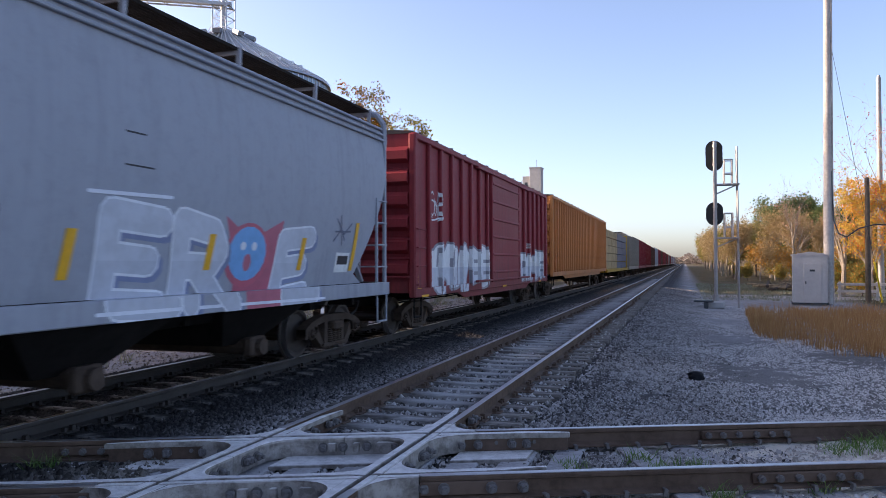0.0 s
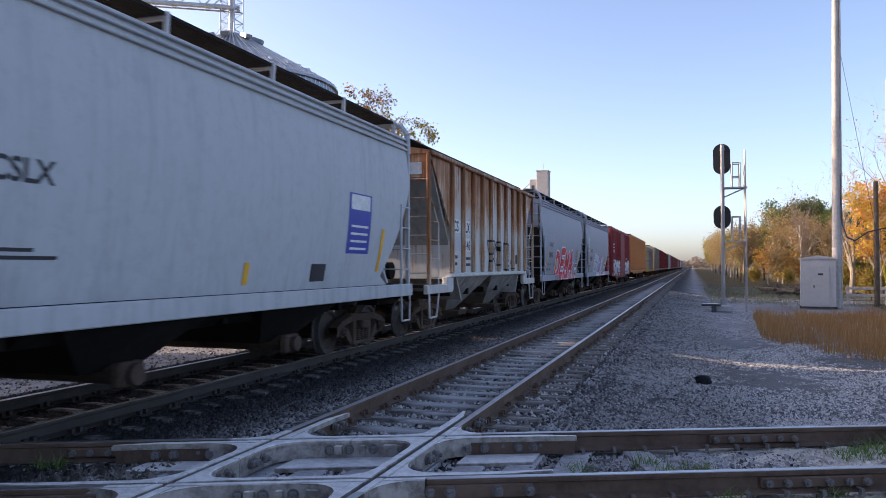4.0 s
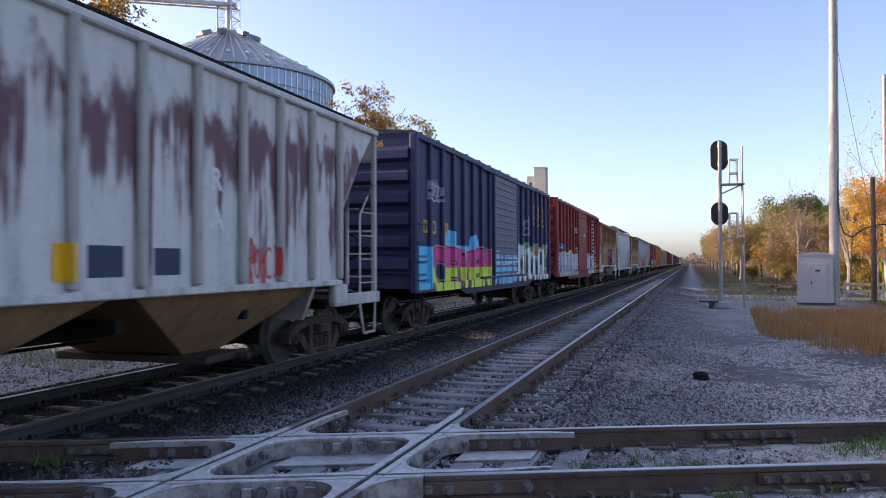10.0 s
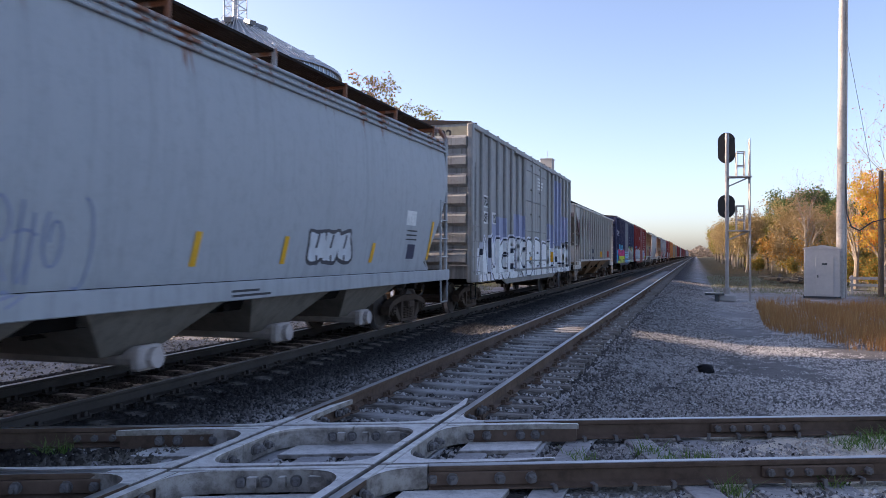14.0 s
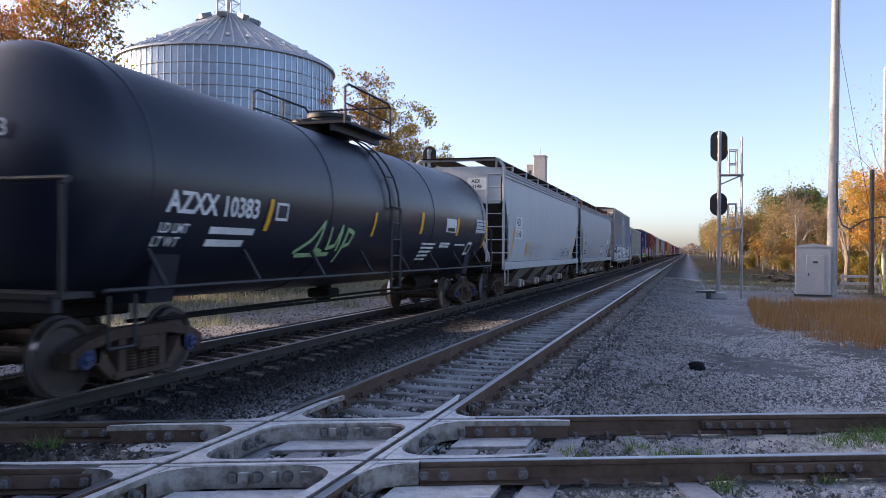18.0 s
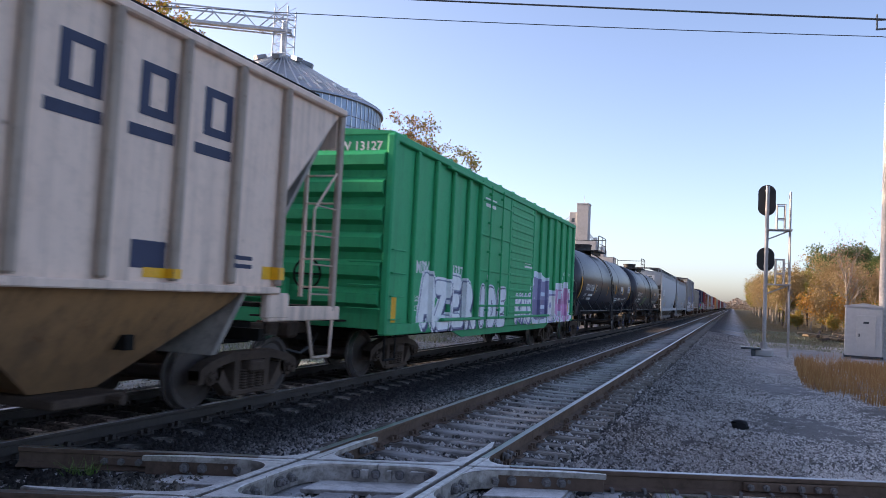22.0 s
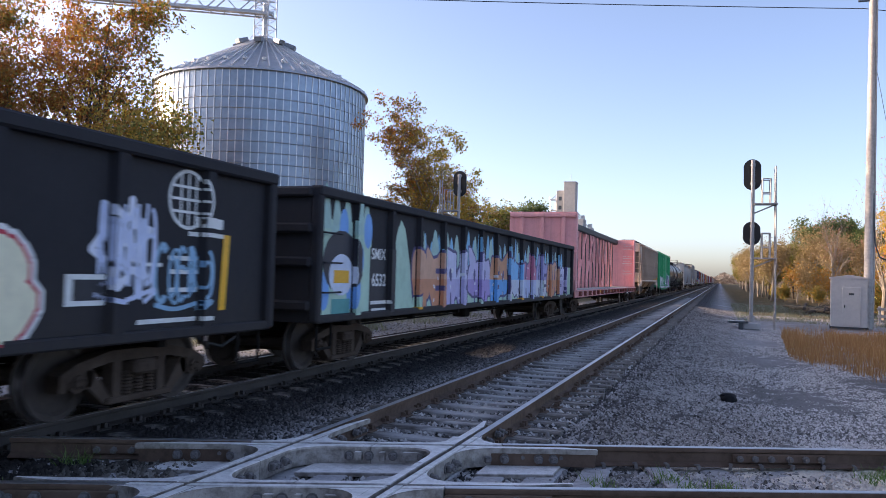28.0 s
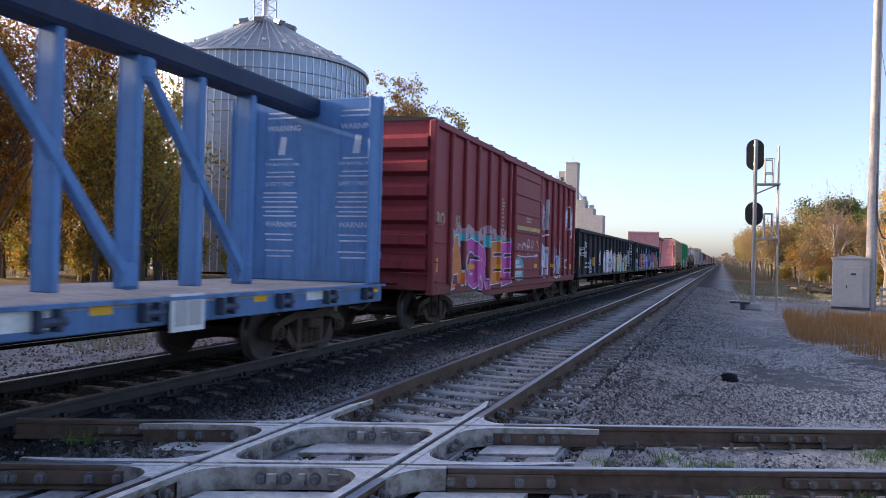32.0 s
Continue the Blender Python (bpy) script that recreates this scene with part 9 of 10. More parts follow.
    draw(c, s, "graffiti_scrawl", [[(-2.8, 1.5), (-2.78, 1.8), (-2.68, 1.72), (-2.78, 1.62)], [(-2.66, 1.56), (-2.62, 1.7), (-2.56, 1.58)], [(-2.42, 1.74), (-2.5, 1.66), (-2.42, 1.62), (-2.44, 1.44)]], 0.014, (0.12, 0.13, 0.16), 0.0045)
    scrawl(c, s, 3.45, 4.25, 2.0, 2.4, (0.08, 0.09, 0.12), 11, 11, 0.035)
    scrawl(c, s, 3.15, 3.7, 1.45, 1.75, (0.15, 0.16, 0.2), 12, 8, 0.03)
    scrawl(c, s, -3.1, -1.7, 1.05, 1.2, (0.12, 0.13, 0.16), 13, 16, 0.025)
    tape("H2", [(-4.27, 1.92, 0.12, 0.9, 0.06), (4.4, 1.92, 0.14, 0.85, 0.06), (-2.2, 1.6, 0.12, 0.5, 0.03)])
    card("H2", [(3.96, 1.58, 0.55, 0.34)], M_white)
    card("H2", [(3.85, 1.62, 0.2, 0.17), (4.1, 1.62, 0.2, 0.17)], M_ink, "sign_field", 0.009)
    # rust-streaked pair
    for key, yo, num in (("R1", 0.0, "346"), ("R2", 0.93, "335")):
        c, s, h = TR[key]
        card(key, [(-3.85 + yo, 2.60, 0.60, 0.34), (-2.80 + yo, 2.60, 0.52, 0.34), (-2.78 + yo, 2.15, 0.60, 0.34)], M_white)
        card(key, [(-3.85 + yo, 2.16, 0.60, 0.36)], M_blank)
        words(c, s, [("CS", 0.36, -4.10 + yo, 2.47), ("LX", 0.36, -3.02 + yo, 2.47), (num, 0.34, -3.06 + yo, 2.02)], M_ink, lift=0.009)
        bars(c, s, M_ink, [(-3.85 + yo, 1.83, 0.35, 0.08), (-3.85 + yo, 1.66, 0.3, 0.08), (-2.75 + yo, 1.80, 0.5, 0.07), (-2.75 + yo, 1.64, 0.5, 0.07)])
        words_end(c, [("CSLX", 0.2, -0.3, 3.72), (num, 0.2, 0.65, 3.72)], M_ink, -h + 0.13, 0.012)
        obj("number_plate", Geo().box(0.5, -h + 0.135, 3.80, 1.75, 0.012, 0.27), M_white, c)
    c, s, h = TR["R1"]
    at = lambda pts: [(-0.75 + 2.8 * p, 1.46 + 0.86 * q) for p, q in pts]
    K1 = (0.022, 0.022, 0.03)
    for l in ([(0.3, 1.02), (0, 1), (0.07, 0.56), (0.2, 0.62), (0.06, 0.3), (0.05, 0.0)], [(0.3, 1.02), (0.25, 0.62), (0.2, 0.55), (0.13, 0.4), (0.27, 0.42), (0.34, 0.2), (0.36, 0.0)], [(0.31, 0.42), (0.31, 0.75), (0.37, 0.98), (0.46, 1.0), (0.52, 0.78), (0.5, 0.5), (0.56, 0.25), (0.58, 0.04)], [(0.37, 0.45), (0.38, 0.2), (0.5, 0.22)], [(0.48, 1.0), (0.6, 0.98), (0.6, 0.08)], [(0.7, 0.05), (0.71, 0.98), (0.84, 0.94), (0.9, 0.65), (0.84, 0.42), (0.9, 0.2), (0.86, 0.0), (0.7, 0.05)], [(0.78, 0.85), (0.83, 0.72)], [(0.83, 0.85), (0.78, 0.72)], [(0.93, 0.95), (0.91, 0.4), (0.96, 0.35), (0.98, 0.92), (0.93, 0.95)], ellipse(0.95, 0.1, 0.02, 0.09, 8) + [(0.97, 0.1)], ellipse(0.385, 0.76, 0.016, 0.07, 8) + [(0.401, 0.76)], ellipse(0.43, 0.76, 0.016, 0.07, 8) + [(0.446, 0.76)]):
        draw(c, s, "graffiti_letter", [at(l)], 0.026, K1)
    draw(c, s, "graffiti_letter", [[(-1.0, 2.0), (-1.25, 2.05), (-1.3, 1.8), (-1.1, 1.84), (-1.0, 2.0)], [(-1.3, 1.8), (-1.25, 1.62), (-1.08, 1.62), (-1.02, 1.86)]], 0.026, K1)
    draw(c, s, "graffiti_letter", [[(2.12, 1.6), (2.14, 1.8), (2.26, 1.62), (2.28, 1.82)], [(2.46, 1.78), (2.36, 1.68), (2.44, 1.6), (2.5, 1.7)], [(2.66, 1.8), (2.58, 1.66), (2.7, 1.62)], [(2.24, 1.53), (2.5, 1.53)]], 0.015, K1)
    card("R1", [(3.05, 1.82, 0.28, 0.3)], M_ink)
    c, s, h = TR["R2"]
    piece(c, s, -1.0, 1.5, 1.45, 2.5, 2, ((0.20, 0.05, 0.06), (0.36, 0.16, 0.16)), (0.06, 0.05, 0.07), 31, cloud=(0.10, 0.09, 0.10))
    piece(c, s, 1.7, 4.0, 1.5, 2.45, 3, ((0.45, 0.40, 0.42), (0.55, 0.30, 0.30)), (0.30, 0.10, 0.14), 32)
    scrawl(c, s, 2.4, 4.0, 2.5, 3.2, (0.40, 0.30, 0.32), 33, 9, 0.04)
    card("R2", [(3.6, 1.7, 0.5, 0.5)], spray((0.25, 0.50, 0.62)), "graffiti_fill")
    # the hopper between them
    c, s, h = TR["W1"]
    card("W1", [(3.7, 2.35, 0.95, 1.05)], M_signblue)
    card("W1", [(3.7, 2.72, 0.8, 0.26)], M_white, "sign_field", 0.009)
    bars(c, s, M_white, [(3.7, 2.3 - 0.13 * k, 0.7, 0.04) for k in range(4)], lift=0.009)
    words(c, s, [("CSLX", 0.3, -3.9, 2.35)], M_ink)
    bars(c, s, M_ink, print_block(-4.0, 1.75, 1.0, 2))
    tape("W1", [(-4.4, 1.9, 0.12, 0.8, 0.05), (4.75, 1.9, 0.13, 0.8, 0.05), (0.2, 1.5, 0.12, 0.3)])
    card("W1", [(2.3, 1.5, 0.5, 0.28)], M_ink)
    # brick-red boxcar
    c, s, h = TR["S1"]
    slotted("S1", [(2.4 + 0.59 * k + (0.1 if k > 3 else 0), 3.52, 0.22, 0.30) for k in range(8)], M_white)
    lettered(c, s, "PERELS", -7.3, -1.5, 0.92, 2.1, [((0.40, 0.40, 0.43), 0.45), ((0.52, 0.54, 0.58), 1.0)], (0.70, 0.72, 0.76), 0.17, 0.03, halo=(0.42, 0.46, 0.22), far=0.025, shade=(0.10, 0.09, 0.12), seed=41)
    put_marks(c, s, "graffiti_base", [[(-7.3, 0.95), (-1.6, 0.95), (-1.5, 1.12), (-3.0, 1.22), (-4.6, 1.1), (-6.0, 1.25), (-7.3, 1.15)]], spray((0.40, 0.40, 0.43)), 0.003)
    lettered(c, s, "RUN", 2.75, 5.1, 0.95, 2.05, [((0.66, 0.66, 0.68), 1.0)], (0.10, 0.20, 0.42), 0.16, 0.03, halo=(0.62, 0.63, 0.66), far=0.07, shade=(0.30, 0.40, 0.55), seed=42)
    draw(c, s, "graffiti_letter", [[(5.72, 1.92), (5.84, 1.94), (5.82, 1.84), (5.72, 1.74), (5.86, 1.74)], ellipse(5.97, 1.84, 0.055, 0.10, 10) + [(6.02, 1.84)], [(6.10, 1.94), (6.10, 1.74)], ellipse(6.24, 1.84, 0.055, 0.10, 10) + [(6.295, 1.84)]], 0.018, WH)
    put_marks(c, s, "graffiti_block", [rect(5.95, 1.36, 0.22, 0.15)], spray((0.42, 0.62, 0.08)), 0.007)
    draw(c, s, "graffiti_letter", [[(5.55, 1.68), (5.95, 1.6), (6.05, 1.2), (5.6, 1.1)], [(6.08, 1.52), (6.45, 1.5), (6.45, 1.24), (6.08, 1.24), (6.08, 1.52)], [(6.26, 1.52), (6.26, 1.24)], [(5.45, 0.92), (5.75, 1.08), (5.95, 0.95)]], 0.022, WH)
    for k, z in enumerate((1.66, 1.55, 1.14, 1.02)):
        draw(c, s, "graffiti_scrawl", [[(6.12 + 0.045 * j, z + (0.05 if j % 2 else -0.04) * (1 if (j + k) % 3 else 0.3)) for j in range(8)]], 0.014, WH)
    put_marks(c, s, "paint_patch", [ellipse(6.62, 1.36, 0.10, 0.20, 10)], spray((0.45, 0.02, 0.03)), 0.004)
    card("S1", [(-6.6, 2.35, 1.3, 0.26)], spray((0.10, 0.16, 0.32)), "number_patch")
    words(c, s, [("528614", 0.3, -7.1, 2.26)], M_white, lift=0.009)
    tape("S1", [(7.1, 1.40, 0.75, 0.12), (0.2, 0.93, 0.6, 0.12), (2.4, 0.93, 0.5, 0.12), (-3.6, 0.93, 0.6, 0.12), (4.6, 0.95, 0.5, 0.12)])
    bars(c, s, M_white, print_block(5.6, 2.5, 0.5, 6, seed=7) + print_block(-2.3, 3.35, 0.6, 3, 0.05, 0.1) + print_block(-2.1, 2.4, 0.5, 4, seed=4))
    card("S1", [(0.75, 3.05, 0.35, 0.22)], M_white)
    put_marks(c, s, "vent_strip", [rect(5.05, 2.3 + 0.22 * k, 0.28, 0.10) for k in range(9)], M_white, 0.006)
    words_end(c, [("528614", 0.22, -0.3, 3.78)], M_white, -h + 0.02)
    # navy boxcar
    c, s, h = TR["B1"]
    slotted("B1", [(4.9, 3.48, 0.46, 0.54), (5.85, 3.48, 0.46, 0.54), (6.8, 3.46, 0.46, 0.54)], M_gold)
    card("B1", [(y, 3.05, 0.62, 0.10) for y in (4.9, 5.85, 6.8)], M_gold, "emblem_bar")
    slotted("B1", [(-7.2, 2.42, 0.28, 0.29), (-6.8, 2.42, 0.28, 0.29), (-6.2, 2.42, 0.26, 0.29), (-5.85, 2.42, 0.26, 0.29)], M_gold)
    card("B1", [(-7.62, 1.50, 0.95, 0.95)], spray((0.06, 0.45, 0.66)), "graffiti_fill")
    bars(c, s, spray((0.03, 0.10, 0.16)), [(-7.6, 1.75, 0.6, 0.05), (-7.6, 1.62, 0.55, 0.05), (-7.6, 1.35, 0.5, 0.06), (-7.55, 1.2, 0.4, 0.03)], "graffiti_print", 0.009)
    put_marks(c, s, "graffiti_cloud", [ellipse(-5.6, 2.05, 0.55, 0.36), ellipse(-3.35, 2.05, 0.5, 0.36), ellipse(-4.6, 1.85, 2.4, 0.2)], spray((0.07, 0.48, 0.70)), 0.0028)
    word_piece(c, s, "CEVEN", -7.05, -1.75, 0.86, 1.92, [((0.55, 0.68, 0.07), 0.60), ((0.60, 0.06, 0.22), 1.0)], (0.03, 0.03, 0.05), 2, halo=(0.62, 0.20, 0.26), bold=0.065, wide=0.022)
    lettered(c, s, "AWES", -1.35, 1.75, 0.95, 1.85, [((0.10, 0.50, 0.74), 0.55), ((0.16, 0.60, 0.80), 1.0)], (0.50, 0.06, 0.20), 0.11, 0.035, halo=(0.08, 0.42, 0.66), far=0.05, shade=(0.03, 0.05, 0.16), seed=52)
    put_marks(c, s, "graffiti_cloud", [ellipse(2.7 + 0.85 * k, 1.86 + 0.12 * (k % 2), 0.62, 0.36) for k in range(6)], spray((0.20, 0.34, 0.14)), 0.0024)
    put_marks(c, s, "graffiti_flame", [flame(5.35, 1.95, 0.3, 0.7), flame(6.9, 1.5, 0.35, 0.9)], spray((0.55, 0.20, 0.12)), 0.0032)
    lettered(c, s, "ROWN", 2.05, 7.1, 0.96, 2.16, [((0.66, 0.65, 0.62), 0.4), ((0.76, 0.75, 0.72), 1.0)], (0.45, 0.47, 0.42), 0.21, 0.025, halo=(0.22, 0.38, 0.14), far=0.05, shade=(0.02, 0.018, 0.025), seed=54)
    lettered(c, s, "L", 6.95, 7.75, 0.98, 1.5, [((0.70, 0.70, 0.68), 1.0)], (0.03, 0.03, 0.04), 0.10, 0.03, seed=55)
    scrawl(c, s, 2.8, 4.3, 2.7, 3.2, (0.22, 0.24, 0.34), 54, 10, 0.07)
    scrawl(c, s, -7.3, -6.3, 3.1, 3.5, (0.30, 0.31, 0.38), 55, 10, 0.05)
    scrawl(c, s, 7.3, 7.9, 2.0, 2.4, WH, 56, 8, 0.04)
    words_end(c, [("138306", 0.2, 0.3, 4.1)], M_gold, -h + 0.02)
    # stained hopper
    c, s, h = TR["M1"]
    card("M1", [(-6.85, 1.88, 0.68, 1.05), (-5.9, 1.88, 0.78, 1.02)], M_blank)
    words(c, s, [("IN", 0.34, -7.0, 2.18), ("TX", 0.34, -6.25, 2.16), ("47", 0.36, -7.0, 1.84), ("29", 0.36, -6.15, 1.84)], M_navyink, lift=0.009)
    scrawl(c, s, -7.1, -6.6, 1.4, 1.75, BK, 61, 9, 0.03)
    scrawl(c, s, -5.15, -4.1, 1.35, 1.85, BK, 62, 14, 0.03)
    scrawl(c, s, -3.2, -2.4, 1.4, 1.9, (0.10, 0.10, 0.12), 63, 7, 0.04)
    words(c, s, [("R", 0.38, 3.72, 2.52), ("A", 0.38, 3.72, 2.04)], M_white)
    card("M1", [(1.9, 1.63, 0.5, 0.32), (2.9, 1.63, 0.45, 0.3), (-3.4, 1.5, 0.3, 0.2)], M_navyink)
    scrawl(c, s, 4.55, 5.3, 1.35, 1.85, (0.50, 0.05, 0.04), 64, 12, 0.04)
    tape("M1", [(1.35, 1.62, 0.2, 0.36)])
    words_end(c, [("47292", 0.24, 0.35, 3.66)], M_navyink, -h + 0.13, 0.016)
    obj("number_plate", Geo().box(0.75, -h + 0.13, 3.72, 1.1, 0.014, 0.5), M_white, c)
    # tall grey boxcar
    c, s, h = TR["T1"]
    card("T1", [(-7.08, 3.07, 0.5, 0.34), (-6.33, 3.07, 0.46, 0.34), (-7.05, 2.62, 0.5, 0.34), (-6.37, 2.62, 0.46, 0.34), (-5.45, 2.64, 0.46, 0.34)], M_white)
    words(c, s, [("TO", 0.34, -7.31, 2.95), ("FX", 0.34, -6.54, 2.95), ("88", 0.34, -7.27, 2.50), ("71", 0.34, -6.57, 2.50), ("02", 0.34, -5.66, 2.52)], M_ink, lift=0.009)
    for r in ((5.0, 3.3, 1.5, 2.7), (6.7, 2.5, 1.7, 1.5), (3.1, 2.3, 1.0, 1.0), (-2.6, 2.4, 1.6, 1.0), (-5.2, 2.3, 2.2, 0.8)):
        card("T1", [r], spray((0.26, 0.28, 0.40)), "paint_patch", 0.002)
    for y0, y1, wd, sd in ((-7.5, -1.75, "AUGEK", 71), (-1.6, 2.35, "DPB", 72), (2.45, 7.75, "PALMA", 73)):
        put_marks(c, s, "graffiti_ground", [[(y0, 0.84), (y1, 0.84), (y1, 1.75)] + [(y1 - (y1 - y0) * j / 9, 1.86 + 0.16 * math.sin(2.1 * j + sd)) for j in range(1, 9)] + [(y0, 1.75)]], spray((0.70, 0.70, 0.72)), 0.0022)
        lettered(c, s, wd, y0, y1, 0.84, 2.12, [((0.74, 0.74, 0.76), 1.0)], (0.018, 0.022, 0.04), 0.16 if len(wd) > 3 else 0.2, 0.06, halo=(0.62, 0.63, 0.70), far=0.06, seed=sd)
    scrawl(c, s, -7.95, -7.65, 2.3, 3.9, (0.06, 0.06, 0.07), 74, 12, 0.04)
    bars(c, s, M_white, print_block(0.3, 4.35, 1.1, 4, 0.07, 0.12))
    tape("T1", [(-7.9, 1.6, 0.16, 0.9), (3.5, 1.5, 0.14, 0.4), (7.4, 1.5, 0.14, 0.4), (-0.9, 1.45, 0.3, 0.14)])
    words_end(c, [("TOFX887102", 0.36, -0.95, 4.60)], M_ink, -h + 0.055)
    # number band, tinted yellow for the low sun that grazes the car's end
    obj("number_band", Geo().box(0.35, -h + 0.058, 4.72, 2.5, 0.01, 0.42), paint("sunlit_end_paint", (0.42, 0.37, 0.27)), c)
    # two grey hoppers
    c, s, h = TR["AX1"]
    words(c, s, [("ACFX", 0.26, -6.68, 2.42), ("67986", 0.27, -6.7, 1.98)], M_navyink)
    bars(c, s, M_ink, print_block(-6.75, 1.66, 1.3, 2, 0.06, 0.14) + print_block(-0.4, 1.12, 1.0, 2, 0.03, 0.06))
    for k in range(3):
        scrawl(c, s, -5.5 + 0.95 * k, -4.5 + 0.95 * k, 1.3, 2.1, ((0.30, 0.25, 0.34), (0.22, 0.24, 0.33), (0.20, 0.23, 0.32))[k], 81 + k, 7, 0.03)
    piece(c, s, 1.9, 3.4, 1.42, 1.95, 3, ((0.46, 0.48, 0.50),), (0.05, 0.05, 0.06), 84)
    tape("AX1", [(-7.13, 1.9, 0.13, 0.95, 0.06), (-4.1, 1.65, 0.13, 0.34, 0.02), (-0.95, 1.65, 0.13, 0.42, 0.03), (1.15, 1.65, 0.13, 0.40, 0.03), (4.35, 1.62, 0.14, 0.36, 0.04), (7.5, 1.9, 0.13, 0.85, 0.07)])
    card("AX1", [(6.2, 2.34, 0.55, 0.3)], M_white)
    bars(c, s, M_ink, [(6.3, 2.08 - 0.09 * k, 0.6, 0.03) for k in range(3)])
    card("AX1", [(6.35, 1.65, 0.45, 0.3)], M_navyink)
    words_end(c, [("67986", 0.2, 0.3, 3.6)], M_navyink, -h + 0.08)
    c, s, h = TR["AE1"]
    card("AE1", [(-6.35, 2.60, 1.0, 0.36), (-6.2, 2.20, 1.15, 0.36)], M_white)
    words(c, s, [("AEX", 0.34, -6.72, 2.48), ("13148", 0.34, -6.72, 2.08)], M_ink, lift=0.009)
    obj("number_plate", Geo().box(0.62, -h + 0.095, 3.76, 0.60, 0.012, 0.38), M_white, c)
    words_end(c, [("AEX", 0.16, 0.44, 3.79), ("13148", 0.16, 0.38, 3.62)], M_ink, -h + 0.088, 0.004)
    scrawl(c, s, -4.2, -1.4, 1.35, 1.9, (0.42, 0.26, 0.26), 91, 12, 0.035)
    scrawl(c, s, -4.8, -3.9, 1.5, 1.9, (0.55, 0.45, 0.08), 92, 7, 0.04)
    scrawl(c, s, 3.6, 6.3, 1.35, 1.75, (0.06, 0.06, 0.07), 93, 13, 0.04)
    tape("AE1", [(-7.05, 1.92, 0.13, 0.9, 0.07), (-4.6, 1.62, 0.1, 0.4, 0.03), (7.4, 1.9, 0.13, 0.8, 0.07)])
    # tank cars
    for key, num, d in (("TK1", "AZXX 10383", 0.0), ("TK2", "AZXX 10246", 0.22)):
        c, s, h = TR[key]
        words(c, s, [(num, 0.36, -6.95 + d, 2.02), ("LD LMT", 0.16, -7.0 + d, 1.78), ("LT WT", 0.16, -7.05 + d, 1.62)], M_white)
        bars(c, s, M_white, [(-5.6 + d, 1.83, 0.85, 0.09), (-5.6 + d, 1.67, 0.85, 0.09), (-5.2 + d, 1.83, 0.4, 0.09)])
        tape(key, [(-7.82, 2.1, 0.18, 0.85, 0.05), (-4.7 + d, 2.08, 0.10, 0.45, 0.04), (-0.85, 2.08, 0.10, 0.45, 0.04), (1.85, 2.2, 0.17, 0.48, 0.03), (4.65, 2.2, 0.17, 0.45, 0.03), (7.55, 2.1, 0.12, 0.85, 0.08)])
        card(key, [(4.1, 2.22, 0.86, 0.34)], M_white)
        card(key, [(6.95, 2.28, 1.0, 0.40)], M_blank)
        bars(c, s, M_tk, [(6.95, 2.40 - 0.10 * k, 0.9, 0.022) for k in range(4)] + [(4.1, 2.12, 0.6, 0.09)], lift=0.010)
        bars(c, s, M_white, [(2.65, 1.75 - 0.09 * k, 1.0 - 0.08 * k, 0.045) for k in range(5)] + [(3.9, 1.77, 0.8, 0.05), (3.9, 1.70, 0.75, 0.05), (5.2, 1.75, 0.95, 0.04)], lift=0.012)
        card(key, [(6.15, 1.66, 0.42, 0.34), (-4.35 + d, 2.14, 0.34, 0.26)], M_white)
        card(key, [(6.15, 1.66, 0.30, 0.22), (-4.35 + d, 2.14, 0.26, 0.18)], M_tk, "sign_field", 0.010)
        words_end(c, [(num[5:], 0.26, -0.2, 2.75)], M_white, -h + 0.42)
    c, s, h = TR["TK1"]
    draw(c, s, "graffiti_scrawl", [[(-3.6, 1.55), (-3.2, 1.75), (-2.9, 2.05), (-2.95, 1.6), (-2.7, 1.56)], [(-2.6, 1.95), (-2.55, 1.62), (-2.3, 1.66), (-2.2, 2.0), (-2.15, 1.6)], [(-2.0, 1.4), (-1.95, 1.95), (-1.7, 1.9), (-1.75, 1.7), (-1.95, 1.66)], [(-3.5, 1.5), (-2.4, 1.52)]], 0.035, (0.26, 0.40, 0.20))
    # green boxcar
    c, s, h = TR["G1"]
    words(c, s, [("MD", 0.32, -7.08, 1.96), ("W", 0.32, -6.2, 1.97), ("131", 0.32, -5.08, 1.97), ("27", 0.32, -4.32, 1.96), ("LD LMT", 0.15, -7.05, 1.42), ("LT WT", 0.15, -7.05, 1.24)], M_white)
    tape("G1", [(-7.74, 1.26, 0.26, 0.44), (7.45, 1.35, 0.24, 0.42), (-5.0, 0.74, 0.55, 0.1), (-1.8, 0.72, 0.55, 0.1), (2.2, 0.78, 0.6, 0.1), (5.6, 0.78, 0.5, 0.1)])
    lettered(c, s, "AZER", -6.6, -3.3, 0.86, 1.9, [((0.70, 0.70, 0.72), 1.0)], (0.20, 0.22, 0.30), 0.14, 0.03, halo=(0.66, 0.67, 0.70), far=0.05, shade=(0.05, 0.05, 0.12), seed=111)
    lettered(c, s, "IDE", -3.25, -0.9, 0.86, 1.8, [((0.60, 0.61, 0.66), 1.0)], (0.07, 0.07, 0.13), 0.14, 0.035, halo=(0.50, 0.52, 0.58), far=0.04, seed=112)
    lettered(c, s, "KNS", 0.1, 1.85, 0.92, 1.68, [((0.72, 0.72, 0.75), 1.0)], (0.16, 0.17, 0.34), 0.09, 0.03, halo=(0.70, 0.71, 0.74), far=0.035, shade=(0.14, 0.15, 0.30), seed=113)
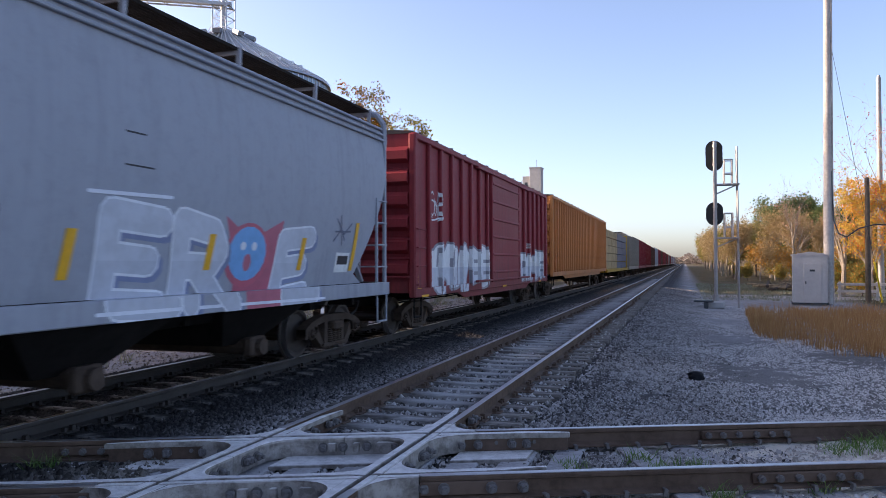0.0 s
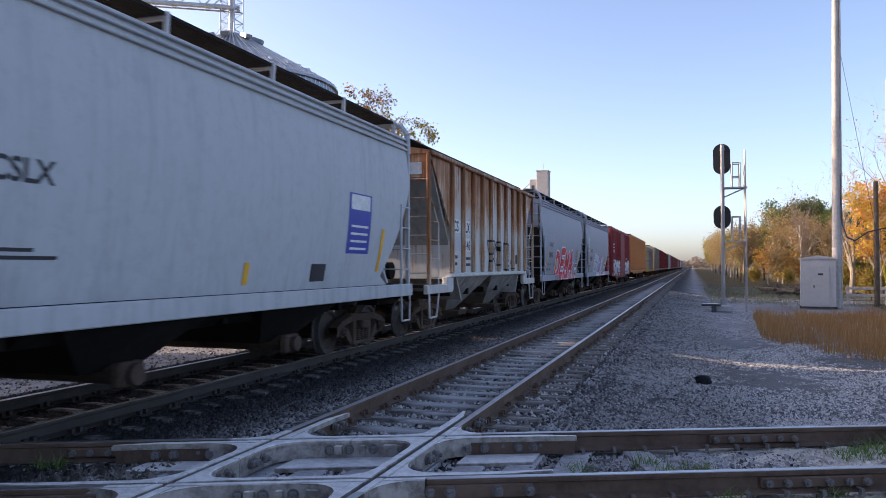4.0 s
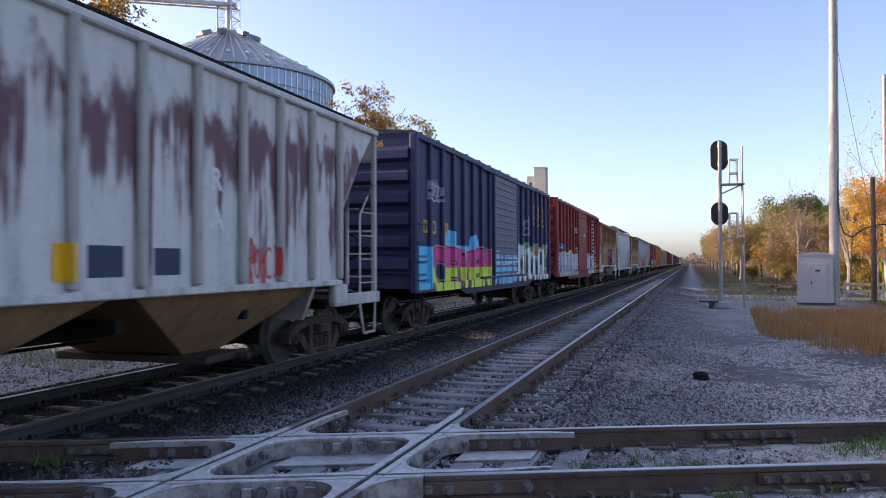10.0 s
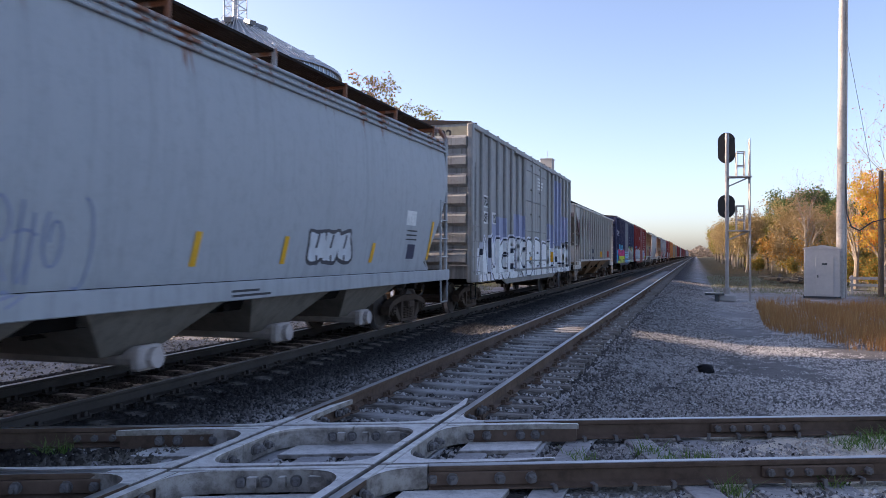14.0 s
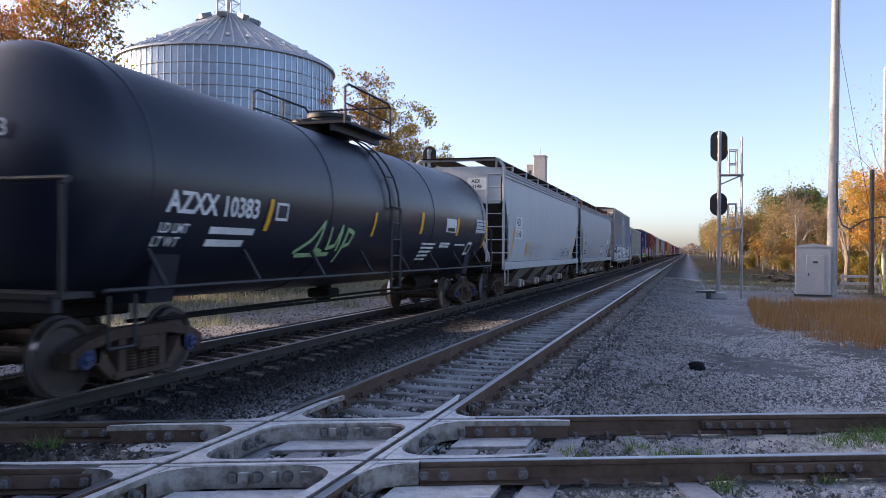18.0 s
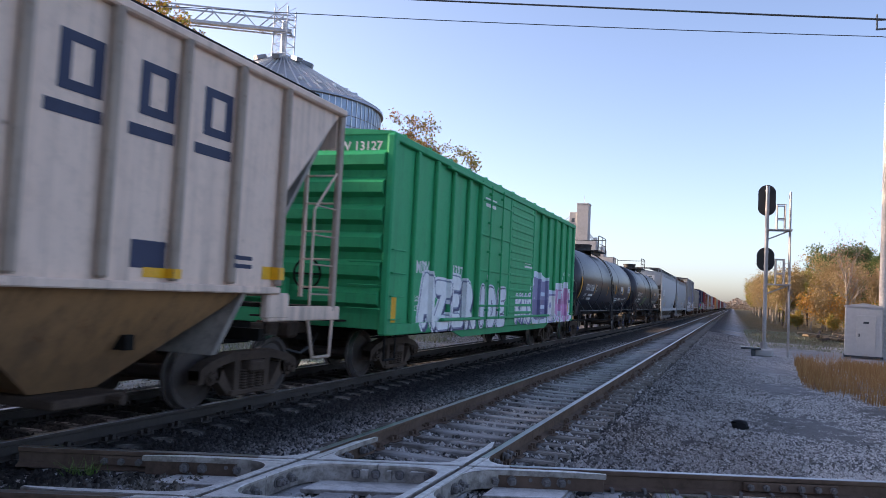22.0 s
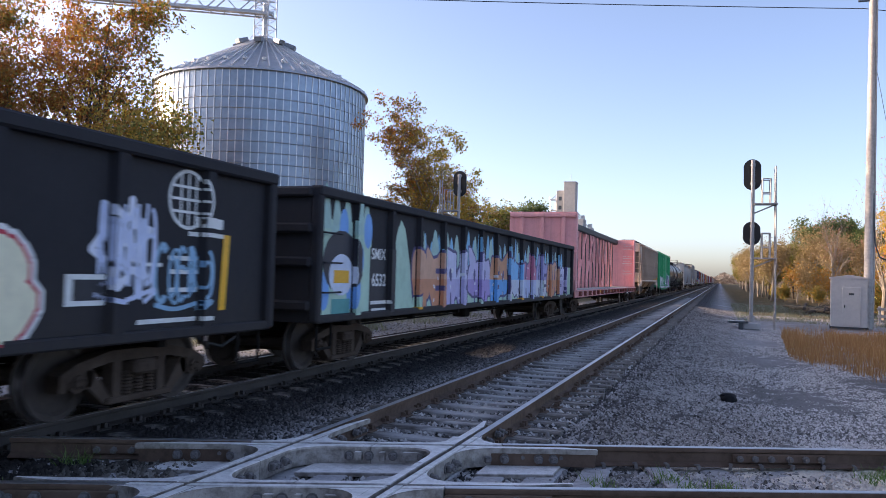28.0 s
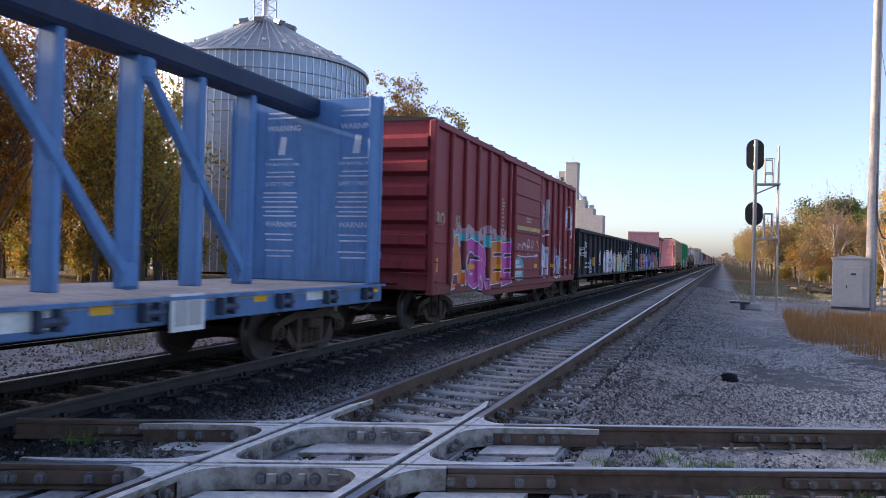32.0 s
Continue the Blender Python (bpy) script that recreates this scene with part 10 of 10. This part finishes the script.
    piece(c, s, 1.95, 4.1, 0.88, 2.18, 1, ((0.16, 0.15, 0.27), (0.22, 0.21, 0.35)), (0.55, 0.62, 0.74), 116, cloud=(0.58, 0.66, 0.72), shine=WH)
    piece(c, s, 4.05, 5.35, 0.88, 1.72, 1, ((0.60, 0.56, 0.56), (0.66, 0.62, 0.60)), (0.24, 0.22, 0.36), 117, cloud=(0.55, 0.60, 0.70))
    for k in range(7):
        put_marks(c, s, "graffiti_print", thick([(1.1 + 0.5 * k, 0.86), (1.2 + 0.5 * k, 0.98), (1.3 + 0.5 * k, 0.86), (1.42 + 0.5 * k, 0.95)], 0.02, 6), spray((0.66, 0.66, 0.72)), 0.012)
    put_marks(c, s, "graffiti_ground", [rect(7.55, 1.30, 0.9, 0.82)], spray((0.60, 0.64, 0.70)), 0.003)
    put_marks(c, s, "graffiti_ground", [rect(6.3, 1.12, 1.7, 0.5)], spray((0.52, 0.25, 0.42)), 0.003)
    put_marks(c, s, "graffiti_shadow", [rect(7.62, 1.52, 0.62, 0.10)], spray((0.10, 0.11, 0.24)), 0.010)
    piece(c, s, 5.3, 7.7, 0.88, 1.95, 2, ((0.55, 0.25, 0.45), (0.45, 0.20, 0.34)), (0.60, 0.62, 0.70), 115, cloud=(0.60, 0.63, 0.68))
    for k in range(6):
        put_marks(c, s, "graffiti_drip", [ellipse(6.1 + 0.3 * k, 2.12 + 0.17 * (k % 3), 0.05 + 0.025 * (k % 2), 0.07)], spray((0.60, 0.66, 0.66)), 0.009)
    bars(c, s, M_white, [(-2.5, 3.85, 0.9, 0.08), (-2.5, 3.72, 0.8, 0.08)] + print_block(0.9, 2.55, 1.1, 2, 0.05, 0.1))
    words(c, s, [("0", 0.22, -2.55, 1.95)], M_white)
    words_end(c, [("MDW 13127", 0.22, 0.2, 4.02)], M_white, -h + 0.05)
    # tan hopper
    c, s, h = TR["CX1"]
    for y in (3.75, 4.75, 5.78):
        slotted("CX1", [(y, 3.50, 0.52, 0.54)], M_navyink)
        card("CX1", [(y, 3.06, 0.66, 0.12)], M_navyink, "emblem_block")
    words(c, s, [("CS", 0.44, -6.02, 2.80), ("XT", 0.42, -5.02, 2.80), ("25", 0.42, -6.0, 2.31), ("63", 0.40, -5.02, 2.31), ("17", 0.34, -3.95, 2.34), ("LD LMT", 0.15, -5.92, 1.92), ("LT WT", 0.15, -5.92, 1.76)], M_navyink)
    bars(c, s, M_navyink, [(-4.7, 1.95, 0.4, 0.09), (-4.7, 1.80, 0.35, 0.09), (6.2, 1.9, 0.5, 0.05), (6.2, 1.8, 0.5, 0.05)])
    card("CX1", [(-2.45, 1.74, 0.34, 0.34)], M_white)
    put_marks(c, s, "diamond_mark", [[(-2.70, 1.74), (-2.45, 1.55), (-2.20, 1.74), (-2.45, 1.93)]], M_navyink, 0.009)
    card("CX1", [(4.8, 1.84, 0.5, 0.28)], M_navyink)
    tape("CX1", [(-6.75, 1.84, 0.42, 0.16), (-3.77, 1.72, 0.42, 0.10), (-1.75, 1.72, 0.42, 0.10), (0.3, 1.72, 0.42, 0.10), (2.4, 1.72, 0.42, 0.10), (4.82, 1.66, 0.5, 0.10), (6.88, 1.74, 0.42, 0.16)])
    card("CX1", [(-6.6, 1.66, 0.6, 0.14)], M_navyink)
    words_end(c, [("256317", 0.2, 0.25, 3.72)], M_navyink, -h + 0.13, 0.018)
    obj("number_plate", Geo().box(0.6, -h + 0.128, 3.85, 1.0, 0.014, 0.55), M_white, c)
    # pink centerbeam
    c, s, h = TR["P1"]
    for x in (0.62, -0.9):
        words_end(c, [("LOADING & UNLOADING", 0.075, x - 0.1, 4.02), ("INSTRUCTIONS", 0.075, x + 0.02, 3.92), ("WARNING", 0.13, x, 3.70), ("CAR MAY FALL OVER", 0.075, x - 0.04, 3.20), ("SAFETY FIRST", 0.09, x, 2.85), ("WARNING", 0.11, x, 2.15)], M_white, h - 0.15)
        end_bars(c, [(x + 0.3, 3.08, 0.6), (x + 0.3, 2.72, 0.7), (x + 0.3, 2.62, 0.6), (x + 0.3, 2.03, 0.65), (x + 0.3, 1.92, 0.55)], h - 0.15)
    sill = Side(1.46, (), lo=-h, hi=h)
    put_marks(c, sill, "reflector", [rect(-4.85, 0.97, 0.6, 0.13)], M_yellow, 0.003)
    put_marks(c, sill, "reflector", [rect(-0.85, 0.97, 0.5, 0.13)], M_yellow, 0.003)
    put_marks(c, sill, "reflector", [rect(5.3, 0.97, 0.5, 0.13)], M_yellow, 0.003)
    put_marks(c, sill, "number_field", [rect(-3.3, 0.97, 0.62, 0.24), rect(-1.85, 0.97, 1.2, 0.24)], M_ink, 0.003)
    words(c, sill, [("URX", 0.2, -3.5, 0.9), ("736932", 0.2, -2.25, 0.9)], M_white, lift=0.006)
    obj("placard", Geo().box(1.52, 6.68, 0.92, 0.02, 0.5, 0.40), M_white, c)
    obj("placard_field", Geo().box(1.532, 6.68, 0.92, 0.01, 0.40, 0.30), M_ink, c)
    # blue centerbeam
    c, s, h = TR["BB1"]
    M_pale = plain("worn_white_stencil", (0.56, 0.60, 0.68), 0.7, var=0.6, scale=14)
    for x in (0.66, -0.86):
        words_end(c, [("WARNING", 0.145, x, 3.82), ("CAR MAY FALL OVER", 0.075, x - 0.03, 3.18), ("SAFETY FIRST", 0.10, x - 0.02, 2.81), ("WARNING", 0.135, x, 2.06)], M_pale, h - 0.15)
        end_bars(c, [(x + 0.3, 4.15, 0.55), (x + 0.3, 4.06, 0.6), (x + 0.3, 3.30, 0.5), (x + 0.3, 3.06, 0.55), (x + 0.3, 2.98, 0.62), (x + 0.3, 2.52, 0.66), (x + 0.3, 2.34, 0.6), (x + 0.3, 2.26, 0.7), (x + 0.3, 2.68, 0.7), (x + 0.3, 2.60, 0.72), (x + 0.3, 2.42, 0.75), (x + 0.3, 1.92, 0.6), (x + 0.3, 1.82, 0.55), (x + 0.3, 1.62, 0.6), (x + 0.3, 1.52, 0.5)], h - 0.15, M_pale)
        obj("emblem_block", Geo().add([(x + 0.24, h - 0.156, 3.38), (x + 0.38, h - 0.156, 3.38), (x + 0.42, h - 0.156, 3.70), (x + 0.30, h - 0.156, 3.72)], [(0, 1, 2, 3)]), M_pale, c)
    sill = Side(1.46, (), lo=-h, hi=h)
    for y, w in ((5.4, 0.3), (8.15, 0.3), (11.6, 0.45), (2.0, 0.4)):
        put_marks(c, sill, "reflector", [rect(y, 1.0, w, 0.12)], M_yellow, 0.003)
    put_marks(c, sill, "paint_patch", [rect(4.4, 0.95, 0.8, 0.2)], M_white, 0.003)
    put_marks(c, sill, "paint_patch", [rect(9.7, 0.98, 0.7, 0.16)], M_white, 0.003)
    obj("placard", Geo().box(1.52, 6.62, 0.90, 0.02, 0.58, 0.42), M_white, c)
    obj("placard_field", Geo().box(1.532, 6.5, 0.90, 0.01, 0.2, 0.30), M_shed, c)
    obj("placard_field", Geo().box(1.532, 6.74, 0.90, 0.01, 0.2, 0.30), M_shed, c)
    # painted gondola
    c, s, h = TR["GN1"]
    G = (0.34, 0.50, 0.40)
    rng = random.Random(140)
    put_marks(c, s, "graffiti_ground", [rect(-9.45, 1.62, 2.0, 1.56), flame(-7.1, 1.75, 1.25, 1.7), rect(2.0, 1.45, 17.0, 1.1)], spray(G), 0.003)
    put_marks(c, s, "graffiti_drip", [flame(-10.1 + 0.36 * k, 2.45 + rng.uniform(0, 0.2), 0.38, 0.7) for k in range(5)] + [flame(-6 + 0.7 * k, 2.1 + rng.uniform(0, 0.2), rng.uniform(0.3, 0.6), rng.uniform(0.4, 0.9)) for k in range(20)], spray((0.30, 0.46, 0.42)), 0.0045)
    put_marks(c, s, "graffiti_drip", [flame(-5.9 + 0.41 * k, 2.0 + rng.uniform(0, 0.25), rng.uniform(0.24, 0.46), rng.uniform(0.4, 1.0)) for k in range(36)], spray((0.16, 0.40, 0.58)), 0.0040)
    for k in range(6):
        put_marks(c, s, "graffiti_splash", [ellipse(-10.1 + 0.3 * k, 1.3 + 0.5 * (k % 3), 0.16, 0.3)], spray((0.12, 0.30, 0.60)), 0.006)
    put_marks(c, s, "graffiti_disc", [ellipse(-9.55, 1.75, 0.62, 0.5)], spray((0.02, 0.02, 0.03)), 0.0075)
    put_marks(c, s, "graffiti_disc", [ellipse(-9.55, 1.55, 0.42, 0.33)], spray((0.50, 0.55, 0.66)), 0.010)
    put_marks(c, s, "graffiti_block", [rect(-9.55, 1.52, 0.52, 0.2)], M_yellow, 0.0125)
    put_marks(c, s, "graffiti_block", [rect(-9.55, 1.02, 0.62, 0.3)], spray((0.06, 0.26, 0.25)), 0.009)
    card("GN1", [(-8.05, 1.45, 0.9, 1.15)], M_ink, "number_field", 0.0055)
    words(c, s, [("SMIX", 0.27, -8.45, 1.83), ("6532", 0.30, -8.42, 1.37)], M_white, lift=0.009)
    bars(c, s, M_white, [(-8.1, 1.08, 0.7, 0.06), (-8.1, 0.95, 0.6, 0.06)], lift=0.009)
    cols = [((0.52, 0.22, 0.12), (0.55, 0.30, 0.20)), ((0.40, 0.36, 0.55), (0.50, 0.50, 0.66)), ((0.32, 0.24, 0.50), (0.45, 0.42, 0.60)), ((0.10, 0.34, 0.66), (0.52, 0.25, 0.14)), ((0.48, 0.52, 0.62), (0.15, 0.40, 0.66)), ((0.40, 0.45, 0.62), (0.45, 0.16, 0.26)), ((0.50, 0.54, 0.60), (0.30, 0.28, 0.50))]
    for k in range(9):
        piece(c, s, -6.5 + 1.78 * k, -4.8 + 1.78 * k, 0.9, 2.1, 2, cols[k % 7], (0.07, 0.06, 0.16), 141 + k, shine=(0.62, 0.64, 0.68), wild=0.3)
    tape("GN1", [(-6.3, 0.9, 0.4, 0.1), (2.0, 0.92, 0.4, 0.1), (5.0, 0.92, 0.4, 0.1)])
    words_end(c, [("SMIX", 0.2, 0.3, 2.52), ("6532", 0.2, 0.3, 2.24)], M_white, -h - 0.065)
    # black gondola
    c, s, h = TR["GN2"]
    words(c, s, [("TILX", 0.34, -8.45, 2.12), ("35297", 0.36, -8.45, 1.68)], M_white)
    bars(c, s, M_white, [(-8.1, 1.42, 0.6, 0.07), (-8.1, 1.25, 0.6, 0.07), (8.3, 1.62, 0.3, 0.04), (8.8, 1.7, 0.5, 0.05), (8.8, 1.55, 0.5, 0.05), (8.8, 1.35, 0.5, 0.05), (8.7, 1.02, 1.2, 0.05)])
    words_end(c, [("TILX", 0.2, 0.3, 2.70), ("35297", 0.22, 0.2, 2.18)], M_white, -h - 0.065)
    # round emblem in plain rings and bars
    g = Geo()
    n = 26
    for k in range(n):
        a0, a1 = 2 * math.pi * k / n, 2 * math.pi * (k + 1) / n
        s.mark(g, [(8.85 + r * math.cos(a), 2.36 + r * math.sin(a)) for r, a in ((0.30, a0), (0.34, a0), (0.34, a1), (0.30, a1))], 0.006)
    for z in (2.22, 2.36, 2.50):
        s.mark(g, rect(8.85, z, 0.56, 0.03), 0.006)
    for y in (8.72, 8.85, 8.98):
        s.mark(g, rect(y, 2.36, 0.03, 0.58), 0.006)
    s.mark(g, rect(9.2, 1.98, 0.66, 0.05), 0.006)
    s.mark(g, rect(9.25, 2.12, 0.5, 0.12), 0.006)
    obj("round_emblem", g, M_white, c)
    tape("GN2", [(9.55, 1.55, 0.13, 0.9, 0.03), (-2.97, 1.5, 0.12, 0.42), (0.27, 1.5, 0.12, 0.46), (3.3, 1.52, 0.12, 0.32), (5.6, 1.55, 0.12, 0.4), (-9.85, 1.65, 0.13, 0.9, -0.02), (-6.4, 1.5, 0.10, 0.4)])
    lettered(c, s, "GERO", -2.75, 1.55, 0.88, 2.05, [((0.58, 0.58, 0.64), 0.5), ((0.66, 0.67, 0.74), 1.0)], (0.48, 0.08, 0.16), 0.19, 0.03, halo=(0.58, 0.60, 0.68), far=0.07, shade=(0.24, 0.14, 0.28), seed=161)
    lettered(c, s, "KE", 1.65, 4.15, 0.88, 1.95, [((0.66, 0.63, 0.44), 1.0)], (0.50, 0.03, 0.04), 0.19, 0.045, halo=(0.66, 0.66, 0.64), far=0.05, shade=(0.44, 0.03, 0.04), seed=162)
    lettered(c, s, "AN", 4.05, 5.95, 0.88, 1.88, [((0.34, 0.62, 0.78), 1.0)], (0.46, 0.03, 0.05), 0.18, 0.04, halo=(0.62, 0.64, 0.66), far=0.05, shade=(0.12, 0.24, 0.36), seed=163)
    lettered(c, s, "B", 5.9, 6.9, 0.88, 1.85, [((0.68, 0.62, 0.44), 1.0)], (0.46, 0.03, 0.05), 0.16, 0.04, halo=(0.64, 0.62, 0.60), far=0.05, seed=164)
    draw(c, s, "graffiti_star", [[(7.45, 1.75), (7.62, 1.95), (7.6, 2.2), (7.78, 2.05), (7.98, 2.28), (8.0, 2.02), (8.25, 1.98), (8.08, 1.75), (8.2, 1.5), (7.92, 1.58), (7.7, 1.38), (7.68, 1.62), (7.45, 1.75)]], 0.04, (0.58, 0.60, 0.72), 0.006)
    draw(c, s, "graffiti_letter", [[(7.68, 1.7), (7.8, 1.95), (7.86, 1.7), (7.98, 1.92), (8.02, 1.66)], [(7.7, 1.82), (8.05, 1.8)]], 0.025, (0.60, 0.62, 0.74), 0.007)
    for k, (y0, y1, z0, z1, col) in enumerate(((7.5, 8.35, 1.4, 2.2, (0.45, 0.50, 0.66)), (-4.5, -3.75, 1.45, 2.0, (0.60, 0.62, 0.68)), (-7.3, -6.5, 1.1, 1.6, (0.40, 0.46, 0.66)), (-6.3, -5.6, 1.15, 1.65, (0.42, 0.48, 0.68)), (-10.2, -8.8, 1.8, 2.1, (0.60, 0.60, 0.60)), (8.35, 9.2, 1.25, 1.8, (0.20, 0.36, 0.50)))):
        scrawl(c, s, y0, y1, z0, z1, col, 170 + k, 12, 0.05)
        scrawl(c, s, y0, y1, z0, z1, col, 190 + k, 9, 0.04)
    card("GN2", [(7.8, 1.36, 0.5, 0.3)], M_white)
    card("GN2", [(7.8, 1.36, 0.4, 0.2)], M_ink, "sign_field", 0.009)
    # maroon boxcar
    c, s, h = TR["RB1"]
    MG, OR = (0.50, 0.07, 0.30), (0.62, 0.19, 0.05)
    for k, (ch, bands) in enumerate((("A", [(OR, 1.0)]), ("G", [(MG, 1.0)]), ("R", [(MG, 1.0)]), ("E", [(OR, 1.0)]), ("E", [(MG, 1.0)]))):
        word_piece(c, s, ch, -6.85 + 1.03 * k, -5.82 + 1.03 * k, 0.85, 1.98, bands, (0.72, 0.70, 0.74), 5 + k, halo=(0.03, 0.05, 0.08), bold=0.06, wide=0.016)
    for k in range(10):
        put_marks(c, s, "graffiti_splash", [bubble(random.Random(k), -6.4 + 0.46 * k, 2.08 + 0.06 * (k % 3), 0.42, 0.34, wild=0.4)], spray((0.40, 0.26, 0.30)), 0.0028)
    for k in range(5):
        put_marks(c, s, "graffiti_splash", [bubble(random.Random(20 + k), -6.2 + 1.12 * k, 1.98, 0.5, 0.3, wild=0.3)], spray((0.06, 0.42, 0.46)), 0.0032)
    for row, (y0, n) in enumerate(((-1.38, 4), (-1.42, 3), (-1.36, 3), (-1.4, 2))):
        for k in range(n):
            put_marks(c, s, "graffiti_block", [rect(y0 + 0.27 * k + 0.08 * (row % 2), 1.02 + 0.15 * row, 0.24, 0.12)], spray((0.48, 0.52, 0.58)), 0.006)
    put_marks(c, s, "graffiti_base", [ellipse(-1.0, 1.26, 0.62, 0.36, 14)], spray((0.07, 0.30, 0.34)), 0.003)
    put_marks(c, s, "graffiti_cloud", [bubble(random.Random(203), 2.75, 1.68, 1.1, 0.8), flame(2.55, 1.2, 0.3, 0.5), flame(2.95, 1.25, 0.25, 0.4)], spray((0.56, 0.55, 0.64)), 0.004)
    draw(c, s, "graffiti_scrawl", [[(2.35, 1.6), (2.5, 1.95), (2.65, 1.55), (2.8, 1.95), (3.0, 1.55), (3.15, 1.9)]], 0.025, (0.30, 0.28, 0.38), 0.007)
    scrawl(c, s, -1.2, 1.4, 1.7, 2.1, (0.58, 0.55, 0.60), 213, 11, 0.03)
    scrawl(c, s, 2.0, 3.3, 2.5, 3.4, (0.60, 0.58, 0.64), 205, 10, 0.05)
    scrawl(c, s, 6.15, 6.85, 2.6, 3.7, (0.62, 0.60, 0.66), 206, 9, 0.07)
    scrawl(c, s, 6.95, 7.7, 2.6, 3.6, (0.62, 0.60, 0.66), 207, 9, 0.07)
    scrawl(c, s, 4.0, 5.3, 1.1, 2.0, (0.52, 0.53, 0.66), 208, 11, 0.06)
    bars(c, s, M_dim, print_block(-2.65, 3.15, 0.35, 4, 0.05, 0.09) + print_block(-2.7, 2.78, 0.42, 7, 0.05, 0.11, 3) + print_block(5.4, 1.8, 0.5, 6, 0.04, 0.1, 4) + print_block(-0.2, 2.85, 0.7, 3, 0.05, 0.09))
    card("RB1", [(0.1, 2.45, 2.9, 0.12)], M_dimgold, "door_placard", 0.03)
    card("RB1", [(6.6, 1.40, 0.44, 0.34)], M_white)
    card("RB1", [(6.6, 1.40, 0.34, 0.24)], P_maroon, "sign_field", 0.009)
    tape("RB1", [(7.4, 1.30, 0.5, 0.2), (-5.2, 1.35, 0.5, 0.12), (-2.9, 1.35, 0.4, 0.12), (1.1, 1.35, 0.4, 0.12), (3.9, 1.35, 0.4, 0.12), (-7.6, 1.4, 0.2, 0.3)])
    words(c, s, [("RO", 0.36, -7.6, 2.25), ("KL", 0.36, -6.4, 2.25)], M_dim)


M_tk = M_ink
mark_cars()


# ---- the train rolls away along its track ----
def run(t):
    """Metres gone since the clip began."""
    return 10.2 * t + 0.01326 * t * t


def motions():
    for car, u in CARS:
        walk(car, [(t, pose(TRAIN_X, u + run(t), 0)) for t in range(0, 33, 2)])
    for part_, car, yc in WHEELS:
        u = next((q for c, q in CARS if c is car), None)
        if u is None:
            continue
        base = part_.matrix_basis.translation.copy()
        # turning is keyed while the wheel is near enough to be seen turning
        rows, ang, t, prev = [], 0.0, 0.0, run(0.0)
        rows.append((0.0, pose(base.x, base.y, base.z)))
        k = 1
        while k * 0.05 < 32.0:
            t = k * 0.05
            y = u + yc + run(t)
            if 3.0 < y < 22.0:
                if not rows or rows[-1][0] < t - 0.051:
                    rows.append((t - 0.05, pose(base.x, base.y, base.z, ang)))
                ang -= math.degrees((run(t) - run(t - 0.05)) / 0.42)
                rows.append((t, pose(base.x, base.y, base.z, ang)))
            k += 1
        rows.append((32.0, pose(base.x, base.y, base.z, ang)))
        if len(rows) > 2:
            walk(part_, rows)


motions()
